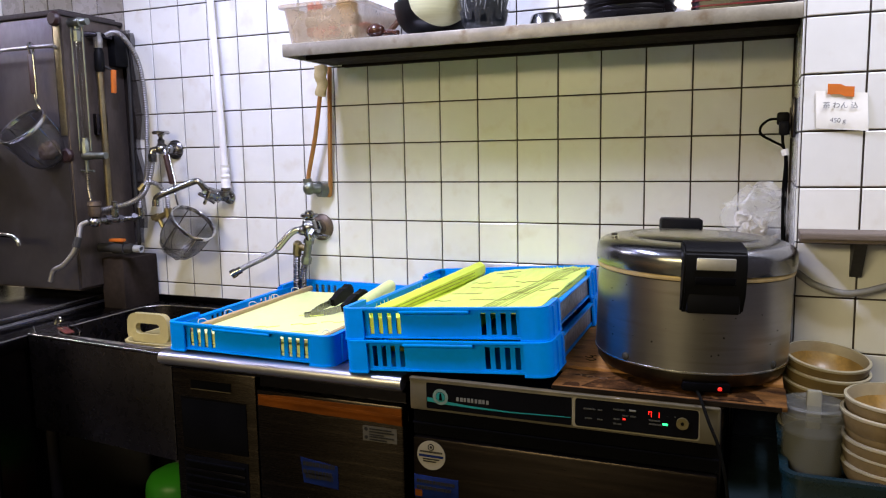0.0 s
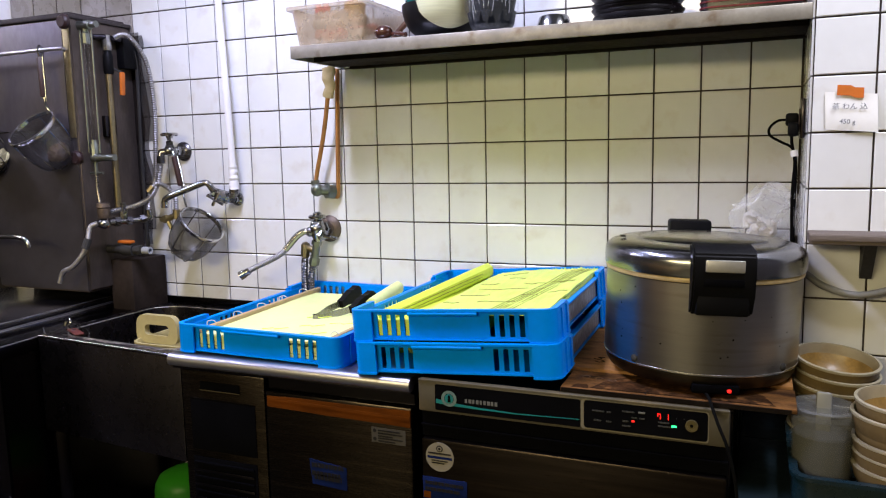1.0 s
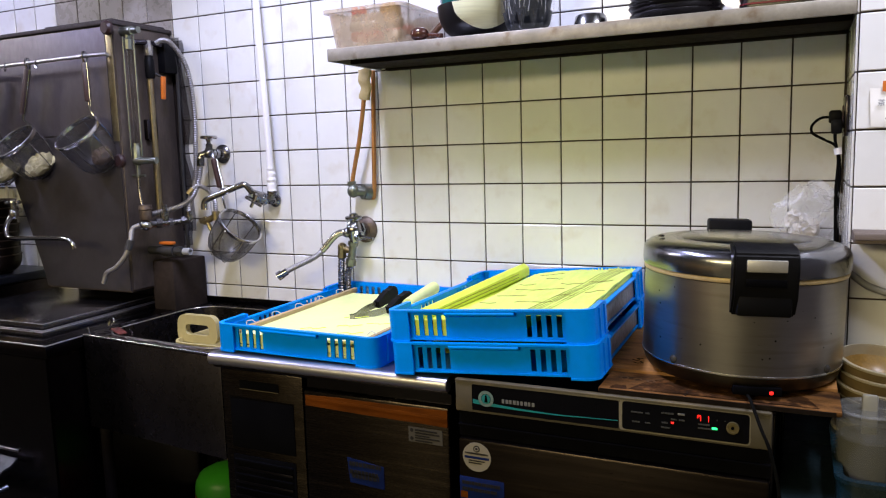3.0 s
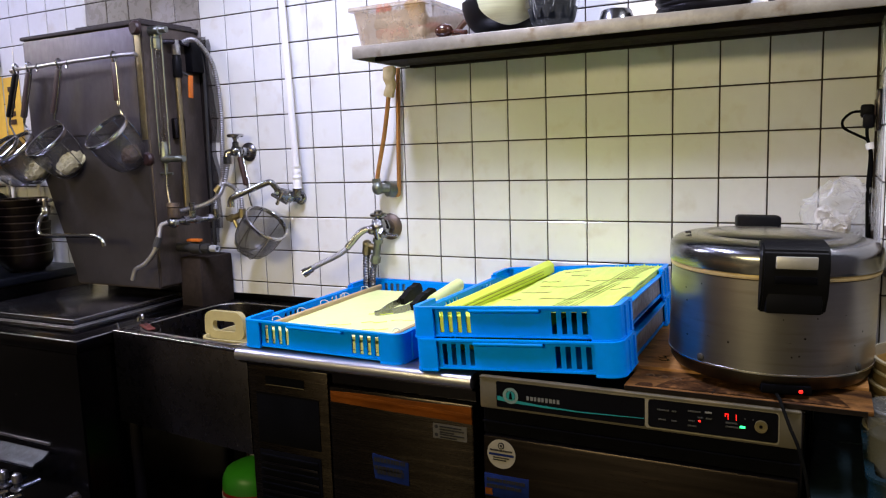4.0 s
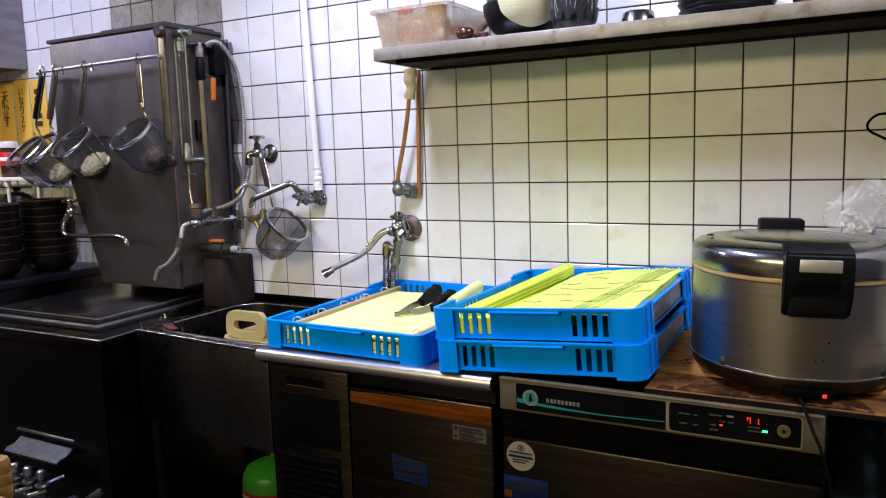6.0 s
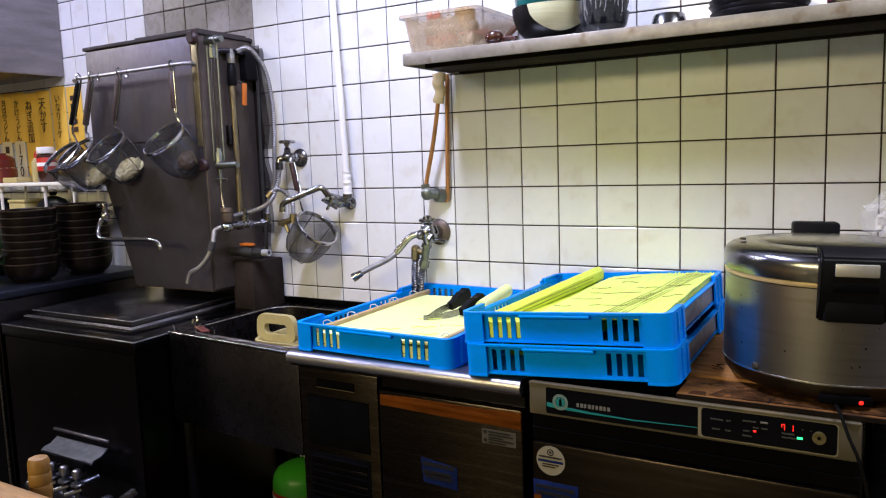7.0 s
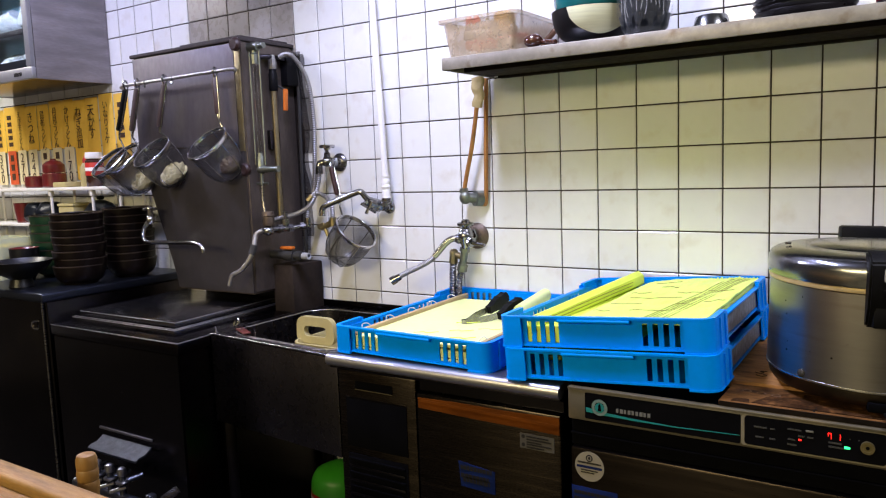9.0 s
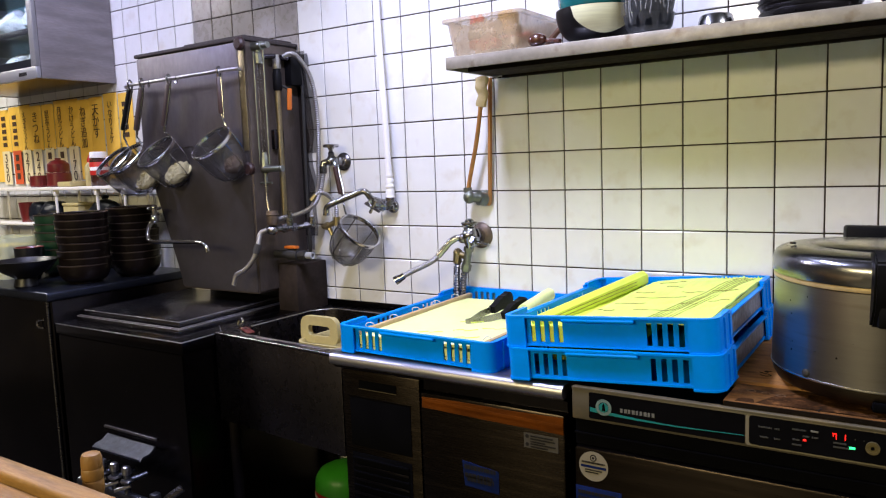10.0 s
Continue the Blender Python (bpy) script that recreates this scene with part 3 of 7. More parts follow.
    n = part("blue_label", prism(B(), [(.112, .618), (.206, .608), (.206, .556), (.118, .560)], yf + .0105, yf + .0117), M_BLUELABEL, d, "faded blue label")
    bars(n, "print_bar", pose(.118, yf + .0103, .600), [1.0, .9], .082, .010, M_INK, seed=3)
    bars(n, "print_bar", pose(.124, yf + .0103, .572), [1.0], .070, .012, M_INK, seed=4)
    return t


# Pale paper given a dark colour that holds the door's shade.
M_STICKER = mat("shaded_sticker_paper", (0.045, 0.040, 0.034), 0.5, var=0.1, scale=30)
build_cold_table()


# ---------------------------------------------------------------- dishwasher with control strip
# Cream paint darkened in its base colour for the shaded front.
M_CREAM = mat("shaded_cream_paint", (0.072, 0.061, 0.040), 0.45, var=0.1, scale=12, spots=0.35, spot_color=(0.25, 0.18, 0.09), spot_scale=14)
M_PANEL = mat("black_panel", (0.003, 0.003, 0.004), 0.3, var=0.2, spec=0.03)
M_TEAL = mat("teal_print", (0.0, 0.16, 0.16), 0.4, var=0.1)
M_PRINT = mat("silver_print", (0.125, 0.125, 0.12), 0.4, var=0.05)
M_LED_RED = glow("red_led", (1.0, 0.02, 0.015), 1.3)
M_LED_GREEN = glow("green_led", (0.03, 1.0, 0.25), 2.2)


def disc(r, thick, m, seg=24):
    return lathe(B(), [(0, 0), (r, 0), (r, thick), (0, thick)], m=m, seg=seg)


def ring_disc(r0, r1, thick, m, seg=28):
    return lathe(B(), [(r0, 0), (r1, 0), (r1, thick), (r0, thick), (r0, 0)], m=m, seg=seg)


def round_plate(bm, x0, x1, y0, y1, z0, z1, r):
    """A flat panel with rounded corners, facing -y."""
    return prism(bm, rounded(x1 - x0, z1 - z0, r, 5, x0, z0), y0, y1)


def build_dishwasher():
    x0, x1, yf = 0.384, 0.986, -0.6
    t = thing("dishwasher", (0.69, -0.3, 0), "undercounter stainless dishwasher with black control strip", "dishwasher", world_coords=True)
    part("body", boxed(x0, x1, yf + .03, -.015, .08, .8215, bevel=.004), M_STEEL_DARK, t)
    part("top", boxed(x0 - .002, x1 + .002, yf + .012, -.012, .822, .832, bevel=.004), M_STEEL_DARK, t)
    for x in (x0 + .05, x1 - .05):
        for y in (yf + .08, -.07):
            part("foot", rod(B(), (x, y, 0), (x, y, .08), .02), M_RUBBER, t)
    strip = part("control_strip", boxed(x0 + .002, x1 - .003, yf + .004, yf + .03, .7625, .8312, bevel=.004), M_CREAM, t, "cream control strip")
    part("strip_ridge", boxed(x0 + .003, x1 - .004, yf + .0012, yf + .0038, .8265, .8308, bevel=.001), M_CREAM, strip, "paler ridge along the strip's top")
    y = yf + .0038
    plate = part("name_plate", round_plate(B(), .424, .7205, y - .0012, y, .7690, .8225, .003), M_PANEL, strip, "black name plate with teal stripe")
    stripe = B()
    prism(stripe, [(.426, .7925), (.46, .7875), (.52, .7835), (.60, .7815), (.7195, .7850), (.7195, .7838), (.60, .7792), (.52, .7795), (.46, .7810), (.426, .7835)], y - .0018, y - .0013)
    part("teal_stripe", stripe, M_TEAL, plate)
    part("emblem", ring_disc(.0105, .0165, .0005, pose(.455, y - .0021, .7955, 90)), M_EMBLEM, plate, "pale green-grey round emblem")
    part("emblem_core", disc(.0095, .0005, pose(.455, y - .0021, .7955, 90)), M_TEAL, plate)
    part("emblem_mark", prism(B(), [(.4520, .7885), (.4590, .7885), (.4575, .8000), (.4555, .8045), (.4530, .8000)], y - .0032, y - .0027), M_PANEL, plate)
    rng = random.Random(8)
    for i in range(9):
        w = rng.uniform(.0044, .0060)
        part("name_bar", boxed(.489 + i * .0078, .489 + i * .0078 + w, y - .0018, y - .0013, .7905, .7985), M_PRINT, plate)
    div = round_plate(B(), .7215, .9490, y - .0010, y, .7675, .8245, .006)
    part("panel_rim", div, M_CREAM_PALE, strip, "pale rim round the control panel")
    cp = part("control_panel", round_plate(B(), .7275, .9470, y - .0022, y - .0011, .7705, .8235, .006), M_PANEL, strip, "glossy black control panel")
    yy = y - .0023
    for i, (x, z, rows, w) in enumerate(((.7435, .8040, [1.0], .022), (.770, .8040, [1.0], .008), (.746, .7860, [.7], .020), (.769, .7860, [1.0], .010), (.798, .8085, [1.0], .022), (.815, .7985, [1.0], .010), (.829, .7985, [1.0], .010), (.799, .7905, [1.0], .011), (.798, .7815, [.6], .026), (.862, .7955, [1.0], .020), (.862, .7885, [1.0], .024))):
        bars(cp, "print_bar", pose(x, yy, z), rows, w, .0028, M_PRINT_DIM, seed=20 + i)
    part("white_key", boxed(.827, .839, yy - .0008, yy, .8090, .8125, bevel=.0003), M_PRINT, cp)
    part("indicator", boxed(.8155, .8205, yy - .0008, yy, .7915, .7950, bevel=.0003), M_LED_RED, cp, "lit red indicator")
    part("indicator", boxed(.8855, .8945, yy - .0008, yy, .7900, .7940, bevel=.0003), M_LED_GREEN, cp, "lit green indicator")
    # red temperature digits 71
    def seg_digit(px, pz, which, h=.0090, w=.0046):
        bm = B()
        segs = {"a": (0, w, h, h), "b": (w, w, h / 2, h), "c": (w, w, 0, h / 2), "d": (0, w, 0, 0), "e": (0, 0, 0, h / 2), "f": (0, 0, h / 2, h), "g": (0, w, h / 2, h / 2)}
        for k in which:
            xa, xb, za, zb = segs[k]
            box(bm, px + xa - .0006, px + xb + .0006, yy - .0008, yy, pz + za - .0006, pz + zb + .0006)
        part("digit", bm, M_LED_RED, cp, "lit red display digit")
    seg_digit(.8615, .8035, "abcf")
    seg_digit(.8750, .8035, "bc")
    for x in (.894, .907):
        part("led_dot", disc(.0010, .0006, pose(x, yy, .8075, 90), 10), M_PRINT_DIM, cp)
    k = part("dial", disc(.0100, .004, pose(.920, yy, .798, 90)), M_DIAL, cp, "worn brass-coloured dial")
    part("dial_rim", ring_disc(.0070, .0106, .0055, pose(.920, yy, .798, 90)), M_DIAL, k)
    part("dial_mark", disc(.003, .0045, pose(.920, yy, .798, 90)), M_PANEL, k)
    part("gap_strip", boxed(x0 + .004, x1 - .004, yf + .018, yf + .03, .7065, .7620), M_GRILLE, t)
    part("gap_rib", boxed(x0 + .004, x1 - .004, yf + .010, yf + .0178, .7300, .7345, bevel=.001), M_GRILLE, t)
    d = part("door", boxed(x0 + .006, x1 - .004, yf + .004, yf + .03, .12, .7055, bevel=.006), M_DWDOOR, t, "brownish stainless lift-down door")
    yd = yf + .0035
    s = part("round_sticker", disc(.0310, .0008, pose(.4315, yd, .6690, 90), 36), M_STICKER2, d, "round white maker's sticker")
    part("sticker_band", boxed(.4045, .4585, yd - .0013, yd - .0009, .6650, .6700), M_BLUELABEL, s)
    bars(s, "print_bar", pose(.4065, yd - .0009, .6745), [1.0], .050, .0035, M_INK, seed=40)
    bars(s, "print_bar", pose(.4135, yd - .0009, .6595), [1.0, .8], .036, .0026, M_INK, seed=41)
    part("sticker_mark", disc(.0072, .0004, pose(.4315, yd - .0009, .6865, 90)), M_INK, s)
    part("sticker_ring", ring_disc(.0030, .0048, .0004, pose(.4315, yd - .0014, .6865, 90)), M_STICKER2, s)
    lab = part("dark_label", boxed(.3925, .4900, yd - .0008, yd, .575, .624, bevel=.0002), M_BLUELABEL, d, "faded dark blue label")
    bars(lab, "print_bar", pose(.398, yd - .001, .608), [1.0, .9], .085, .007, M_INK, seed=42)
    part("label_corner", boxed(.394, .410, yd - .0013, yd - .0009, .578, .592), M_TAPE, lab)
    return t


M_CREAM_PALE = mat("pale_cream_line", (0.17, 0.15, 0.11), 0.45, var=0.1, scale=12)
M_PRINT_DIM = mat("dim_grey_print", (0.034, 0.034, 0.034), 0.5, var=0.1)
M_EMBLEM = mat("grey_green_emblem", (0.12, 0.175, 0.16), 0.45, var=0.3, scale=300)
M_DIAL = mat("dull_brass_dial", (0.16, 0.13, 0.06), 0.45, 0.7, var=0.25, scale=40)
# White paper toned down, shade included.
M_STICKER2 = mat("shaded_white_sticker", (0.19, 0.17, 0.13), 0.5, var=0.08, scale=40)
build_dishwasher()


# ---------------------------------------------------------------- wall shelf
def build_shelf():
    x0, x1 = -0.098, 1.103
    t = thing("wall_shelf", (0.5, -0.14, 1.53), "grubby stainless wall shelf with turned-down lip", "shelf", world_coords=True)
    part("shelf_plate", boxed(x0, x1, -.272, -.002, 1.5555, 1.5615), M_TOP, t)
    part("front_lip", boxed(x0, x1, -.278, -.2725, 1.530, 1.5615, bevel=.002), M_LIP, t, "stained pale steel lip")
    part("end_lip", boxed(x0, x0 + .004, -.272, -.004, 1.530, 1.5553), M_LIP, t)
    # Near-black sheet and channels put the shade under the shelf into colour.
    part("underside", boxed(x0 + .005, x1 - .001, -.2718, -.004, 1.5515, 1.5552), M_UNDER, t, "dark brown sheet for the shade under the shelf")
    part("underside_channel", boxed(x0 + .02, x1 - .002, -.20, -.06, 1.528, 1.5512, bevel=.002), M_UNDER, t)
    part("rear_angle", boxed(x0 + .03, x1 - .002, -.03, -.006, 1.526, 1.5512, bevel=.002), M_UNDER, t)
    return t


M_UNDER = mat("dark_brown_underside", (0.011, 0.007, 0.005), 0.7, var=0.4, scale=8, spots=0.5, spot_color=(0.030, 0.018, 0.010), spec=0.08)
M_LIP = mat("stained_lip_steel", (0.30, 0.275, 0.225), 0.45, 0.45, var=0.25, scale=14, bump=0.15, bscale=70, spots=0.85, spot_color=(0.13, 0.075, 0.03), spot_scale=22)
build_shelf()


# ---------------------------------------------------------------- left counter, sterilising cabinet, island
M_DARKTOP = mat("dark_counter_steel", (0.040, 0.047, 0.070), 0.32, 0.9, var=0.15, scale=5, spots=0.4, spot_color=(0.05, 0.05, 0.05))


def build_left_counter():
    t = thing("serving_counter", (-2.3, -0.3, 0), "dark steel serving counter beside the boiler", "counter", world_coords=True)
    part("worktop", boxed(-3.2, -1.515, -.622, -.008, .868, .900, bevel=.008, seg=3), M_DARKTOP, t, "blue-black worktop with rounded edge")
    part("body", boxed(-3.19, -1.525, -.60, -.02, .06, .867, bevel=.004), M_STEEL_DARK, t)
    part("corner_post", rod(B(), (-1.545, -.606, .06), (-1.545, -.606, .866), .0045), M_STEEL_DULL, t)
    part("catch", tube(B(), [(-1.585, -.602, .80), (-1.605, -.612, .795), (-1.605, -.612, .775), (-1.588, -.602, .77)], .004, seg=6), M_CHROME, t)
    part("plinth", boxed(-3.18, -1.51, -.56, -.05, 0, .06), M_RUBBER, t)
    return t


build_left_counter()

M_CAB = mat("cabinet_steel", (0.28, 0.255, 0.265), 0.42, 0.45, var=0.25, scale=5, bump=0.06, bscale=50, stretch=(1, 1, 6), spots=0.5, spot_color=(0.25, 0.21, 0.19), spot_scale=12)
M_UV = glow("glowing_cabinet_back", (0.22, 0.42, 0.62), 0.38)
M_CLOTH = mat("bagged_dishes", (0.46, 0.56, 0.64), 0.22, var=0.6, scale=22, bump=1.0, bscale=40, spots=0.7, spot_color=(0.03, 0.10, 0.13), spot_scale=16)


def build_cabinet():
    x0, x1, y0, z0, z1 = -2.75, -1.945, -.345, 1.675, 2.35
    t = thing("sterilising_cabinet", (-2.3, -0.17, z0), "wall-hung stainless dish sterilising cabinet with glazed door, lit inside", "cabinet", world_coords=True)
    part("side_panel", boxed(x1 - .02, x1, y0 + .02, -.006, z0, z1, bevel=.003), M_CAB, t, "stained stainless side panel")
    part("side_panel", boxed(x0, x0 + .02, y0 + .02, -.006, z0, z1, bevel=.003), M_CAB, t)
    # Underside in the dark steel, so its shade is painted.
    part("bottom", boxed(x0 + .02, x1 - .02, y0 + .02, -.006, z0 + .002, z0 + .02), M_STEEL_DARK, t)
    part("top", boxed(x0 + .02, x1 - .02, y0 + .02, -.006, z1 - .02, z1), M_CAB, t)
    # Rear panel glows itself, in place of a lamp inside the cabinet.
    part("lit_back", boxed(x0 + .02, x1 - .02, -.02, -.010, z0 + .02, z1 - .02), M_UV, t, "rear panel glowing blue in place of a cabinet lamp")
    d = part("door", boxed(x0, x1, y0, y0 + .018, z0, z0 + .045, bevel=.003), M_CAB2, t, "bright metal door frame")
    for a in ((x1 - .035, x1, z0 + .0455, z1), (x0, x0 + .035, z0 + .0455, z1)):
        part("door_stile", boxed(a[0], a[1], y0, y0 + .018, a[2], a[3], bevel=.002), M_CAB2, d)
    part("inner_sill", boxed(x0 + .036, x1 - .036, y0 + .004, y0 + .014, z0 + .046, z0 + .075), M_DARKTOP, d)
    g = part("pane", boxed(x0 + .036, x1 - .036, y0 + .006, y0 + .010, z0 + .076, z1 - .01), M_GLASS, d, "clear glass pane")
    g.visible_shadow = False
    for i in range(7):
        part("maker_bar", boxed(x1 - .130 + i * .0085, x1 - .130 + i * .0085 + .0062, y0 - .001, y0 - .0002, z0 + .014, z0 + .028), M_INK, d)
    for z in (z0 + .18, z0 + .40):
        part("shelf_board", boxed(x0 + .03, x1 - .03, y0 + .03, -.03, z, z + .022, bevel=.002), M_DARKTOP, t, "dark shelf board")
    return t


M_CAB2 = mat("bright_frame", (0.34, 0.34, 0.36), 0.4, 0.7, var=0.08, scale=10)
build_cabinet()


def crumple(bm, amount, scale, seed=0):
    o = Vector((seed * 3.1, seed * 1.7, seed * 2.3))
    for v in bm.verts:
        v.co += noise.noise_vector(v.co * scale + o) * amount
    return bm


def blob(center, size, amount, scale, seed=0, sub=3):
    bm = B()
    bmesh.ops.create_icosphere(bm, subdivisions=sub, radius=1.0)
    for v in bm.verts:
        v.co = Vector(c * s for c, s in zip(v.co, size)) + Vector(center)
    return crumple(bm, amount, scale, seed)


for i, (x, z) in enumerate(((-2.09, 1.765), (-2.27, 1.755), (-2.10, 1.935), (-2.30, 1.93))):
    b_ = thing("bagged_dishes", (x, -.2, z - .06), "dishes wrapped in crumpled clear plastic inside the cabinet", "dishes", "bagged dishes", world_coords=True)
    part("bundle", blob((x, -.20, z), (.085, .08, .055), .02, 22, i), M_CLOTH, b_)

M_ISL = mat("island_side", (0.08, 0.06, 0.05), 0.6, var=0.2)


def build_island():
    t = thing("work_table", (-.65, -1.8, 0), "wooden-topped work table with raised worn edge", "table", world_coords=True)
    part("edge_board", boxed(-1.5, .42, -1.455, -1.418, .80, .862, bevel=.006, seg=3), M_WOOD_PALE2, t, "greyed pale wood rim")
    part("inner_ledge", boxed(-1.5, .42, -1.50, -1.4555, .80, .848, bevel=.004), M_WOOD_PALE, t, "orange waxed wood")
    part("table_board", boxed(-1.5, .42, -2.2, -1.5005, .80, .842, bevel=.003), M_WOOD_PALE, t, "orange waxed wood top")
    for x in (-1.45, .30):
        for y in (-2.15, -1.50):
            part("leg", boxed(x, x + .06, y, y + .06, 0, .7995, bevel=.004), M_ISL, t)
    return t


M_WOOD_PALE2 = mat("greyed_pale_wood", (0.25, 0.130, 0.030), 0.6, var=0.35, scale=7, bump=0.2, bscale=40, stretch=(1.5, 12, 8), spots=0.4, spot_color=(0.34, 0.20, 0.09), spot_scale=8)
build_island()
pin = thing("rolling_pin", (-.012, -1.386, 0), "long turned wooden rolling pin standing upright against the table", "rolling pin")
M_PIN = mat("pale_turned_wood", (0.21, 0.105, 0.022), 0.5, var=0.15, scale=9, bump=0.1, stretch=(6, 6, 1), spots=0.25, spot_color=(0.34, 0.18, 0.07))
part("pin", lathe(B(), [(r * .82, z * .979) for r, z in [(0, 0), (.014, 0), (.017, .01), (.017, .835), (.0165, .848), (.0178, .851), (.0184, .859), (.0178, .867), (.0168, .869), (.0182, .872), (.0186, .88), (.0178, .886), (.0172, .887), (.0180, .890), (.0176, .902), (.0150, .908), (.011, .9095), (0, .910)]], seg=28), M_PIN, pin)

# ---------------------------------------------------------------- noodle crates
CW, CD, CH = 0.4438, 0.576, 0.068


def ring_wall(bm, w, d, r, th, z0, z1, x0=0.0, y0=0.0):
    o, i = rounded(w, d, r, 6, x0, y0), rounded(w - 2 * th, d - 2 * th, max(.002, r - th), 6, x0 + th, y0 + th)
    rows = [[bm.verts.new((x, y, z)) for x, y in pts] for pts, z in ((o, z0), (o, z1), (i, z1), (i, z0))]
    n = len(o)
    for a, c in zip(rows, rows[1:] + rows[:1]):
        for k in range(n):
            bm.faces.new((a[k], a[(k + 1) % n], c[(k + 1) % n], c[k]))
    return bm


def slotted(bm, length, th, z0, z1, slots, sz0, sz1, place):
    """A wall with upright slots: solid pieces between them, a strip below and one above."""
    cuts = [0.0] + [v for s in slots for v in s] + [length]
    def put(u0, u1, a, c):
        k = len(bm.verts)
        box(bm, u0, u1, 0, th, a, c)
        bm.verts.ensure_lookup_table()
        bmesh.ops.transform(bm, matrix=place, verts=bm.verts[k:])
    for u0, u1 in zip(cuts[::2], cuts[1::2]):
        put(u0, u1, sz0, sz1)
    put(0, length, z0, sz0)
    put(0, length, sz1, z1)
    return bm


M_SHEEN = mat("grey_sheen_plate", (0.16, 0.17, 0.20), 0.5, var=0.5, scale=60, bump=0.2, spots=0.5, spot_color=(0.05, 0.05, 0.06), spot_scale=50)


def build_crate(name_label, w=CW):
    t = thing("noodle_crate", (0, 0, 0), name_label, "crate", "blue noodle crates")
    post, deep, th, r = .054, .118, .0032, .026
    part("base", prism(B(), rounded(w - .012, CD - .012, r, 6, .006, .006), .004, .008, axis="z"), M_BLUE, t)
    def slots_for(length):
        s = .0105
        c = [.0445, .0650, .0855, .1060]
        return [(length * .0 + v - s / 2, v + s / 2) for v in c] + [(length - v - s / 2, length - v + s / 2) for v in reversed(c)]
    L = w - 2 * post + .06
    for nm, m in (("front_wall", pose(post - .03, .010, 0)), ("back_wall", pose(w - post + .03, CD - .010, 0, 0, 0, 180))):
        part(nm, slotted(B(), L, th, .004, CH - .004, slots_for(L), .012, .056, m), M_BLUE, t)
    L2 = CD - 2 * post + .06
    side_slots = [(v - .0052, v + .0052) for v in (.130, .150, .170, .190)]
    side_slots += [(L2 - b_, L2 - a_) for a_, b_ in reversed(side_slots)]
    for nm, m in (("side_wall", pose(.010, CD - post + .03, 0, 0, 0, -90)), ("side_wall", pose(w - .010, post - .03, 0, 0, 0, 90))):
        part(nm, slotted(B(), L2, th, .004, CH - .012, side_slots, .016, .050, m), M_BLUE, t)
    # corner posts: proud of the walls, rounded
    for sx, sy in ((0, 0), (1, 0), (0, 1), (1, 1)):
        bm, n = B(), 6
        arc = [(r - r * math.cos(radians(90 * i / n)), r - r * math.sin(radians(90 * i / n))) for i in range(n + 1)]
        out = [(0.0, deep)] + arc + [(post, 0.0), (post, .004), (r + .002, .004), (.010, .010), (.004, r + .002), (.004, deep)]
        pts = [((w - a) if sx else a, (CD - c) if sy else c) for a, c in out]
        prism(bm, pts, 0.0, CH - .004, axis="z")
        foot = [((w - a) if sx else a, (CD - c) if sy else c) for a, c in [(-.0016, deep)] + [(a - .0012, c - .0012) for a, c in arc] + [(post, -.0016), (post, .006), (.010, .012), (.006, deep)]]
        prism(bm, foot, 0.0, .004, axis="z")
        for v in (.046, .088):
            x = (w - .0005) if sx else -.0035
            y = (CD - v - .004) if sy else v
            box(bm, x, x + .004, y, y + .004, .004, CH - .005)
        part("corner_post", bm, M_BLUE, t, angle=30)
    # rim: full height round both ends, stepped down along the long sides
    rim = B()
    for flip in (0, 1):
        n, e, q = 6, .105, .011
        arc = lambda rr, o: [(o + rr - rr * math.cos(radians(90 * i / n)), o + rr - rr * math.sin(radians(90 * i / n))) for i in range(n + 1)]
        left_o, left_i = arc(r, 0.0), arc(r - q, q)
        out = [(0, e)] + left_o + [(w - x, y) for x, y in reversed(left_o)] + [(w, e), (w - q, e)] + [(w - x, y) for x, y in left_i] + list(reversed(left_i)) + [(q, e)]
        prism(rim, [((w - x) if flip else x, (CD - y) if flip else y) for x, y in out], CH - .0045, CH, axis="z")
        for x in (.0068, w - .010):
            y0 = .03 if not flip else CD - e
            box(rim, x, x + .0032, y0, y0 + e - .03, CH - .0125, CH - .0044)
    for x in (0.0, w - .010):
        box(rim, x, x + .010, .10, CD - .10, CH - .0150, CH - .0108, bevel=.001)
    part("rim", rim, M_BLUE, t)
    # grip bar in the middle of each end
    for y in (-.0015, CD - .0105):
        part("grip", boxed(.136, w - .156, y, y + .012, CH - .0125, CH - .0048, bevel=.003), M_BLUE, t)
    # grey mottled plate that paints a reflection on one long side
    part("side_plate", boxed(w - .0082, w - .0066, .125, CD - .125, .012, .050, bevel=.0006), M_SHEEN, t, "grey plate painting the reflection on the long side")
    part("floor_ribs", boxed(.02, w - .02, .02, CD - .02, .0082, .0095), M_BLUE, t)
    return t


def set_pose(ob, x, y, z, a, tilt, roll):
    """Puts a crate's front left foot at the place, turned by a, its rear lifted by tilt and its right side by -roll (radians)."""
    ob.matrix_world = Matrix.Translation((x, y, z)) @ Euler((tilt, roll, a)).to_matrix().to_4x4()


crate_a = build_crate("bright blue plastic noodle crate lying open on the fridge top", .4495)
set_pose(crate_a, -0.2548, -0.5807, 0.8295, -0.0028, 0.0158, 0.0085)
crate_c = build_crate("bright blue plastic noodle crate under another one")
set_pose(crate_c, 0.2408, -0.6018, 0.8268, 0.0224, -0.0043, -0.0622)
crate_b = build_crate("bright blue plastic crate stacked on another, full of noodle sheets")
set_pose(crate_b, 0.2307, -0.5955, 0.8936, 0.0209, -0.0043, -0.0620)
M_B = crate_b.matrix_world.copy()


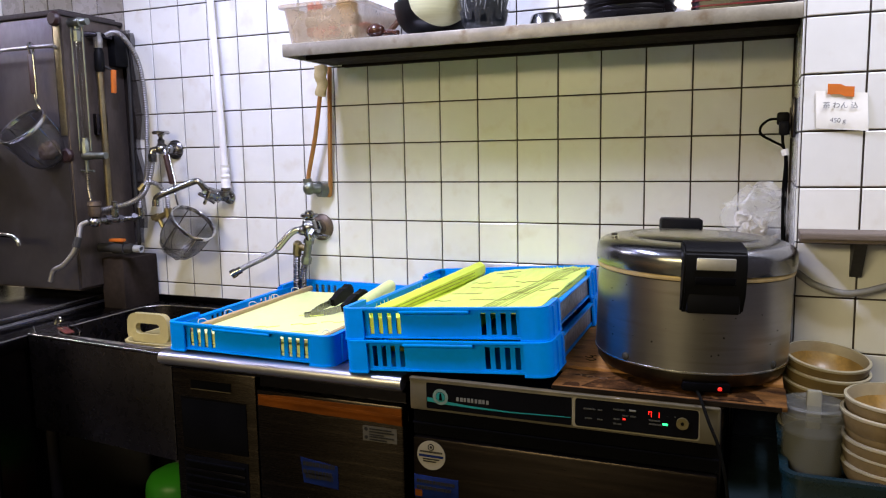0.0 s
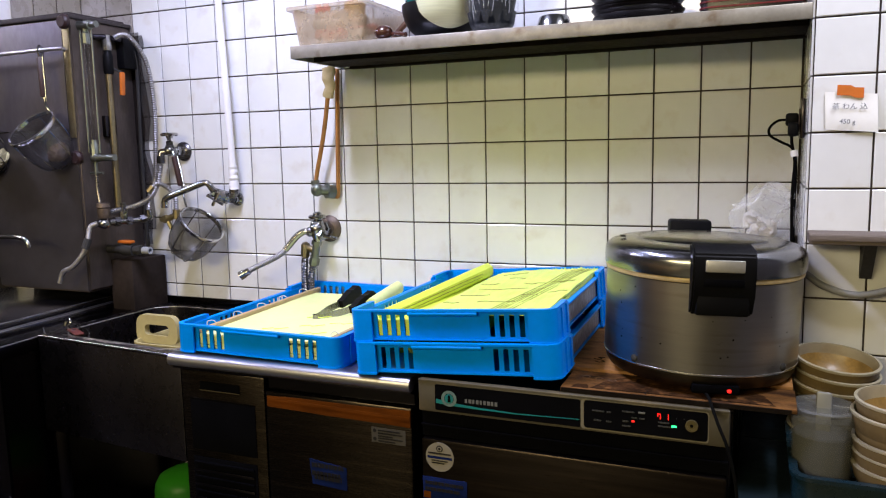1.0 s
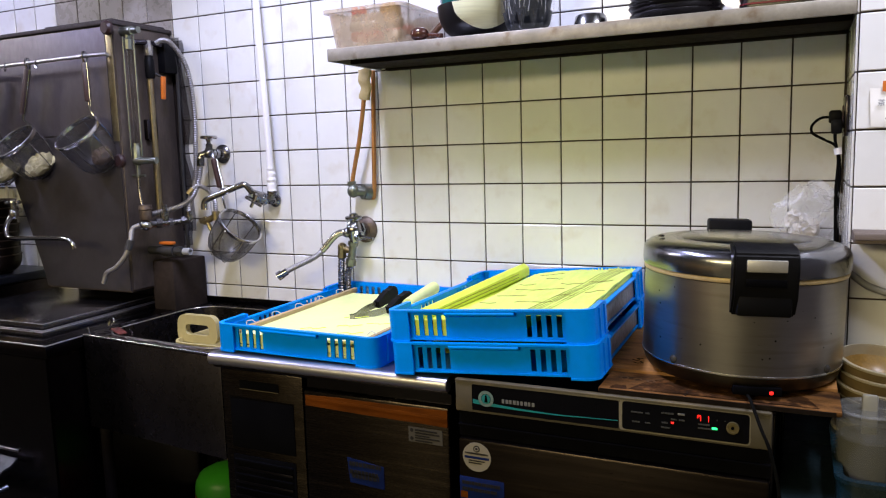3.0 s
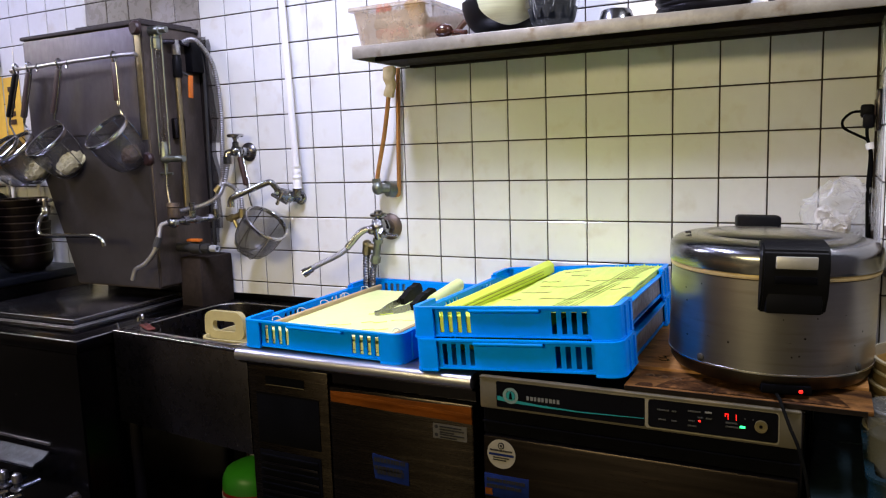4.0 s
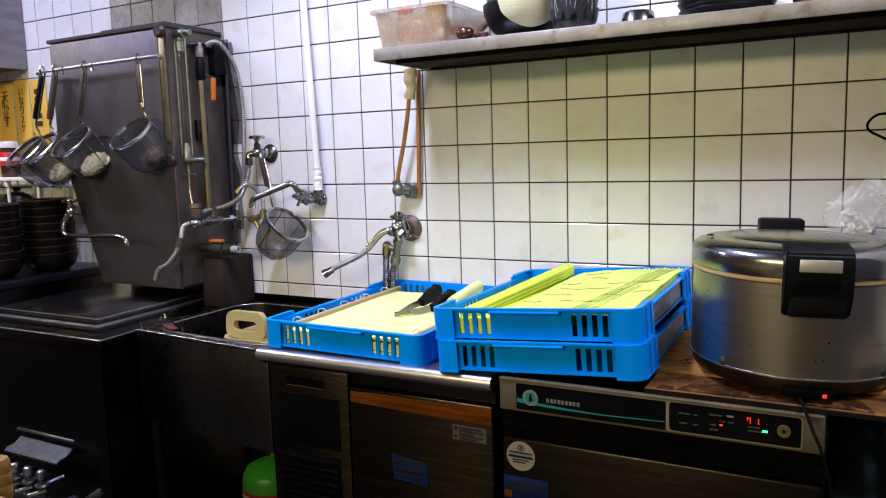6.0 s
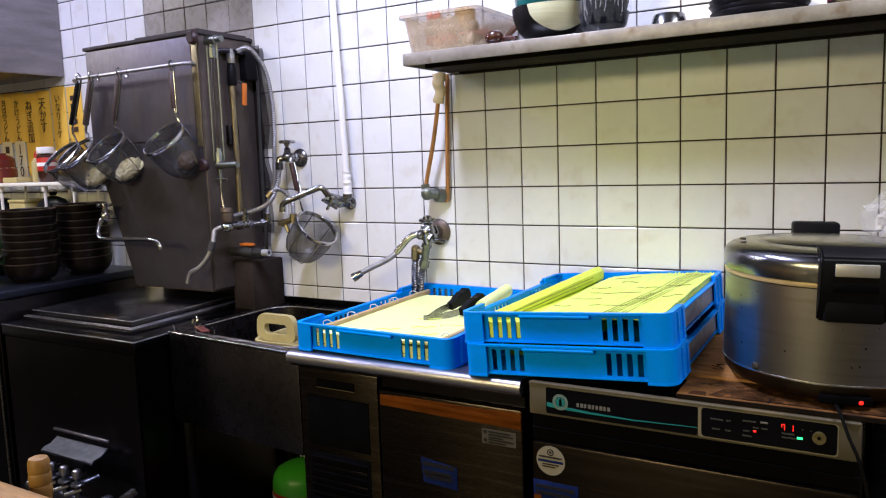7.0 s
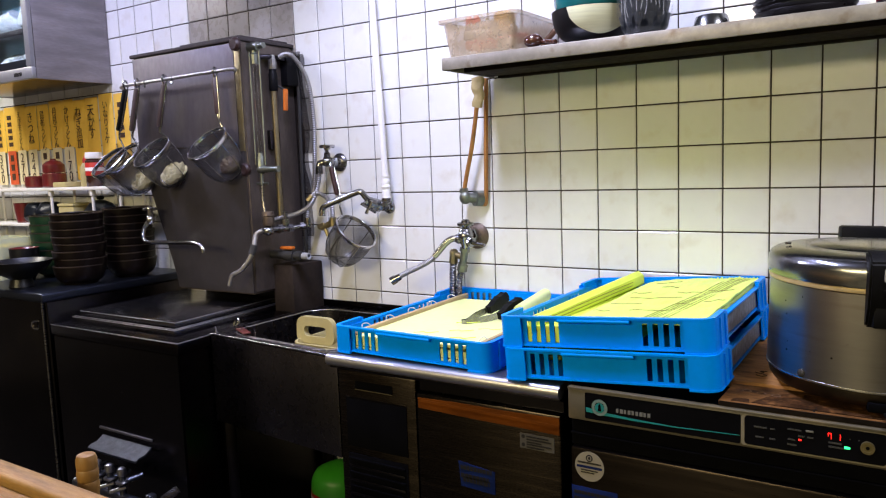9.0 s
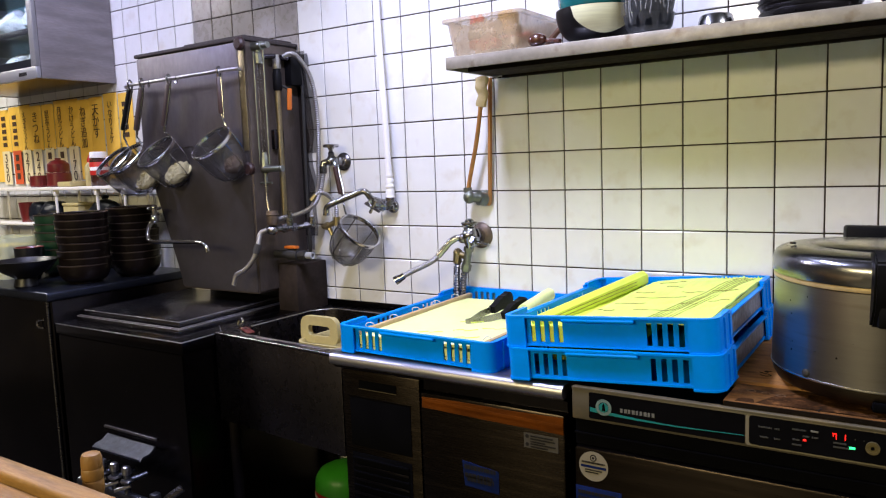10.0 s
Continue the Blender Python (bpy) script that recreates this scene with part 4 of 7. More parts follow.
def sheet(nx, ny, fn, th=.0015):
    """A thin sheet whose surface point at u, v (0..1) is fn(u, v)."""
    bm = B()
    top = [[bm.verts.new(fn(i / nx, j / ny)) for i in range(nx + 1)] for j in range(ny + 1)]
    bot = [[bm.verts.new(Vector(fn(i / nx, j / ny)) - Vector((0, 0, th))) for i in range(nx + 1)] for j in range(ny + 1)]
    for j in range(ny):
        for i in range(nx):
            bm.faces.new((top[j][i], top[j][i + 1], top[j + 1][i + 1], top[j + 1][i]))
            bm.faces.new((bot[j][i], bot[j + 1][i], bot[j + 1][i + 1], bot[j][i + 1]))
    edge = [(0, i, 0, i + 1) for i in range(nx)] + [(ny, i + 1, ny, i) for i in range(nx)]
    for a, b, c, d in edge:
        bm.faces.new((top[a][b], bot[a][b], bot[c][d], top[c][d]))
    for j in range(ny):
        bm.faces.new((top[j][0], top[j + 1][0], bot[j + 1][0], bot[j][0]))
        bm.faces.new((top[j][nx], bot[j][nx], bot[j + 1][nx], top[j + 1][nx]))
    return bm


def wob(x, y, s, k=0.0):
    return noise.noise((x * s + k, y * s - k, k * .7))


# sheets of noodle in the upper crate: a pile that rises to one side, and a folded ridge along the other
pile = thing("noodle_sheets", (0, 0, 0), "pile of yellow noodle sheets filling the crate", "noodles")
pile.matrix_world = M_B
def pile_top(i, u, v):
    x0 = .092 + .011 * i
    x = x0 + ((CW - .015 if i > 5 else .30) - x0) * u
    y = .016 + (CD - .034) * v - .12 * max(0, .30 - u) * v
    y += .010 * wob(u * 9, i * 3.1, 1.0, i) * max(0, v - .9) * 10
    return (x, y, .024 + .0051 * i + .005 * max(0, u - .5) * (i / 8) + .0050 * wob(x, y, 7, i * .3) + .0018 * wob(x, y, 26, i) + .0016 * abs(wob(x * 3.0 - y, y * .35, 16, 4.0)))


for i in range(9):
    part("noodle_sheet", sheet(30, 30, lambda u, v: pile_top(i, u, v), .0040), M_NOODLE_TOP, pile)
part("lower_sheet", boxed(.018, .26, .0140, CD - .05, .0100, .046, bevel=.004), M_NOODLE, pile)
# thick folded roll of sheets, its layers showing as ridges
rb_ = B()
n_, m_ = 30, 22
prev_ = None
for j_ in range(n_ + 1):
    v_ = j_ / n_
    cx_, cy_, cz_ = .080 + .052 * v_, .020 + (CD - .055) * v_, .052 + .016 * v_
    row_ = []
    for i_ in range(m_):
        a_ = 2 * math.pi * i_ / m_
        rr_ = 1 + .05 * ((i_ % 3) - 1) + .05 * noise.noise((i_ * .7, v_ * 6, 2.0))
        row_.append(rb_.verts.new((cx_ + .018 * rr_ * math.cos(a_), cy_, cz_ + (.015 + .005 * v_) * rr_ * math.sin(a_))))
    if prev_:
        for i_ in range(m_):
            rb_.faces.new((prev_[i_], prev_[(i_ + 1) % m_], row_[(i_ + 1) % m_], row_[i_]))
    else:
        rb_.faces.new(row_)
    prev_ = row_
rb_.faces.new(prev_)
part("folded_roll", rb_, M_NOODLE, pile, "thick folded roll of sheets", angle=25)
# creases and sheet edges on the top, their shade drawn as thin dark tubes
M_SHEET_LINE = mat("dark_crease_line", (0.20, 0.19, 0.03), 0.6, var=0.2)
rng = random.Random(5)


def over(u, v, h=.0010):
    p = pile_top(8, u, v)
    return (p[0], p[1], p[2] + h)


for k in range(6):
    u0, u1 = .52 + .034 * k + rng.uniform(-.006, .006), .76 + .036 * k + rng.uniform(-.01, .01)
    part("sheet_edge", tube(B(), [over(u0 + (u1 - u0) * s_, .02 + .95 * s_) for s_ in (0, .2, .4, .6, .8, 1.0)], .0006, seg=5), M_SHEET_LINE, pile)
for u0, u1, v0 in ((.04, .30, .30), (.10, .55, .46), (.30, .62, .16), (.02, .16, .12), (.25, .40, .70), (.70, .92, .62), (.45, .66, .58), (.05, .22, .56), (.58, .74, .30), (.10, .34, .84), (.80, .97, .36)):
    part("crease", tube(B(), [over(u0 + (u1 - u0) * s_ / 5, v0 + .010 * math.sin(s_ * 1.3 + u0 * 20) + .006 * (s_ % 2)) for s_ in range(6)], .0006, seg=5), M_SHEET_LINE, pile)
for k in range(11):
    u0 = .52 + .043 * k
    lift = [rng.uniform(.0005, .0038) for _ in range(4)]
    fin = sheet(6, 3, lambda u, v, u0=u0, lift=lift: (lambda p: (p[0], p[1] + .004 * v, p[2] + v * (lift[int(u * 2.99)] + .003 * math.sin(u * 9 + u0 * 40))))(over(min(u0 + .045 * u, 1.0), .985 - .02 * ((k * 3) % 4) / 4, 0)), .0012)
    part("ragged_end", fin, M_NOODLE_TOP, pile, "curled ragged sheet end")
for k, (dx, dz) in enumerate(((.0180, .004), (.0175, -.004))):
    part("fold_edge", tube(B(), [(.080 + dx, .03, .053 + dz), (.104 + dx, .25, .0605 + dz), (.128 + dx, .46, .067 + dz)], .0008, seg=5), M_SHEET_LINE, pile)

# lower crate of the stack: plain sheets that show through the slots
low = thing("noodle_sheets", (0, 0, 0), "noodle sheets in the lower crate", "noodles")
low.matrix_world = crate_c.matrix_world
part("noodle_sheet", boxed(.03, CW - .20, .14, CD - .03, .010, .036, bevel=.004), M_NOODLE, low)

# open crate: pale sheet with wooden strips along both sides, a roll at the rear
pale = thing("noodle_sheets", (0, 0, 0), "pale yellow noodle sheet with wooden edge strips in the open crate", "noodles")
pale.matrix_world = crate_a.matrix_world
WA = .4495
for i in range(6):
    def lay(u, v, i=i):
        x = (.030 if i < 4 else .060) + (WA - .085 + (.030 if i < 4 else 0)) * u
        y = .0145 + (CD - .070) * v
        return (x, y, .012 + .0065 * i + .006 * u * (1 - u) + .003 * wob(x, y, 7, i) + .012 * u * u * (i == 5))
    part("noodle_sheet", sheet(22, 22, lay, .006), M_NOODLE_PALE, pale)
part("edge_strip", boxed(.052, .066, .018, CD - .03, .040, .055, bevel=.003), M_STICK, pale, "wooden edge strip")
part("edge_strip", boxed(WA - .045, WA - .032, .018, .30, .050, .060, bevel=.003), M_STICK, pale, "wooden edge strip")
roll = B()
tube(roll, [(WA - .080, .30, .074), (WA - .082, .38, .082), (WA - .080, .455, .090)], .017, seg=14)
part("noodle_roll", crumple(roll, .002, 30), M_NOODLE_PALE, pale, "loosely rolled noodle sheet")
for k, (x, y) in enumerate(((.20, .07), (.27, .12), (.31, .06), (.24, .20), (.33, .16))):
    part("crease", tube(B(), [(x, y, .0535 + .0003 * k), (x + .022, y + .012, .0548), (x + .035, y + .004, .0556), (x + .06, y + .02, .057)], .0010, seg=5), M_NOODLE, pale)
M_LOOP = mat("white_loop", (0.62, 0.60, 0.50), 0.5, var=0.05)
for k in range(5):
    y = .06 + .10 * k
    part("loop", tube(B(), [(.047, y, .047), (.045, y + .004, .060), (.055, y + .010, .063), (.064, y + .014, .057)], .0010, seg=6), M_LOOP, pale)
for k in range(2):
    part("loop", tube(B(), [(WA - .052, .05 + .12 * k, .060), (WA - .044, .055 + .12 * k, .068), (WA - .034, .06 + .12 * k, .062)], .0015, seg=6), M_LOOP, pale)

# tongs lying across the open crate
M_TONG = mat("tong_steel", (0.30, 0.29, 0.285), 0.28, 1.0, var=0.1, scale=30)
tongs = thing("tongs", (.08, -.36, .89), "steel kitchen tongs with black scalloped plastic tips on the noodles", "tongs", world_coords=True)
U_, A1, A2, T1, T2 = (Vector(p) for p in ((0, -.364, .884), (.022, -.268, .902), (.078, -.306, .898), (.024, -.185, .918), (.090, -.222, .914)))


def ribbon(pts, h, th=.0016):
    """A flat strip standing on edge along the points."""
    bm, path = B(), smooth_path(pts, 6)
    rows = []
    for i, p in enumerate(path):
        d = path[min(i + 1, len(path) - 1)] - path[max(i - 1, 0)]
        s = Vector((-d.y, d.x, 0)).normalized() * th / 2
        up = Vector((0, 0, h / 2))
        rows.append([bm.verts.new(p + a) for a in (s + up, s - up, -s - up, -s + up)])
    for a, c in zip(rows, rows[1:]):
        for k in range(4):
            bm.faces.new((a[k], a[(k + 1) % 4], c[(k + 1) % 4], c[k]))
    bm.faces.new(rows[0])
    bm.faces.new(rows[-1])
    return bm


part("spring_arm", ribbon([A1, (A1 + U_) / 2 + Vector((-.004, 0, 0)), U_ + Vector((.004, .006, 0)), U_ + Vector((-.004, -.006, -.001)), U_ + Vector((.010, -.010, -.001)), (A2 + U_) / 2 + Vector((.010, -.006, 0)), A2], .017), M_TONG, tongs, "bent spring-steel arm")
for a, b_ in ((A1, T1), (A2, T2)):
    d = b_ - a
    L_ = d.length + .012
    m = Matrix.Translation(a - d.normalized() * .012) @ d.to_track_quat("X", "Z").to_matrix().to_4x4()
    out_ = [(0, -.009), (L_ * .25, -.011), (L_ * .55, -.016)]
    n_ = 9
    for i_ in range(n_ * 2 + 1):
        a_ = -math.pi * .5 + math.pi * i_ / (n_ * 2)
        rr_ = .019 + (.0026 if i_ % 2 else 0)
        out_.append((L_ - .017 + rr_ * math.cos(a_), rr_ * math.sin(a_)))
    out_ += [(L_ * .62, .0180), (L_ * .55, .0200), (L_ * .45, .0165), (L_ * .38, .0175), (L_ * .2, .011), (0, .009)]
    bm = prism(B(), out_, -.0085, .0085)
    bmesh.ops.transform(bm, matrix=m, verts=bm.verts)
    part("tip", bm, M_BLACK, tongs, "black scalloped plastic tip")

M_WOOD_FAR = mat("rubbed_plank_wood", (0.34, 0.165, 0.055), 0.65, var=0.35, scale=10, bump=0.4, bscale=60, stretch=(1.6, 5, 5), spots=0.8, spot_color=(0.10, 0.040, 0.014), spot_scale=8, spot_from=0.50, spec=0.15)
M_PATCH = mat("dark_wood_patch", (0.055, 0.024, 0.009), 0.8, var=0.7, scale=30, bump=0.4, spots=0.9, spot_color=(0.18, 0.08, 0.026), spot_scale=45, spot_from=0.52, spec=0.05)
M_NEAR_BLACK = mat("near_black_brown", (0.010, 0.007, 0.005), 0.9, var=0.4, scale=20, spec=0.05)
M_SCORCH = mat("scorched_wood", (0.10, 0.05, 0.022), 0.7, var=0.4, scale=14, bump=0.4, spots=0.5, spot_color=(0.30, 0.16, 0.06), spot_scale=18)

# ---------------------------------------------------------------- wooden board and rice cooker
board = thing("wooden_board", (.87, -.33, .8325), "two worn wooden planks with dark edges, lying on the dishwasher", "board", world_coords=True)
near = B()
box(near, .680, 1.089, -.587, -.4735, .8328, .8420, bevel=.0022)
for v in near.verts:
    v.co.y += .004 * noise.noise((v.co.x * 6, v.co.y * 9, .3))
part("near_plank", near, M_WOOD, board, "dark scorched front plank")
part("far_plank", boxed(.655, 1.086, -.472, -.05, .8328, .8480, bevel=.0022), M_WOOD_FAR, board, "paler worn rear plank")


def ragged(x0, x1, y0, y1, z, seed, rough=.012):
    """A thin dark patch with an uneven outline, between the given limits."""
    o = Vector((seed * 5.3, seed * 2.1, 0))
    n, pts = 18, []
    for k in range(n + 1):
        x = x0 + (x1 - x0) * k / n
        pts.append((x, y0 + rough * .5 * (noise.noise(Vector((x * 40, 0, 0)) + o) + .5)))
    for k in range(n, -1, -1):
        x = x0 + (x1 - x0) * k / n
        end = 1 - abs(2 * k / n - 1) ** 6
        pts.append((x, y0 + .004 + (y1 - y0 - .004) * end + rough * (noise.noise(Vector((x * 32, 9, 0)) + o))))
    return prism(B(), pts, z, z + .0004, axis="z")


part("burnt_patch", ragged(.735, 1.055, -.5835, -.494, .8421, 1), M_PATCH, board, "dark uneven patch on the plank")
part("burnt_patch", ragged(.775, 1.050, -.470, -.440, .8481, 2, .008), M_PATCH, board, "dark uneven patch on the plank")
part("burnt_patch", ragged(.700, .732, -.586, -.562, .8421, 3, .006), M_PATCH, board, "dark uneven patch on the plank")


def on_plank(pts, r, z):
    return tube(B(), [(x, y, z) for x, y in pts], r, seg=5)


for pts_ in ([(.706, -.398), (.716, -.404), (.722, -.396), (.714, -.389), (.727, -.386)], [(.712, -.418), (.722, -.424), (.731, -.416), (.724, -.409)]):
    part("brand_mark", on_plank(pts_, .0011, .8482), M_INK, board, "burnt-in mark")
for k in range(3):
    x, y = .705 + .026 * k, -.512 - .004 * k
    part("carved_mark", on_plank([(x, y), (x + .010, y + .007), (x + .017, y - .003), (x + .008, y - .008), (x + .002, y - .002)], .0010, .8422), M_SCORCH, board)
part("plank_crack", on_plank([(.838, -.586), (.836, -.578), (.839, -.568), (.837, -.560)], .0011, .8422), M_INK, board)
part("scorch_edge", boxed(.682, 1.080, -.5905, -.5875, .8330, .8408), M_NEAR_BLACK, board, "near-black strip along the front edge")
M_COOK = mat("cooker_brushed_steel", (0.32, 0.308, 0.31), 0.31, 1.0, var=0.07, scale=7, bump=0.006, bscale=25, stretch=(1, 1, 12), spots=0.45, spot_color=(0.17, 0.14, 0.10), spot_scale=5)
M_COOK_LID = mat("cooker_lid_steel", (0.26, 0.265, 0.29), 0.22, 1.0, var=0.06, scale=10, spots=0.30, spot_color=(0.25, 0.235, 0.22), spot_scale=12)
M_GOLD = mat("yellowed_seal", (0.48, 0.36, 0.17), 0.45, 0.3, var=0.2, scale=30, spots=0.4)
M_BUTTON = mat("brushed_button", (0.60, 0.58, 0.52), 0.4, 0.7, var=0.1, scale=30)
M_SKIRT = mat("stained_base_steel", (0.092, 0.074, 0.056), 0.34, 1.0, var=0.25, scale=12, spots=0.5)


def build_cooker():
    cx, cy, z = .9115, -.392, .8476
    t = thing("rice_cooker", (cx, cy, z), "large round brushed-steel rice warmer with black latch, on a wooden board", "rice cooker")
    R = .190
    part("base_skirt", lathe(B(), [(0, .006), (.165, .006), (.180, .010), (.1865, .020), (.1885, .034), (.186, .035), (0, .035)], seg=64), M_SKIRT, t, "brown-stained steel skirt")
    for k in range(4):
        a = radians(45 + 90 * k)
        part("foot", rod(B(), (.11 * math.cos(a), .11 * math.sin(a), 0), (.11 * math.cos(a), .11 * math.sin(a), .0065), .014), M_RUBBER, t)
    part("body", lathe(B(), [(.186, .036), (.1905, .037), (.1905, .200), (.188, .2015), (0, .2015)], seg=72), M_COOK, t, "brushed steel drum")
    part("base_seam", lathe(B(), [(.1885, .0345), (.1918, .0352), (.1922, .0368), (.1918, .0385), (.1885, .0395)], seg=64), M_RIM, t, "bright rolled seam")
    part("seal_ring", lathe(B(), [(.186, .2016), (.1925, .2020), (.1935, .206), (.1925, .210), (.186, .2105)], seg=72), M_GOLD, t, "yellowed sealing ring")
    lid = part("lid", lathe(B(), [(.186, .2108), (.1945, .2112), (.1958, .216), (.1958, .2345), (.1945, .2430), (.1905, .2495), (.1830, .2545), (.1720, .2582), (.1560, .2610), (.1300, .2632), (.1275, .2618), (.1230, .2618), (.1200, .2640), (.06, .2675), (0, .2690)], seg=72), M_COOK_LID, t, "polished steel lid")
    a = radians(-73.5)
    m = pose(0, 0, 0, 0, 0, -76.5 + 90)
    bm = prism(B(), [(-.200, .150), (-.207, .153), (-.222, .185), (-.224, .235), (-.219, .258), (-.205, .270), (-.172, .274), (-.166, .266), (-.19, .255), (-.197, .235), (-.1935, .20), (-.1925, .150)], -.0545, .0545, axis="x")
    bmesh.ops.bevel(bm, geom=list(bm.edges), offset=.0035, segments=2, affect="EDGES")
    bmesh.ops.transform(bm, matrix=m, verts=bm.verts)
    latch = part("latch", bm, M_BLACK, t, "black plastic latch")
    part("latch_button", box(B(), -.0335, .0335, -.2275, -.221, .2290, .2500, bevel=.002, m=m), M_BUTTON, latch, "silver latch button")
    part("latch_groove", box(B(), -.034, .034, -.2255, -.215, .2035, .2165, bevel=.001, m=m), M_PANEL, latch)
    part("latch_pad", box(B(), -.046, .046, -.221, -.2, .152, .199, bevel=.004, m=m), M_BLACK, latch)
    bm = box(B(), -.046, .046, .165, .207, .225, .281, bevel=.006, m=m)
    part("hinge", bm, M_BLACK, t, "black plastic hinge block")
    for ang in (-124, -33):
        aa = radians(ang)
        part("rivet", lathe(B(), [(0, 0), (.0075, 0), (.0075, .002), (.005, .004), (0, .0048)], m=pose(.190 * math.cos(aa), .190 * math.sin(aa), .046, 0, 0, ang) @ pose(0, 0, 0, 0, 90, 0), seg=12), M_RUBBER, t)
    rs = random.Random(14)
    for k in range(14):
        ang, zz, rr = rs.uniform(-150, -30), rs.uniform(.05, .185), rs.uniform(.0009, .0022)
        aa = radians(ang)
        part("burnt_drop", lathe(B(), [(0, 0), (rr, 0), (rr * .8, .0004), (0, .0006)], m=pose(.1904 * math.cos(aa), .1904 * math.sin(aa), zz, 0, 0, ang) @ pose(0, 0, 0, 0, 90, 0), seg=8), M_NEAR_BLACK, t, "dark dried drop")
    part("lamp_panel", box(B(), -.040, .045, -.1915, -.17, .004, .020, bevel=.003, m=m), M_GRILLE, t)
    part("pilot_lamp", box(B(), .0225, .0300, -.1940, -.188, .0075, .0140, bevel=.002, m=m), M_LED_RED, t, "lit red pilot lamp")
    part("lid_vent", lathe(B(), [(0, 0), (.006, 0), (.006, .004), (0, .005)], (-.155, -.05, .262), 12), M_COOK_LID, lid)
    t.matrix_world = pose(cx, cy, z, 0, 1.7, 0) @ Matrix.Diagonal((.962, .962, .998, 1))
    return t


build_cooker()

# ---------------------------------------------------------------- pipes, taps and hoses on the wall
pipe = thing("wall_pipe", (-.495, -.04, 1.19), "white plastic-covered water pipe up the tiled wall", "pipe", world_coords=True)
part("pipe", tube(B(), [(-.4815, -.04, 1.20), (-.489, -.04, 1.40), (-.505, -.04, 1.80), (-.52, -.04, 2.50)], .0105, seg=18), M_WHITE_PIPE, pipe)
part("wrapping", crumple(tube(B(), [(-.4815, -.04, 1.185), (-.4835, -.04, 1.255)], .0150, seg=18, curve=False, ribs=.0028, pitch=.017), .0008, 60), M_WHITE_PIPE, pipe, "white tape wrapped round the pipe's foot")


M_OLDCHROME = mat("worn_chrome", (0.32, 0.325, 0.33), 0.20, 1.0, var=0.12, scale=25, bump=0.08, bscale=80, spots=0.5, spot_color=(0.12, 0.10, 0.08), spot_scale=45)
M_RUST = mat("rusty_brown_metal", (0.14, 0.105, 0.08), 0.5, 0.7, var=0.3, scale=30, bump=0.3, bscale=120, spots=0.5, spot_color=(0.05, 0.03, 0.02), spot_scale=40)


def flange(p, r=.024):
    """A wall plate on the tiled wall round the point."""
    return lathe(B(), [(0, 0), (r, 0), (r, .003), (r * .86, .009), (r * .55, .013), (r * .5, .018), (0, .018)], m=pose(p[0], -.0045, p[2], 90), seg=28)


def wheel_handle(c, r=.026):
    """A flat fluted hand wheel on a small boss."""
    bm = lathe(B(), [(0, 0), (.010, 0), (.011, .006), (.008, .013), (0, .014)], c, 14)
    n = 20
    prof = [(r * .35, .008), (r * .9, .006), (r, .009), (r, .014), (r * .88, .017), (r * .35, .014)]
    lathe(bm, prof + [prof[0]], c, n)
    return bm


def cross_handle(c, size=.026, turn=20):
    bm = lathe(B(), [(0, 0), (.010, 0), (.0115, .006), (.009, .014), (0, .016)], c, 14)
    for a in (turn, turn + 90):
        d = Vector((math.cos(radians(a)), math.sin(radians(a)), 0)) * size
        rod(bm, Vector(c) + Vector((0, 0, .007)) - d, Vector(c) + Vector((0, 0, .007)) + d, .0052, 8)
        for s in (-1, 1):
            bmesh.ops.create_icosphere(bm, subdivisions=1, radius=.0068, matrix=Matrix.Translation(Vector(c) + Vector((0, 0, .007)) + d * s))
    return bm


def tap_body(bm, wall, mid, r=.012):
    """A stem out of the wall that swells into a rounded body."""
    a, b_ = Vector(wall), Vector(mid)
    rod(bm, a, b_, r, 16)
    rod(bm, a.lerp(b_, .25), a.lerp(b_, .5), r * 1.3, 6)
    bmesh.ops.create_icosphere(bm, subdivisions=3, radius=r * 1.5, matrix=Matrix.Translation(mid))
    return bm


tap = thing("wall_tap", (-.70, -.03, 1.30), "chrome wall tap with hand wheel feeding a steel hose", "tap", "wall taps", world_coords=True)
part("flange", flange((-.701, 0, 1.305), .031), M_STEEL_DULL, tap, "dark tarnished wall flange")
part("body", tap_body(rod(B(), (-.714, -.055, 1.308), (-.736, -.066, 1.303), .0115), (-.701, -.010, 1.306), (-.714, -.055, 1.308), .0115), M_OLDCHROME, tap)
part("outlet", tube(B(), [(-.728, -.062, 1.306), (-.737, -.067, 1.302), (-.7375, -.069, 1.29), (-.737, -.070, 1.275)], .0105, seg=12), M_OLDCHROME, tap)
part("bonnet", lathe(B(), [(0, 0), (.014, 0), (.0145, .010), (.011, .014), (.0115, .024), (.006, .028), (.006, .046), (0, .046)], (-.712, -.055, 1.312), 6), M_STEEL_DULL, tap)
part("handle", wheel_handle((-.711, -.055, 1.347), .027), M_CHROME, tap, "bright hand wheel")

hose = thing("steel_hose", (-.80, -.1, 1.10), "corrugated steel hose running from the wall tap to the boiler", "hose", "steel hoses", world_coords=True)
part("hose", tube(B(), [(-.736, -.070, 1.276), (-.740, -.08, 1.227), (-.750, -.088, 1.190), (-.764, -.10, 1.162), (-.786, -.14, 1.139), (-.814, -.19, 1.128), (-.830, -.238, 1.118)], .0090, seg=12, steps=8, ribs=.0024, pitch=.0072), M_FLEX, hose, angle=20)
part("nut", rod(B(), (-.7365, -.0695, 1.292), (-.7365, -.071, 1.268), .0135, 6), M_OLDCHROME, hose)
hose2 = thing("steel_hose", (-.78, -.08, 1.2), "corrugated steel hose looping down from the casing's top", "hose", "steel hoses", world_coords=True)
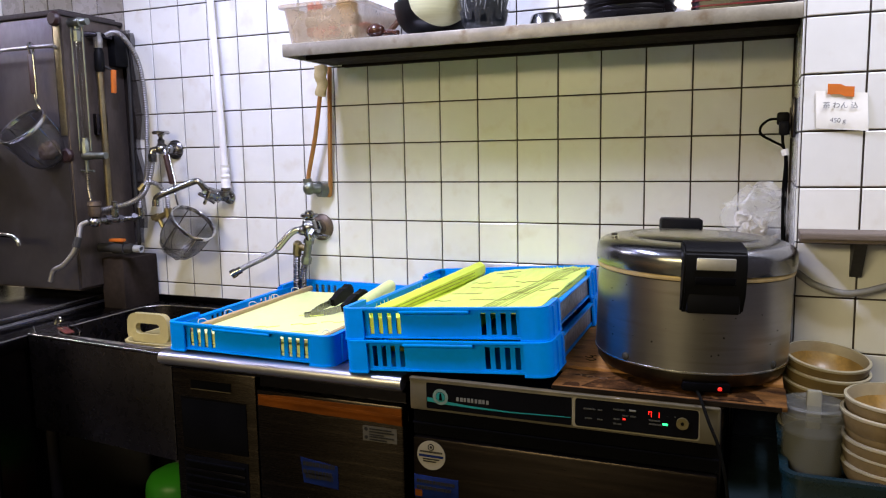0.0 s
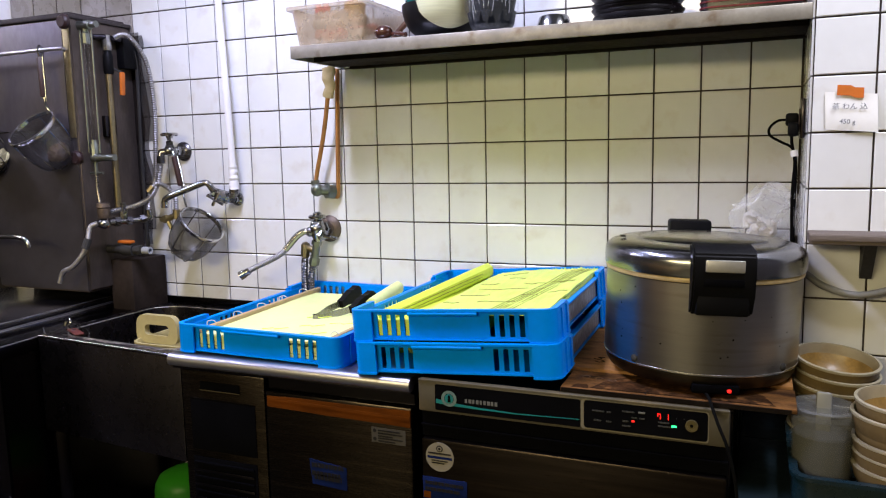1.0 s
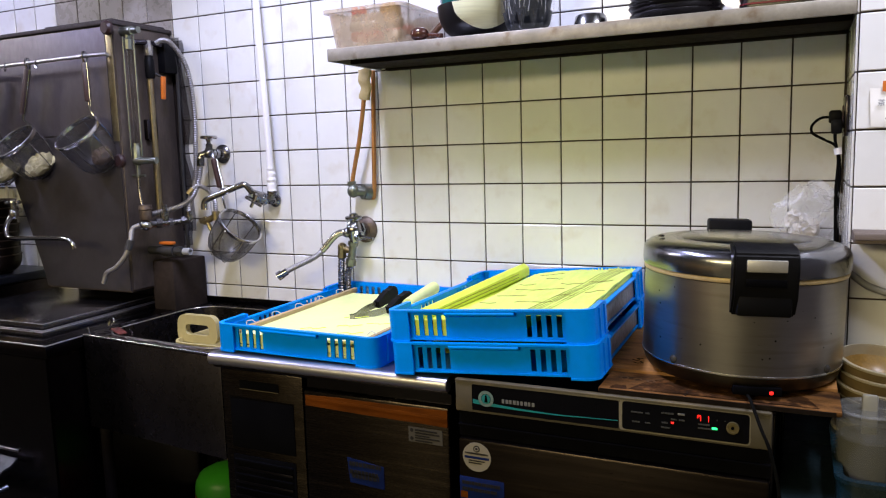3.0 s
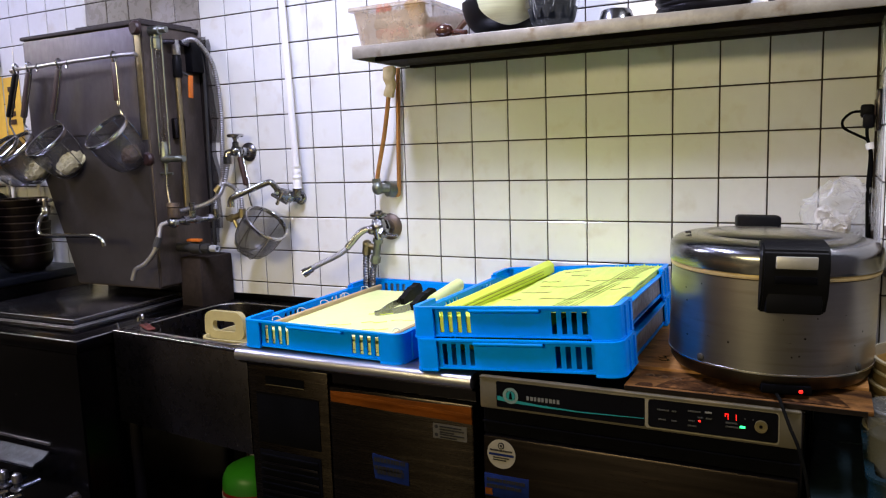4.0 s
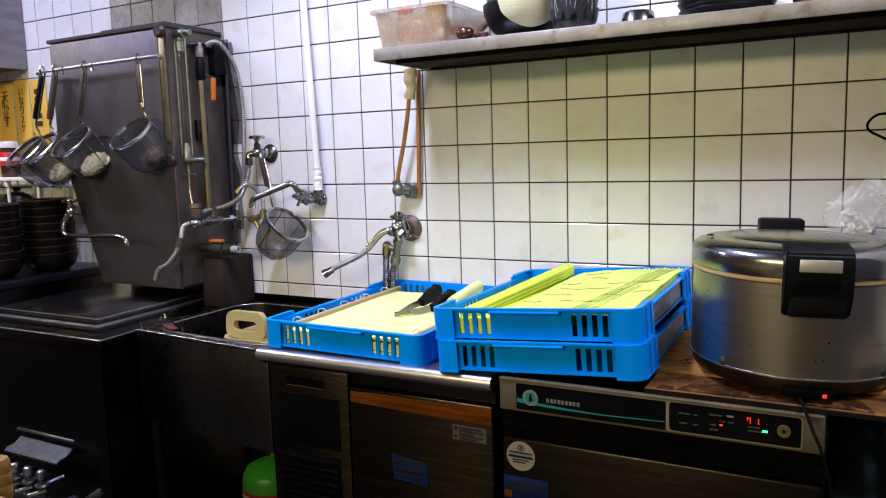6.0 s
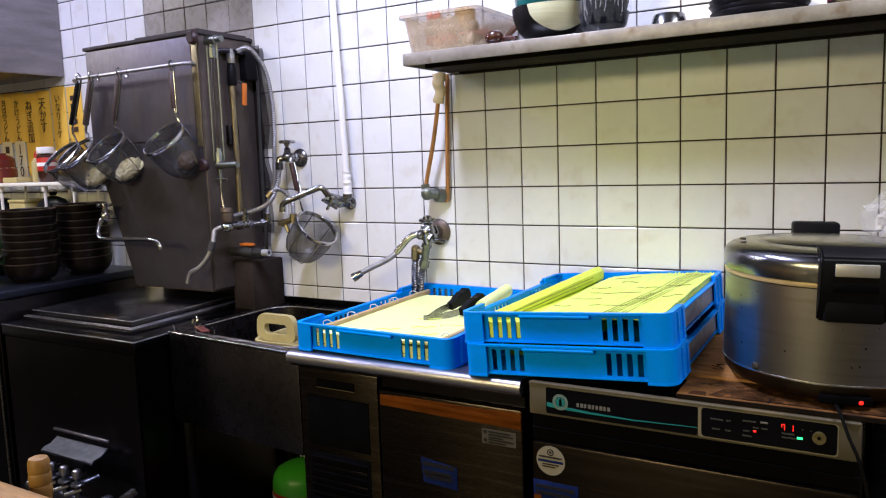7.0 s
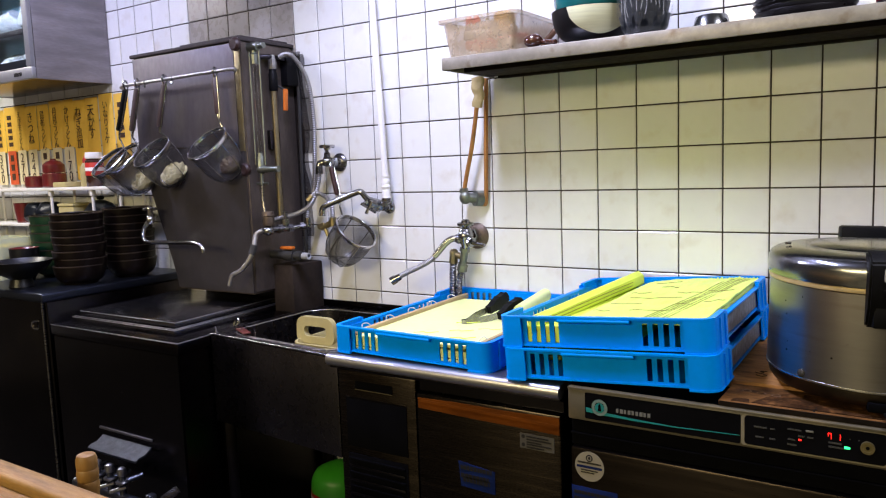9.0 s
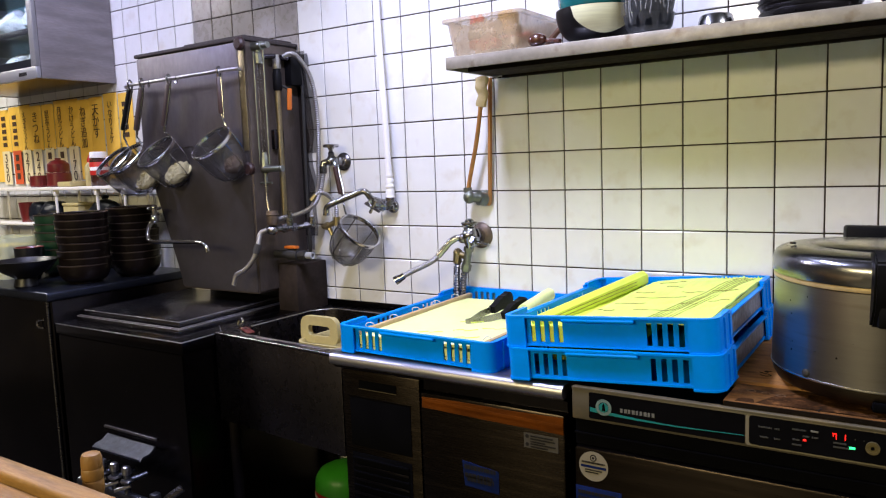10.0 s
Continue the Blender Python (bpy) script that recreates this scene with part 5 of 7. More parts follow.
part("hose", tube(B(), [(-.868, -.10, 1.662), (-.835, -.095, 1.670), (-.805, -.09, 1.655), (-.777, -.07, 1.598), (-.766, -.06, 1.525), (-.764, -.055, 1.421), (-.770, -.055, 1.315), (-.762, -.07, 1.235), (-.758, -.085, 1.205)], .0086, seg=12, steps=8, ribs=.0024, pitch=.0072), M_FLEX, hose2, angle=20)
hose3 = thing("steel_hose", (-.75, -.06, 1.1), "short corrugated hose to an old brass drain cock", "hose", "steel hoses", world_coords=True)
part("hose", tube(B(), [(-.766, -.11, 1.100), (-.770, -.104, 1.13), (-.766, -.098, 1.168), (-.758, -.09, 1.196), (-.736, -.085, 1.205), (-.709, -.075, 1.189), (-.695, -.065, 1.16), (-.697, -.06, 1.118)], .0085, seg=12, steps=8, ribs=.0024, pitch=.0072), M_FLEX, hose3, angle=20)
part("union", rod(B(), (-.769, -.10, 1.178), (-.757, -.09, 1.196), .0115, 8), M_BRASS, hose3)
cockm = rod(rod(B(), (-.697, -.06, 1.122), (-.697, -.06, 1.092), .012, 8), (-.700, -.061, 1.104), (-.742, -.070, 1.086), .010, 10)
rod(cockm, (-.735, -.068, 1.100), (-.716, -.066, 1.060), .007, 8)
rod(cockm, (-.752, -.072, 1.088), (-.730, -.068, 1.098), .009, 6)
part("cock", cockm, M_BRASS, hose3, "old brass cock with a bent lever")

tee = thing("boiler_valve", (-.82, -.20, 1.09), "grimy feed valve with steel drip spout on the boiler's flank", "valve", world_coords=True)
mani = rod(B(), (-.836, -.248, 1.091), (-.812, -.19, 1.094), .0115)
rod(mani, (-.812, -.19, 1.094), (-.792, -.15, 1.094), .010)
rod(mani, (-.792, -.15, 1.094), (-.768, -.11, 1.098), .0095)
part("manifold", mani, M_STEEL_DULL, tee, "grimy steel manifold")
for a, b_, r_ in (((-.816, -.20, 1.0935), (-.810, -.185, 1.094), .0165), ((-.800, -.166, 1.094), (-.794, -.154, 1.094), .0150), ((-.780, -.13, 1.0955), (-.774, -.12, 1.097), .0145)):
    part("nut", rod(B(), a, b_, r_, 6), M_STEEL_DULL, tee)
part("valve_body", blob((-.823, -.235, 1.091), (.019, .019, .017), .0012, 30, 2, 3), M_OLDCHROME, tee)
part("elbow", tube(B(), [(-.768, -.11, 1.098), (-.765, -.107, 1.104), (-.766, -.108, 1.125)], .0115, seg=12), M_OLDCHROME, tee)
part("riser", rod(rod(B(), (-.804, -.175, 1.095), (-.802, -.175, 1.15), .008), (-.804, -.175, 1.105), (-.803, -.175, 1.125), .0125, 8), M_STEEL_DULL, tee)
part("cap", lathe(B(), [(0, 0), (.016, 0), (.019, .006), (.018, .030), (.021, .034), (.019, .046), (0, .048)], (-.823, -.232, 1.107), 14), M_RUST, tee, "rusty brown valve cap")
part("drip_spout", tube(B(), [(-.832, -.25, 1.093), (-.849, -.265, 1.080), (-.848, -.28, 1.037), (-.862, -.29, .999), (-.894, -.30, .964), (-.928, -.305, .948), (-.941, -.31, .914)], .0078, seg=12), M_FLEX, tee, "bent steel drip spout")
part("hose_band", tube(B(), [(-.8475, -.276, 1.048), (-.853, -.286, 1.018)], .0115, curve=False), M_RUBBER, tee)

dv = thing("drain_valve", (-.79, -.15, .99), "black drain valve with orange lever and grey plastic outlet", "valve", world_coords=True)
dvb = rod(rod(B(), (-.885, -.165, 1.003), (-.758, -.15, 1.000), .014), (-.83, -.16, 1.002), (-.79, -.155, 1.001), .019)
rod(dvb, (-.776, -.152, 1.0), (-.762, -.150, 1.0), .017, 8)
part("body", dvb, M_RUBBER, dv)
part("outlet", lathe(B(), [(.007, 0), (.0115, 0), (.0115, .028), (.007, .028), (.007, 0)], m=pose(-.758, -.15, 1.0, 0, 90, 0), seg=18), M_GREYPL, dv, "grey plastic outlet")
part("lever", boxed(-.842, -.786, -.172, -.152, 1.022, 1.032, bevel=.004), M_ORANGE, dv, "orange lever")
part("lever_stem", rod(B(), (-.82, -.16, 1.0), (-.82, -.16, 1.024), .006), M_RUBBER, dv)

tap = thing("wall_tap", (-.50, -.03, 1.15), "chrome wall tap with long swivel spout", "tap", "wall taps", world_coords=True)
part("flange", flange((-.498, 0, 1.153), .022), M_OLDCHROME, tap)
part("body", tap_body(B(), (-.499, -.010, 1.154), (-.517, -.045, 1.161), .0135), M_OLDCHROME, tap)
part("collar", rod(rod(B(), (-.511, -.036, 1.158), (-.531, -.070, 1.170), .020, 8), (-.526, -.062, 1.167), (-.538, -.078, 1.180), .0165, 10), M_OLDCHROME, tap, "faceted collar")
part("handle", rod(rod(B(), (-.536, -.080, 1.138), (-.505, -.088, 1.178), .0055, 8), (-.500, -.075, 1.140), (-.545, -.092, 1.170), .0055, 8), M_CHROME, tap, "chrome cross handle")
part("spout", tube(B(), [(-.530, -.068, 1.172), (-.537, -.077, 1.188), (-.549, -.085, 1.206), (-.568, -.09, 1.204), (-.628, -.105, 1.182), (-.668, -.117, 1.167), (-.685, -.12, 1.156), (-.688, -.12, 1.138)], .0098, seg=14), M_OLDCHROME, tap, "long chrome spout")
part("spout_nozzle", rod(B(), (-.687, -.12, 1.150), (-.6885, -.12, 1.132), .0115), M_CHROME, tap)
part("pipe_union", rod(rod(B(), (-.4815, -.04, 1.190), (-.490, -.040, 1.160), .0125, 12), (-.482, -.04, 1.185), (-.484, -.04, 1.174), .0155, 8), M_STEEL_DULL, tap)

tap = thing("wall_tap", (-.17, -.03, 1.06), "chrome wall tap with flexible spout over the crate", "tap", "wall taps", world_coords=True)
part("flange", flange((-.168, 0, 1.066), .040), M_RUST, tap, "brown tarnished wall flange")
tb3 = tap_body(B(), (-.170, -.012, 1.067), (-.178, -.055, 1.070), .0165)
lathe(tb3, [(0, -.040), (.013, -.040), (.014, -.030), (.020, -.022), (.022, 0), (.020, .018), (.015, .024), (0, .024)], (-.179, -.055, 1.072), 16)
part("body", tb3, M_OLDCHROME, tap, "chunky worn chrome body")
part("handle", lathe(wheel_handle((-.178, -.055, 1.094), .026), [(0, .012), (.014, .012), (.013, .022), (.008, .026), (0, .027)], (-.178, -.055, 1.094), 16), M_OLDCHROME, tap, "worn chrome hand wheel")
part("side_cock", rod(rod(rod(B(), (-.178, -.058, 1.060), (-.146, -.070, 1.051), .0125, 8), (-.160, -.066, 1.056), (-.150, -.069, 1.052), .0165, 6), (-.146, -.070, 1.051), (-.102, -.076, 1.046), .0055, 8), M_OLDCHROME, tap)
part("outlet_ball", blob((-.197, -.066, 1.062), (.0155, .0155, .0155), 0, 1, 0, 2), M_STEEL_DULL, tap)
part("spout_neck", tube(B(), [(-.197, -.068, 1.063), (-.215, -.075, 1.062), (-.233, -.082, 1.050), (-.252, -.089, 1.028), (-.267, -.095, 1.010)], .0100, seg=12), M_OLDCHROME, tap, "bent chrome neck")
part("spout", tube(B(), [(-.262, -.093, 1.016), (-.276, -.098, 1.001), (-.299, -.11, .985), (-.348, -.13, .961), (-.372, -.142, .947)], .0088, seg=12, steps=8, ribs=.0010, pitch=.0048), M_FLEX, tap, "flexible ribbed spout", angle=20)
part("nozzle", rod(rod(B(), (-.366, -.139, .950), (-.390, -.154, .935), .0110, 14), (-.378, -.147, .943), (-.390, -.154, .935), .0135, 14), M_CHROME, tap)
part("down_pipe", rod(B(), (-.181, -.053, 1.045), (-.198, -.05, .97), .0115), M_GREENED, tap, "tarnished down pipe")
part("pipe_nut", rod(B(), (-.183, -.053, 1.034), (-.186, -.053, 1.022), .0155, 6), M_GREENED, tap)
part("pipe_nut", rod(B(), (-.195, -.05, .982), (-.200, -.05, .962), .0155, 6), M_GREENED, tap)
part("drain_hose", tube(B(), [(-.200, -.05, .965), (-.210, -.05, .93), (-.213, -.05, .83)], .0105, seg=10, ribs=.0018, pitch=.008), M_STEEL_DULL, tap, "dark ribbed hose")
part("side_valve", rod(rod(blob((-.226, -.05, 1.016), (.0145, .0145, .0145), 0, 1, 0, 2), (-.19, -.05, 1.003), (-.226, -.05, 1.014), .010), (-.226, -.05, 1.012), (-.229, -.05, .985), .0135, 8), M_BRASS, tap)
part("supply_hose", tube(B(), [(-.229, -.05, .99), (-.233, -.05, .94), (-.235, -.05, .83)], .0115, seg=10, ribs=.0020, pitch=.008), M_STEEL_DULL, tap, "dark ribbed supply hose")

cop = thing("copper_pipes", (-.14, -.03, 1.17), "pair of bent copper pipes hanging from under the shelf", "pipe", world_coords=True)
part("pipe", tube(B(), [(-.186, -.044, 1.200), (-.178, -.044, 1.239), (-.150, -.05, 1.336), (-.124, -.06, 1.446), (-.116, -.06, 1.528)], .0064, seg=12), M_COPPER, cop)
part("pipe", tube(B(), [(-.136, -.012, 1.160), (-.127, -.016, 1.178), (-.121, -.02, 1.30), (-.113, -.02, 1.53)], .0064, seg=12), M_COPPER, cop)
cv = blob((-.181, -.045, 1.184), (.019, .018, .020), .0008, 40, 3, 3)
rod(cv, (-.186, -.0445, 1.198), (-.187, -.0445, 1.212), .0125, 6)
rod(cv, (-.178, -.044, 1.184), (-.150, -.022, 1.180), .0150, 14)
rod(cv, (-.158, -.030, 1.181), (-.142, -.004, 1.178), .0230, 18)
part("valve", cv, M_GREENED, cop, "tarnished old brass valve")
M_KRAFT = mat("yellowed_tape", (0.38, 0.30, 0.14), 0.6, var=0.2, scale=30, bump=0.3, bscale=40, spots=0.3)
wrap = tube(B(), [(-.119, -.058, 1.530), (-.118, -.060, 1.50), (-.115, -.061, 1.475), (-.122, -.060, 1.447)], [.021, .017], seg=12)
for v in wrap.verts:
    v.co.y = -.06 + (v.co.y + .06) * .55
part("tape", crumple(wrap, .004, 45, 4), M_KRAFT, cop, "old yellow tape wrapped round the pipe")

bt = thing("boiler_tap", (-1.37, -.30, 1.0), "chrome swivel tap standing over the boiler lid", "tap", "wall taps", world_coords=True)
part("stand", tube(B(), [(-1.40, -.24, 1.135), (-1.36, -.28, 1.14), (-1.343, -.30, 1.135)], .010, seg=12), M_STEEL_DARK, bt)
part("body", rod(blob((-1.342, -.302, 1.128), (.016, .016, .02), .001, 20, 1, 2), (-1.342, -.302, 1.12), (-1.342, -.302, 1.165), .010), M_CHROME, bt)
part("handle", cross_handle((-1.342, -.302, 1.158), .024, 0), M_CHROME, bt)
part("spout", tube(B(), [(-1.343, -.305, 1.125), (-1.352, -.322, 1.100), (-1.345, -.335, 1.068), (-1.315, -.34, 1.052), (-1.20, -.35, 1.055), (-1.06, -.36, 1.059), (-1.012, -.364, 1.055), (-.995, -.365, 1.045), (-.990, -.365, 1.028)], .0075, seg=12), M_CHROME, bt, "long chrome spout")


# ---------------------------------------------------------------- noodle strainers
def screen_material():
    m = bpy.data.materials.new("fine_steel_mesh")
    m.use_nodes = True
    t = m.node_tree
    b = t.nodes["Principled BSDF"]
    b.inputs["Base Color"].default_value, b.inputs["Metallic"].default_value, b.inputs["Roughness"].default_value = (.15, .147, .15, 1), 1.0, .42
    co, mp = t.nodes.new("ShaderNodeTexCoord"), t.nodes.new("ShaderNodeTexNoise")
    mp.inputs["Scale"].default_value = 30
    t.links.new(co.outputs["Object"], mp.inputs["Vector"])
    r = t.nodes.new("ShaderNodeMapRange")
    r.inputs[3].default_value, r.inputs[4].default_value = .42, .72
    t.links.new(mp.outputs["Fac"], r.inputs[0])
    t.links.new(r.outputs[0], b.inputs["Alpha"])
    return m


M_SCREEN = screen_material()
M_CRUMBS = mat("noodle_scraps", (0.84, 0.74, 0.40), 0.7, var=0.25, scale=60, bump=0.6, bscale=150)
M_CRUMBS_BROWN = mat("brown_scraps", (0.17, 0.11, 0.08), 0.7, var=0.4, scale=70, bump=0.6, bscale=150)


def build_strainer(label, center, n, R, depth, handle, grip, grip_mat, scraps=None, seed=0):
    t = thing("noodle_strainer", center, label, "strainer", "noodle strainers", world_coords=True)
    q = Vector(n).to_track_quat("Z", "Y").to_matrix().to_4x4()
    m = Matrix.Translation(center) @ q
    part("rim", lathe(B(), [(R - .003, -.0065), (R + .001, -.0075), (R + .0035, -.003), (R + .0035, .0045), (R, .0065), (R - .003, .004), (R - .003, -.0065)], m=m, seg=40), M_RIM, t, "bright steel rim")
    prof = [(R - .001, -.004), (R * .97, -depth * .35), (R * .90, -depth * .65), (R * .76, -depth * .85), (R * .5, -depth * .97), (0, -depth)]
    part("basket", lathe(B(), prof, m=m, seg=36), M_SCREEN, t, "fine wire mesh basket", angle=60)
    for k in range(3):
        a = math.pi * k / 3
        pts = [m @ Vector((r * math.cos(a + s), r * math.sin(a + s), z - .001)) for r, z, s in [(r, z, 0) for r, z in prof[:-1]] + [(0, -depth, 0)] + [(r, z, math.pi) for r, z in reversed(prof[:-1])]]
        part("stay_wire", tube(B(), pts, .0016, seg=6, steps=4), M_CHROME, t)
    part("handle_wire", tube(B(), handle, .0032, seg=8), M_OLDCHROME, t, "bent steel handle wire")
    a, b_ = Vector(grip[0]), Vector(grip[1])
    d = b_ - a
    mm = Matrix.Translation(a) @ d.to_track_quat("X", "Z").to_matrix().to_4x4()
    part("grip", box(B(), 0, d.length, -.0095, .0095, -.0075, .0075, bevel=.004, m=mm), grip_mat, t, "wooden grip")
    off = Vector((.0108, -.001, 0))
    part("tang", rod(B(), a + off, b_ + off + (b_ - a) * .12, .0021, 8), M_OLDCHROME, t, "steel tang beside the grip")
    if scraps:
        bm = B()
        bmesh.ops.create_icosphere(bm, subdivisions=4, radius=1.0)
        for v in bm.verts:
            w_ = .50 if scraps is M_CRUMBS_BROWN else .82
            v.co = Vector((v.co.x * R * w_, v.co.y * R * w_, -depth * .78 + v.co.z * depth * .17 + .012 * max(0, v.co.z) * noise.noise(v.co * 4)))
        crumple(bm, .0045, 110, seed)
        bmesh.ops.transform(bm, matrix=m @ Matrix.Translation((0, .012, .004)), verts=bm.verts)
        part("scraps", bm, scraps, t, "leftover scraps in the basket")
    return t


NS = (-.08, -.67, .72)
M_GRIP = mat("worn_brown_grip", (0.042, 0.018, 0.014), 0.5, var=0.3, scale=25, stretch=(1, 1, 5))
M_GRIP_GREY = mat("greyed_grip", (0.055, 0.036, 0.036), 0.45, var=0.2, scale=25)
HANGING = [
    (-1.441, -1.497, 1.445, (-1.503, -.338, 1.336), M_BLACK, None),
    (-1.373, -1.420, 1.440, (-1.425, -.338, 1.345), M_GRIP_GREY, M_CRUMBS),
    (-1.223, -1.265, 1.446, (-1.254, -.338, 1.362), M_GRIP_GREY, M_CRUMBS),
    (-.965, -.961, 1.470, (-.968, -.338, 1.379), M_GRIP, M_CRUMBS_BROWN)]
for k, (x, xb, zb, c, gm, sc) in enumerate(HANGING):
    hz = 1.612
    rt = Vector(c) + Vector((.36, .66, .66)).normalized() * .073
    build_strainer("steel noodle strainer with wooden grip hanging from the boiler's rail", c, NS, .0725, .142,
                   [(x, -.291, hz - .024), (x, -.298, hz), (x, -.290, hz + .011), (x, -.281, hz), (x, -.283, hz - .02), (x, -.288, 1.575), (xb, -.291, zb), (xb * .5 + rt.x * .5, -.293, rt.z * .6 + zb * .4), tuple(rt)],
                   ((x, -.291, 1.591), (xb, -.293, zb + .004)), gm, sc, k)
cw = (-.562, -.105, 1.080)
build_strainer("steel noodle strainer hanging on the wall tap", cw, (.70, -.02, .72), .070, .128,
               [(-.690, -.055, 1.318), (-.686, -.07, 1.300), (-.672, -.072, 1.26), (-.655, -.076, 1.20), (-.640, -.085, 1.155), (-.620, -.10, 1.132)],
               ((-.681, -.071, 1.290), (-.656, -.077, 1.198)), M_GRIP)

# ---------------------------------------------------------------- in and under the sink
M_BEIGE = mat("beige_plastic", (0.41, 0.345, 0.15), 0.45, var=0.12, scale=12, spots=0.35, spot_color=(0.25, 0.19, 0.10), spot_scale=14)
tub = thing("plastic_basin", (-.42, -.27, .58), "worn beige plastic basin with loop handle in the sink", "basin", world_coords=True)
bm = B()
o = rounded(.26, .30, .05, 6, -.575, -.415)
rows = []
for s, z in ((.82, .585), (1.0, .773), (1.03, .780), (1.03, .786), (.985, .786), (.96, .773), (.80, .595)):
    rows.append([bm.verts.new((-.445 + (x + .445) * s, -.265 + (y + .265) * s, z)) for x, y in o])
for a, c in zip(rows, rows[1:]):
    for k in range(len(o)):
        bm.faces.new((a[k], a[(k + 1) % len(o)], c[(k + 1) % len(o)], c[k]))
bm.faces.new(rows[0])
bm.faces.new(rows[-1])
part("bowl", bm, M_BEIGE, tub)
hd = B()
oo, ii = rounded(.150, .080, .026, 6, -.590, .774), rounded(.090, .030, .012, 6, -.559, .797)
fo = [[hd.verts.new((-.515 + (x + .515) * (1.0 - .9 * (z - .772)), y, z)) for x, z in pts] for y in (-.370, -.352) for pts in (oo, ii)]
nn = len(oo)
for a, c in ((fo[0], fo[1]), (fo[1], fo[3]), (fo[3], fo[2]), (fo[2], fo[0])):
    for k in range(nn):
        hd.faces.new((a[k], a[(k + 1) % nn], c[(k + 1) % nn], c[k]))
bmesh.ops.bevel(hd, geom=[e for e in hd.edges if abs(e.verts[0].co.y - e.verts[1].co.y) < 1e-6 and len(e.link_faces) == 2 and e.calc_face_angle() > 1.2], offset=.005, segments=2, affect="EDGES")
part("handle", hd, M_BEIGE, tub, "thick flat loop handle")
M_TAG = mat("dark_red_tag", (0.10, 0.022, 0.016), 0.45, var=0.3, scale=30)
HK = Vector((.034, -.043, .008))
clip = thing("sink_hook", (-.74, -.47, .807), "bent steel hook on a dark red tag, on the sink edge", "hook", world_coords=True)
part("hook", tube(B(), [Vector(q) + HK for q in ((-.822, -.392, .812), (-.818, -.388, .826), (-.806, -.388, .832), (-.798, -.392, .824), (-.806, -.396, .812), (-.780, -.402, .806))], .0030, seg=6), M_CHROME, clip)
TG = pose(-.756, -.441, .8105, 0, 0, -27)
part("tag", box(B(), 0, .085, -.012, .012, .001, .006, bevel=.002, m=TG), M_TAG, clip, "dark red wooden tag")
part("tag_hole", disc(.0045, .0012, TG @ pose(.025, 0, .0058)), M_RUBBER, clip)
part("tag_wire", tube(B(), [TG @ Vector(q) for q in ((-.01, .01, .004), (.03, .016, .010), (.10, .018, .012), (.15, .006, .004))], .0012, seg=6), M_CHROME, clip)
part("sink_stud", rod(B(), (-.804, -.488, .806), (-.806, -.490, .826), .0025, 8), M_CHROME, clip)
M_GREEN = mat("green_plastic", (0.055, 0.42, 0.03), 0.35, var=0.1, scale=10)
M_RED = mat("red_plastic", (0.50, 0.02, 0.015), 0.4, var=0.15, scale=14)
jug = thing("detergent_jug", (-.475, -.33, .15), "green plastic detergent jug with red label under the sink", "jug")
part("body", lathe(B(), [(0, 0), (.085, 0), (.092, .01), (.092, .195), (.089, .215), (.078, .235), (.055, .247), (.03, .252), (0, .253)], seg=36), M_GREEN, jug)
part("label", lathe(B(), [(.0926, .06), (.0932, .062), (.0932, .180), (.0926, .182)], seg=36), M_RED, jug, "red label")
part("label_band", lathe(B(), [(.0936, .160), (.0940, .161), (.0940, .170), (.0936, .171)], seg=36), M_PAPER, jug, "white printed band")

# ---------------------------------------------------------------- on the wall shelf
SZ = 1.562
M_CLEAR = mat("cloudy_clear_plastic", (0.47, 0.37, 0.24), 0.4, var=0.25, scale=14, alpha=0.48, spots=0.4, spot_color=(0.36, 0.17, 0.08), spot_scale=16)
box_ = thing("plastic_container", (-.01, -.135, SZ), "cloudy clear plastic container of packets, lid off, on the shelf", "container", world_coords=True)
bm = B()
rows = []
for (x0, x1, y0, y1), z in (((-.094, .098, -.252, -.03), SZ + .001), ((-.106, .112, -.262, -.02), SZ + .088), ((-.118, .122, -.270, -.012), SZ + .090), ((-.118, .122, -.270, -.012), SZ + .098), ((-.104, .110, -.260, -.022), SZ + .098), ((-.091, .095, -.249, -.033), SZ + .004)):
    rows.append([bm.verts.new((x, y, z)) for x, y in rounded(x1 - x0, y1 - y0, .02, 5, x0, y0)])
for a, c in zip(rows, rows[1:]):
    for k in range(len(a)):
        bm.faces.new((a[k], a[(k + 1) % len(a)], c[(k + 1) % len(a)], c[k]))
bm.faces.new(rows[0])
bm.faces.new(rows[-1])
part("tub", bm, M_CLEAR, box_)
M_PACK = mat("orange_packet", (0.62, 0.10, 0.03), 0.4, var=0.2, scale=20)
M_PACK2 = mat("brownish_packet", (0.30, 0.20, 0.12), 0.5, var=0.3, scale=24)
M_CREAMP = mat("cream_packet", (0.60, 0.48, 0.30), 0.5, var=0.2, scale=20)
for k, (x, y, z, a, mm_) in enumerate(((-.005, -.226, SZ + .020, 4, M_PACK), (.02, -.15, SZ + .03, -12, M_CREAMP), (-.035, -.12, SZ + .025, 20, M_CREAMP), (-.012, -.222, SZ + .046, 3, M_CREAMP), (.012, -.08, SZ + .05, 3, M_PACK), (-.01, -.215, SZ + .066, -4, M_PACK2), (.02, -.16, SZ + .062, 8, M_PACK2))):
    pk = thing("packet", (x, y, z - .012), "small food packet inside the clear container", "packet", "packets")
    part("wrapper", crumple(box(B(), -.042, .042, -.018, .018, -.004, .022, bevel=.008, m=pose(0, 0, 0, 0, 0, a)), .002, 40, k), mm_, pk)
    pk.location = (x, y, z)
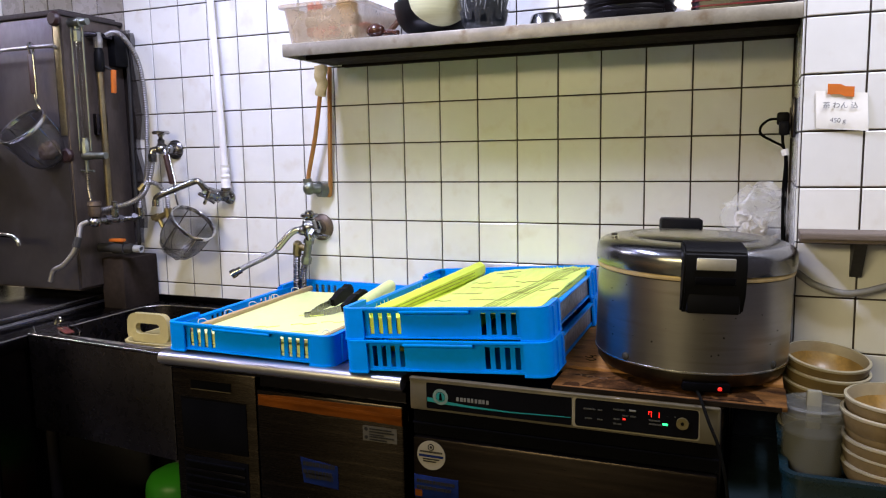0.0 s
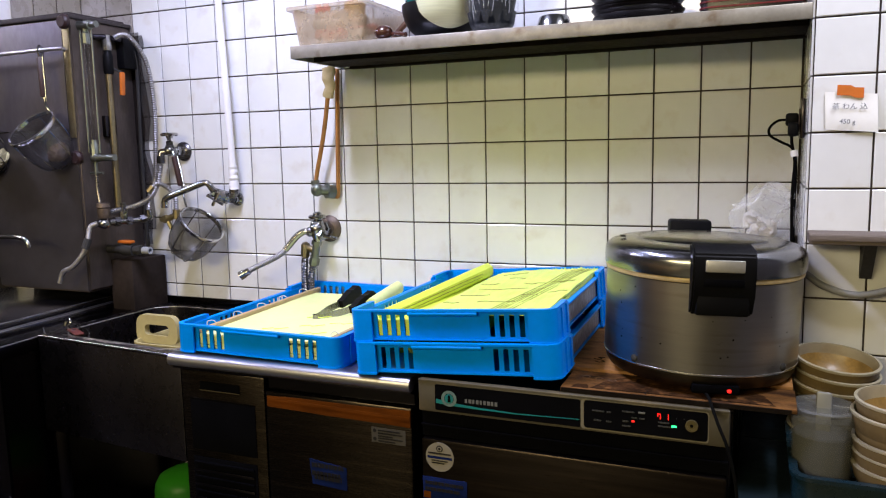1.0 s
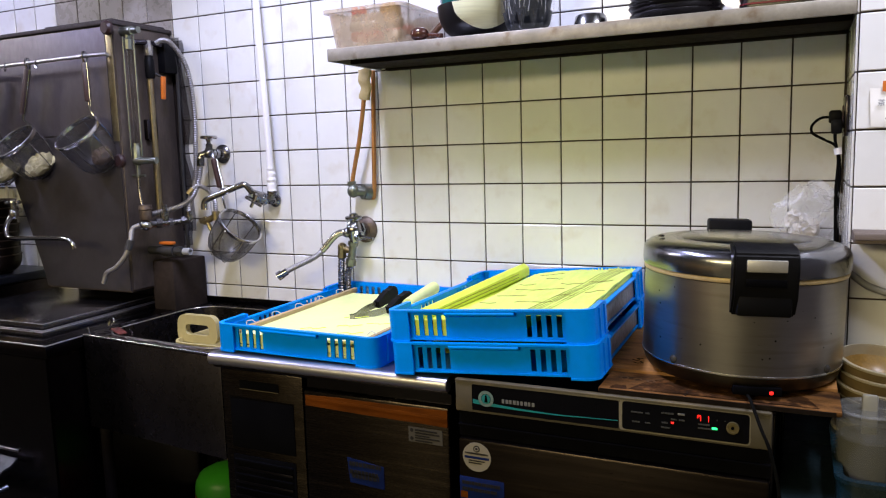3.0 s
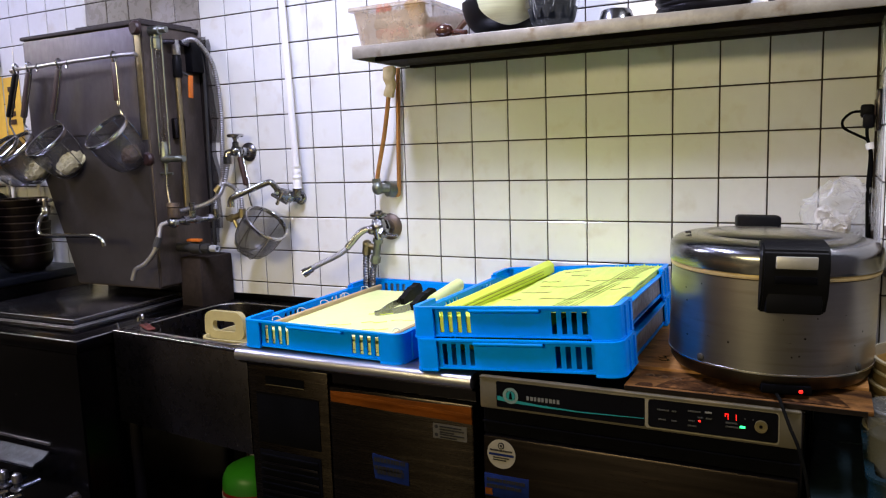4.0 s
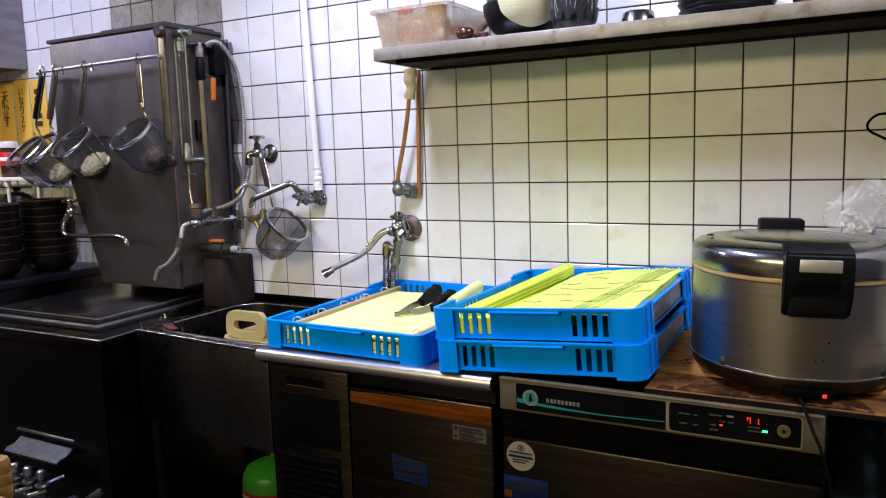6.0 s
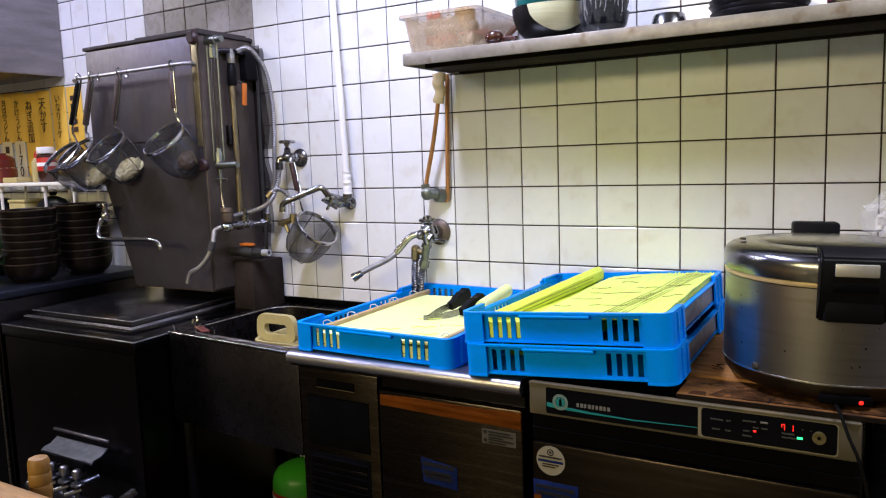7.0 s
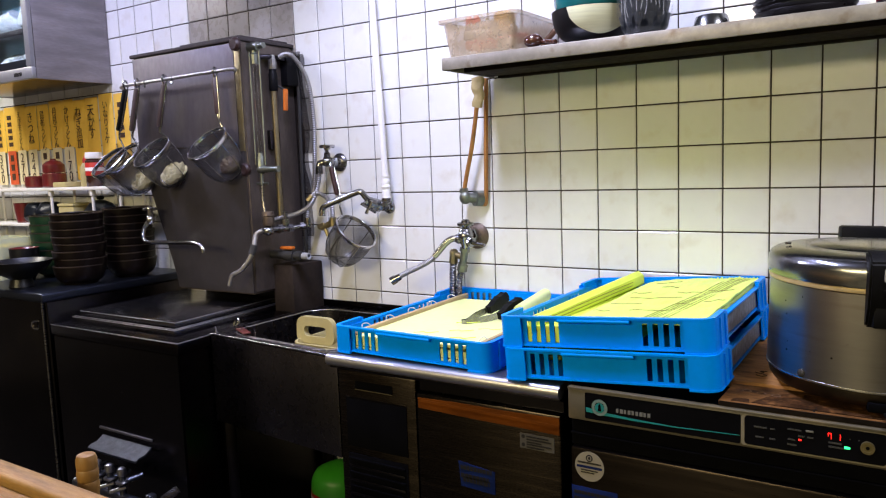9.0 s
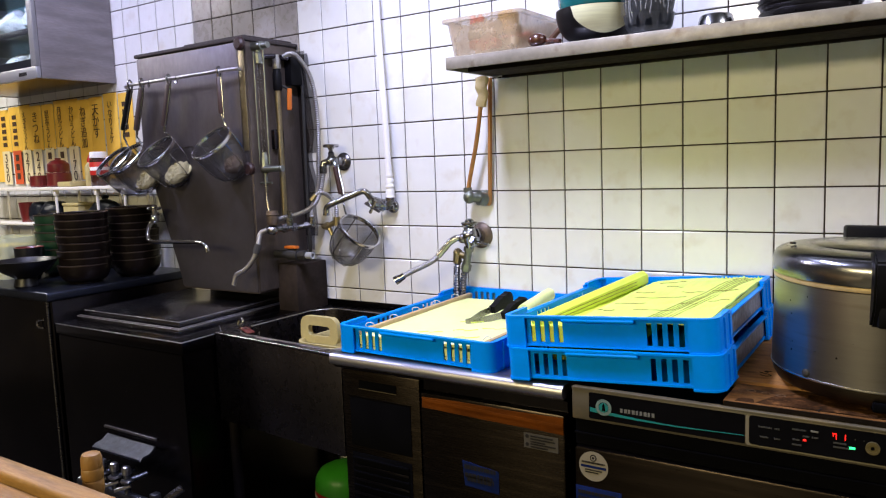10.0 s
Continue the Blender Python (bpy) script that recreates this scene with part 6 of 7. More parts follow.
for k, (x, y) in enumerate(((-.055, -.20), (-.035, -.195))):
    rd = thing("red_bottle", (x, y, SZ + .05), "small red-capped bottle standing in the container", "bottle", "red bottles")
    part("bottle", lathe(B(), [(0, 0), (.010, 0), (.010, .052), (.006, .06), (.0, .062)], seg=16), M_RED, rd)
M_HONEY = mat("golden_jar", (0.42, 0.20, 0.03), 0.3, var=0.2, scale=30)
hb = thing("small_jar", (.028, -.16, SZ + .06), "small golden jar on top of the container", "jar")
part("jar", lathe(B(), [(0, 0), (.026, 0), (.028, .004), (.028, .05), (.02, .056), (0, .058)], seg=24), M_HONEY, hb)
hb.location.z = SZ + .062
stk = thing("wooden_stick", (.12, -.05, SZ), "brown wooden stick leaning on the wall above the shelf", "stick", world_coords=True)
M_STICKB = mat("brown_stick_wood", (0.22, 0.10, 0.05), 0.55, var=0.25, scale=20)
part("stick", rod(B(), (.085, -.10, SZ + .008), (.215, -.02, SZ + .17), .0075, 12), M_STICKB, stk)
sp = thing("wooden_spoon", (.13, -.24, SZ), "dark lacquered wooden spoon lying on the shelf", "spoon", world_coords=True)
M_LACQ = mat("dark_lacquer", (0.055, 0.018, 0.010), 0.25, var=0.3, scale=30, coat=0.5)
part("bowl", blob((.157, -.252, SZ + .0175), (.024, .020, .017), .001, 30, 1, 3), M_LACQ, sp)
part("handle", rod(B(), (.173, -.247, SZ + .014), (.222, -.262, SZ + .007), .006, 10), M_LACQ, sp)

M_BLACKBOWL = mat("black_glaze", (0.006, 0.006, 0.007), 0.35, var=0.3, scale=20, spec=0.3)
M_PALEGLAZE = mat("pale_green_glaze", (0.62, 0.62, 0.40), 0.35, var=0.10, scale=10, stretch=(1, 1, 20), bump=0.1)
M_TEALBOWL = mat("teal_glaze", (0.010, 0.13, 0.13), 0.25, var=0.2, scale=20, coat=0.4)


def bowl_profile(R, H, foot, th=.004):
    out = [(foot, 0.0), (foot + .002, H * .08)]
    for i in range(1, 9):
        s = i / 8
        out.append((foot + (R - foot) * math.sin(s * math.pi / 2) ** .85, H * (.08 + .92 * s ** 1.6)))
    ins = [(r - th, z + th * .2) for r, z in reversed(out[2:])] + [(0, H * .14)]
    return [(0, 0)] + out + ins


bx, by = .277, -.165
bb = thing("glazed_bowl", (bx, by, SZ), "black bowl with a pale green glaze patch, on the shelf", "bowl")
prof = bowl_profile(.100, .084, .045)
part("bowl", lathe(B(), prof, seg=44), M_BLACKBOWL, bb)
outer = [p for p in prof[1:11]]
def bowl_r(z):
    for (r0, z0), (r1, z1) in zip(outer, outer[1:]):
        if z0 <= z <= z1:
            return r0 + (r1 - r0) * (z - z0) / max(1e-6, z1 - z0)
    return outer[-1][0]
az = math.atan2(-1.974 - by, 1.029 - bx) + .22
def patch(u, v):
    a = (u - .5) * 1.75
    low = .083 - .064 * math.sqrt(max(0.0, 1 - (2 * u - 1) ** 2))
    z = low + (.083 - low) * v
    r = bowl_r(z) + .0012
    return (r * math.cos(az + a), r * math.sin(az + a), z)
part("glaze_patch", sheet(28, 12, patch, .0004), M_PALEGLAZE, bb, "pale green glazed patch")
for k in range(2):
    tb = thing("teal_bowl", (bx, by, SZ + .040 + .022 * k), "teal glazed bowl nested in the stack on the shelf", "bowl", "teal bowls")
    part("bowl", lathe(B(), bowl_profile(.094, .075, .040), seg=40), M_TEALBOWL, tb)
wr = thing("wrapped_bowls", (.421, -.205, SZ), "stack of dark bowls wrapped in clear plastic film", "bowls")
M_DARKBLUE = mat("dark_blue_bowl", (0.005, 0.007, 0.011), 0.35, var=0.3, scale=14, spec=0.15)
M_STREAK = mat("film_crease", (0.85, 0.87, 0.88), 0.2, var=0.05, alpha=0.16)
M_FILM = mat("plastic_film", (0.75, 0.78, 0.80), 0.12, var=0.05, alpha=0.05)
for k in range(5):
    part("bowl", lathe(B(), [(0, .028 * k), (.036, .028 * k), (.052, .028 * k + .02), (.058, .028 * k + .048), (.055, .028 * k + .048), (.042, .028 * k + .022), (0, .028 * k + .02)], seg=32), M_DARKBLUE, wr)
flm = lathe(B(), [(0, .001), (.045, .001), (.061, .05), (.063, .10), (.062, .15), (.03, .185), (0, .19)], seg=48)
for v in flm.verts:
    a = math.atan2(v.co.y, v.co.x)
    s = 1 + .03 * math.sin(13 * a + v.co.z * 40) * (v.co.z > .01) + .02 * math.sin(23 * a - v.co.z * 25) * (v.co.z > .01)
    v.co.x *= s
    v.co.y *= s
part("film", flm, M_FILM, wr, "crinkled clear film", angle=20)
# Thin white streaks paint the highlights on the wrapping film.
cr_rng = random.Random(12)
for k in range(11):
    a_ = -2.2 + .17 * k + cr_rng.uniform(-.06, .06)
    z_ = cr_rng.uniform(.02, .07)
    pts_ = [((.062 + .003 * (j % 2)) * math.cos(a_ + .05 * math.sin(j * 1.7 + k)), (.062 + .003 * (j % 2)) * math.sin(a_ + .05 * math.sin(j * 1.7 + k)), z_ + .024 * j) for j in range(5)]
    part("film_crease", tube(B(), pts_, [.0012, .0004], seg=5), M_STREAK, wr, "white streak painting a glint on the film")
dl = thing("small_steel_lid", (.570, -.20, SZ), "small steel dish upside down on the shelf", "dish")
part("dish", lathe(B(), [(.047, 0), (.049, .002), (.044, .005), (.040, .006), (.034, .027), (.031, .0295), (0, .030)], seg=36), M_OLDCHROME, dl)
M_BLACKDISH = mat("black_lacquer_dish", (0.012, 0.010, 0.012), 0.3, var=0.3, scale=16)
for k in range(7):
    ds = thing("black_dish", (.752 + .004 * math.sin(k * 2), -.165 + .004 * math.cos(k * 3), SZ + .0085 * k), "black lacquer dish in a stack on the shelf", "dish", "black dishes")
    part("dish", lathe(B(), [(0, 0), (.072, 0), (.080, .004), (.098, .015), (.100, .018), (.096, .018), (.076, .007), (0, .005)], seg=44), M_BLACKDISH, ds)
M_REDTRAY = mat("dark_red_lacquer", (0.14, 0.010, 0.014), 0.45, var=0.3, scale=16, spec=0.3)
for k in range(5):
    ty = thing("lacquer_tray", (.990, -.155, SZ + .0115 * k), "dark lacquer tray with red rim in a stack on the shelf", "tray", "lacquer trays")
    part("tray", prism(B(), rounded(.196, .20, .02, 5, -.098, -.10), 0, .009, axis="z"), M_BLACKDISH, ty)
    part("tray_rim", ring_wall(B(), .200, .204, .022, .005, .008, .0112, -.100, -.102), M_REDTRAY, ty, "red lacquer rim")

# ---------------------------------------------------------------- pan hanging high on the wall above the boiler
M_PAN = mat("tanned_pan_bottom", (0.34, 0.24, 0.12), 0.45, 0.6, var=0.25, scale=10, spots=0.5, spot_color=(0.10, 0.06, 0.03), spot_scale=9)
pn = thing("hanging_pan", (-1.02, -.14, 1.878), "tanned metal pan hung high above the boiler", "pan")
part("pan", lathe(B(), [(0, 0), (.06, .002), (.085, .012), (.098, .035), (.102, .09), (.106, .092), (.100, .095), (.094, .04), (.06, .01), (0, .008)], seg=40), M_PAN, pn)
part("bail", tube(B(), [(-.103, 0, .088), (-.09, 0, .17), (-.05, 0, .235), (0, 0, .255), (.05, 0, .235), (.09, 0, .17), (.103, 0, .088)], .004, seg=8), M_STEEL, pn)
part("hook", tube(B(), [(0, .0, .255), (.0, .01, .268), (0, .05, .27), (0, .133, .27)], .005, seg=8), M_STEEL, pn)

# ---------------------------------------------------------------- behind and beside the rice cooker
M_BAG = mat("thin_plastic_bag", (0.86, 0.86, 0.86), 0.16, var=0.05, alpha=0.19, bump=1.0, bscale=90)
M_GARLIC = mat("white_contents", (0.62, 0.59, 0.55), 0.4, var=0.25, scale=40, bump=0.6, bscale=120)
bag = thing("plastic_bag", (1.03, -.11, 1.06), "crumpled clear plastic bag of white things behind the cooker", "bag", world_coords=True)
b1 = blob((1.036, -.115, 1.130), (.068, .055, .066), .0, 1, 1, 5)
for v in b1.verts:
    d = v.co - Vector((1.03, -.115, 1.125))
    v.co += noise.noise_vector(v.co * 30) * .020 + noise.noise_vector(v.co * 85) * .011
    if d.z > .02:
        v.co.x += .18 * (d.z - .02)
part("bag", b1, M_BAG, bag, angle=15)
for k, (x, y, z, r) in enumerate(((1.008, -.12, 1.122, .024), (1.030, -.13, 1.106, .026), (1.020, -.10, 1.090, .026))):
    part("contents", crumple(blob((x, y, z), (r, r * .9, r * .8), .014, 38, k, 4), .006, 110, k), M_GARLIC, bag, "white lump in the bag")
shelf_stub = thing("bag_stand", (1.03, -.09, .838), "steel tin under the bag behind the cooker", "tin")
part("tin", lathe(B(), [(0, 0), (.055, 0), (.057, .003), (.057, .228), (.054, .230), (0, .230)], seg=32), M_STEEL_DULL, shelf_stub)

out = thing("wall_socket", (1.10, -.10, 1.34), "dark wall socket with black plug on the pillar's flank", "socket", world_coords=True)
part("plate", boxed(1.094, 1.1025, -.155, -.075, 1.30, 1.385, bevel=.003), M_STEEL_DARK, out)
part("socket_face", boxed(1.0915, 1.0938, -.125, -.095, 1.315, 1.365, bevel=.001), M_GRIP, out, "brown socket face")
part("plug", boxed(1.066, 1.0913, -.118, -.092, 1.328, 1.356, bevel=.005), M_BLACK, out, "black plug")
part("plug", boxed(1.070, 1.0913, -.150, -.125, 1.305, 1.335, bevel=.005), M_BLACK, out, "black plug")
cab = thing("power_cable", (1.08, -.1, 1.0), "black power cable looping from the socket down behind the cooker", "cable", "power cables", world_coords=True)
part("cable", tube(B(), [(1.070, -.105, 1.342), (1.050, -.105, 1.340), (1.034, -.105, 1.325), (1.036, -.105, 1.308), (1.060, -.11, 1.293), (1.082, -.115, 1.278), (1.090, -.12, 1.24), (1.089, -.13, 1.15), (1.090, -.14, 1.07), (1.092, -.15, .95), (1.07, -.16, .845)], .0028, seg=8), M_CABLE, cab)
cab = thing("power_cable", (1.09, -.14, 1.0), "black power cable hanging along the pillar", "cable", "power cables", world_coords=True)
part("cable", tube(B(), [(1.078, -.138, 1.318), (1.079, -.140, 1.29), (1.086, -.142, 1.25), (1.083, -.150, 1.18), (1.085, -.16, 1.08), (1.086, -.17, .95), (1.066, -.19, .845)], .0034, seg=8), M_CABLE, cab)
part("white_tie", rod(B(), (1.083, -.1405, 1.275), (1.086, -.142, 1.262), .0075, 10), M_WHITE_PIPE, cab)
cab = thing("power_cable", (.98, -.63, .7), "black power cable hanging from the cooker over the dishwasher front", "cable", "power cables", world_coords=True)
part("cable", tube(B(), [(.935, -.552, .848), (.945, -.585, .850), (.953, -.612, .842), (.966, -.632, .815), (.980, -.642, .785), (.992, -.645, .74), (1.000, -.64, .68), (1.008, -.63, .55), (1.004, -.64, .30), (1.004, -.64, .01)], .0030, seg=8), M_CABLE, cab)

M_GREYHOSE = mat("grey_rubber_hose", (0.24, 0.24, 0.235), 0.5, var=0.2, scale=20, spots=0.3)
hs = thing("rubber_hose", (1.3, -.31, .98), "dirty grey rubber hose slung across the pillar", "hose", world_coords=True)
part("hose", tube(B(), [(1.06, -.235, 1.085), (1.092, -.292, 1.046), (1.115, -.305, 1.027), (1.145, -.312, 1.008), (1.200, -.316, .996), (1.267, -.315, 1.014), (1.35, -.31, 1.05), (1.50, -.30, 1.09)], .0070, seg=12), M_GREYHOSE, hs)

M_LEDGE = mat("weathered_ledge_wood", (0.13, 0.10, 0.08), 0.7, var=0.35, scale=8, bump=0.4, bscale=50, stretch=(1, 8, 8), spots=0.4)
ld = thing("wall_ledge", (1.35, -.33, 1.09), "weathered dark wooden ledge on a bracket on the pillar", "shelf", world_coords=True)
part("plank", boxed(1.108, 1.75, -.365, -.285, 1.098, 1.118, bevel=.003), M_LEDGE, ld)
part("plank_nosing", boxed(1.109, 1.75, -.369, -.3655, 1.1055, 1.1165, bevel=.001), M_LEDGE, ld)
part("bracket", prism(B(), [(-.355, 1.0975), (-.285, 1.0975), (-.285, 1.03), (-.292, 1.025), (-.30, 1.03)], 1.203, 1.224, axis="x"), M_RUBBER, ld, "black iron bracket")

# handwritten note
note = thing("paper_note", (1.18, -.285, 1.30), "handwritten white paper note stuck on the pillar with orange tape", "note", world_coords=True)
nb = sheet(10, 10, lambda u, v: (1.133 + .090 * u - .004 * v, -.2865 - .0028 * math.sin(math.pi * v) * (1 - v) - .004 * (1 - v) * u, 1.312 + .004 * (1 - u) + .072 * v - .0035 * u), .0004)
part("paper", nb, M_PAPER, note)
tpm = sheet(6, 3, lambda u, v: (1.150 + .046 * u, -.2905 - .0004 * wob(u, v, 5), 1.381 + .019 * v - .003 * u - (.004 if u > .55 else 0)), .0004)
part("tape", tpm, M_ORANGE, note, "orange masking tape")


def writing(name, text, size, m, material, parent, label="", line=1.0, thick=.0003):
    c = bpy.data.curves.new(name, "FONT")
    c.body, c.size, c.align_x, c.align_y, c.space_line, c.extrude = text, size, "CENTER", "TOP", line, thick
    tmp = bpy.data.objects.new(name, c)
    scene.collection.objects.link(tmp)
    me = bpy.data.meshes.new_from_object(tmp.evaluated_get(bpy.context.evaluated_depsgraph_get()))
    bpy.data.objects.remove(tmp)
    me.transform(m)
    off = WORLD.get(parent.name)
    if off is not None:
        me.transform(Matrix.Translation(-off))
    me.materials.clear()
    me.materials.append(material)
    ob = new(name, me)
    ob.parent = parent
    return tagged(ob, label)


M_PEN = mat("grey_pen", (0.10, 0.10, 0.11), 0.7, var=0.3, scale=60)
writing("handwriting", "茶 わん 込", .0135, pose(1.173, -.2925, 1.3645, 90, 0, 0) @ pose(0, 0, 0, 0, 0, -2), M_PEN, note, thick=.0002)
writing("handwriting", "450 g", .0125, pose(1.170, -.2945, 1.3355, 90, 0, 0) @ pose(0, 0, 0, 0, 0, -4), M_PEN, note, thick=.0002)

# ---------------------------------------------------------------- side table with tray, bowls and tub
M_TEALTRAY = mat("teal_plastic_tray", (0.004, 0.016, 0.024), 0.28, var=0.2, scale=10, spots=0.3, spot_color=(0.03, 0.06, 0.08))
M_TABLE = mat("dark_table_side", (0.004, 0.010, 0.013), 0.6, var=0.3, scale=8, spec=0.15)
st = thing("side_table", (1.4, -.45, 0), "dark low side table beside the dishwasher", "table", world_coords=True)
part("top", boxed(.996, 2.0, -.625, -.30, .655, .68, bevel=.004), M_TABLE, st)
# Cover and side panel added to keep the gap by the dishwasher dark.
part("rear_top", boxed(.996, 1.104, -.2995, -.012, .655, .68), M_TABLE, st)
part("side_panel", boxed(.996, 1.012, -.605, -.012, .02, .6545), M_TABLE, st)
part("apron", boxed(.998, 2.0, -.62, -.606, .50, .654), M_TABLE, st)
for x in (1.014, 1.95):
    for y in (-.60, -.34):
        part("leg", boxed(x, x + .03, y, y + .03, 0, .654), M_TABLE, st)
tr = thing("plastic_tray", (1.4, -.47, .68), "blue-green plastic tray holding bowls", "tray", world_coords=True)
bm = ring_wall(B(), .60, .30, .03, .006, .682, .735, 1.085, -.625)
prism(bm, rounded(.59, .29, .026, 5, 1.09, -.62), .6815, .687, axis="z")
part("tray", bm, M_TEALTRAY, tr)
part("tray_rim", ring_wall(B(), .612, .312, .034, .014, .7352, .742, 1.079, -.631), M_TEALTRAY, tr)
M_BOWLRIM = mat("cream_rim_glaze", (0.34, 0.305, 0.215), 0.35, var=0.15, scale=30, spots=0.4, spot_color=(0.30, 0.17, 0.07), spot_scale=30)
M_BOWLIN = mat("stained_cream_glaze", (0.31, 0.265, 0.18), 0.35, var=0.2, scale=10, spots=0.9, spot_color=(0.20, 0.105, 0.022), spot_scale=7, spot_from=0.50, spec=0.4)
M_AMBER = mat("amber_glaze_stain", (0.25, 0.150, 0.040), 0.35, var=0.4, scale=25, spots=0.6, spot_color=(0.32, 0.26, 0.16), spot_scale=20, spec=0.4)
M_BOWL = mat("brown_cream_bowl", (0.15, 0.104, 0.046), 0.42, var=0.3, scale=14, bump=0.2, spots=0.75, spot_color=(0.085, 0.042, 0.014), spot_scale=12, spec=0.35)


def bowl_stack(x, y, z, n, R, H, step, label, group, material, wobble=.003, foot=.4, seed=0, lean=0.0):
    r = random.Random(seed)
    first = None
    for k in range(n):
        p = pose(x + r.uniform(-wobble, wobble), y + r.uniform(-wobble, wobble), z + step * k, r.uniform(-1.2, 1.2) + lean * k, r.uniform(-1.2, 1.2) + lean * k * .6, r.uniform(0, 25))
        if first is None:
            first = thing("bowl", (0, 0, 0), label, "bowl", group)
            part("bowl", lathe(B(), bowl_profile(R, H, R * foot, .0035), seg=40), material, first)
            part("inner_glaze", lathe(B(), [(R - .0046, H - .001), (R - .0075, H - .012)] + [(r_ - .0046, z_ + .0018) for r_, z_ in reversed(bowl_profile(R, H, R * foot, .0035)[3:9])] + [(0, H * .14 + .004)], seg=40), M_BOWLIN, first, "cream glazed inside with brown stain")
            part("tea_stain", lathe(B(), [(r_ - .0052, z_ + .0026) for r_, z_ in reversed(bowl_profile(R, H, R * foot, .0035)[4:9])] + [(0, H * .14 + .0048)], seg=40), M_AMBER, first, "amber stain in the bottom")
            part("rim", lathe(B(), [(R - .0045, H - .004), (R - .0055, H - .014), (R - .0038, H - .003), (R - .001, H - .005), (R + .0012, H - .003), (R + .0012, H + .0008), (R - .0040, H + .0016), (R - .0048, H - .004)], seg=40), M_BOWLRIM, first, "worn cream glazed rim")
            first.matrix_world = p
        else:
            copy_thing(first, p)


bowl_stack(1.160, -.362, .688, 7, .075, .060, .0225, "cream and brown glazed bowl in a stack", "cream bowls by the cooker", M_BOWL, seed=1, lean=1.35)
bowl_stack(1.262, -.545, .688, 6, .086, .064, .0225, "cream and brown glazed bowl in a stack", "cream bowls in the tray", M_BOWL, seed=2)
M_FROST = mat("frosted_plastic", (0.19, 0.195, 0.19), 0.4, var=0.06, alpha=0.30)
M_SPOON = mat("white_spoon_plastic", (0.22, 0.22, 0.205), 0.4, var=0.05)
cup = thing("frosted_tub", (1.133, -.527, .688), "frosted clear plastic tub with lid and white spoon handle", "tub")
part("tub", lathe(B(), [(0, 0), (.046, 0), (.048, .004), (.0515, .138), (.0490, .138), (.0455, .006), (0, .006)], seg=40), M_FROST, cup)
part("lid", lathe(B(), [(.0505, .132), (.0555, .133), (.0560, .146), (.0525, .150), (.0480, .145), (0, .144)], seg=40), M_FROST, cup, "clear lid with raised edge")
M_POWDER = mat("pale_powder", (0.042, 0.042, 0.040), 0.8, var=0.1, scale=30)
part("powder", lathe(B(), [(0, .0072), (.0440, .0072), (.0472, .098), (.044, .101), (0, .103)], seg=32), M_POWDER, cup, "pale contents")
part("spoon_handle", boxed(-.0125, .0125, -.005, .005, .09, .172, bevel=.0045), M_SPOON, cup, "white spoon handle")

# ---------------------------------------------------------------- menu strips on the far wall
M_MENU = mat("yellow_menu_paper", (0.84, 0.52, 0.075), 0.6, var=0.08, scale=8, spots=0.2, spot_color=(0.52, 0.26, 0.04))
M_PRICE = mat("pale_price_card", (0.74, 0.64, 0.40), 0.6, var=0.08, scale=14)
M_MENU_INK = mat("brush_ink", (0.06, 0.03, 0.015), 0.7, var=0.2)
MENU = [("", ""), ("いなり2ケ", ""), ("天かす", ""), ("ねぎ追加", ""), ("かけうどん", "170"), ("月見うどん", "2"), ("昆布うどん", "24"), ("きつね", "240"), ("えび天うどん", "270"), ("", "3"), ("", "350"), ("", ""), ("", "")]
MENU_X = (-1.893, -2.0, -2.108, -2.205, -2.296, -2.393, -2.497, -2.602, -2.698, -2.79, -2.893, -2.99, -3.09)
for i, (words, price) in enumerate(MENU):
    w = .100
    xr = MENU_X[i] + w / 2
    dz = .006 * math.sin(i * 1.7)
    ms = thing("menu_strip", (xr - w / 2, -.006, 1.28), "yellow paper menu strip with brushed black writing" if words else "yellow paper menu strip with illegible writing", "menu strip", "menu strips", world_coords=True)
    z0 = 1.42 if price else 1.275
    part("strip", sheet(6, 12, lambda u, v: (xr - w + w * u, -.0075 - .0035 * math.sin(math.pi * u) - .001 * wob(u, v, 4, i), z0 + (1.632 + dz - z0) * v), .0006), M_MENU, ms)
    if words:
        ch = min(.052, .19 / len(words))
        writing("menu_text", "\n".join(words), ch * 1.05, pose(xr - w / 2, -.0135, 1.602 + dz, 90, 0, 0) @ Matrix.Diagonal((.95, 1, 1, 1)), M_MENU_INK, ms, line=.92)
    else:
        for k in range(5):
            part("print_bar", boxed(xr - w / 2 - .018, xr - w / 2 + .018, -.0135, -.0125, 1.575 - k * .032, 1.595 - k * .032), M_MENU_INK, ms)
    if price:
        part("price_card", boxed(xr - w + .014, xr - .012, -.0135, -.0125, 1.262, 1.425), M_PRICE if price != "3" else M_PACK, ms, "pale price card")
        if price not in ("2", "24", "3"):
            writing("price", "\n".join(price), .062, pose(xr - w / 2, -.015, 1.418, 90, 0, 0), M_MENU_INK, ms, line=.78)
        else:
            for k in range(3):
                part("print_bar", boxed(xr - w / 2 - .014, xr - w / 2 + .014, -.0155, -.0142, 1.375 - k * .045, 1.405 - k * .045), M_MENU_INK, ms)

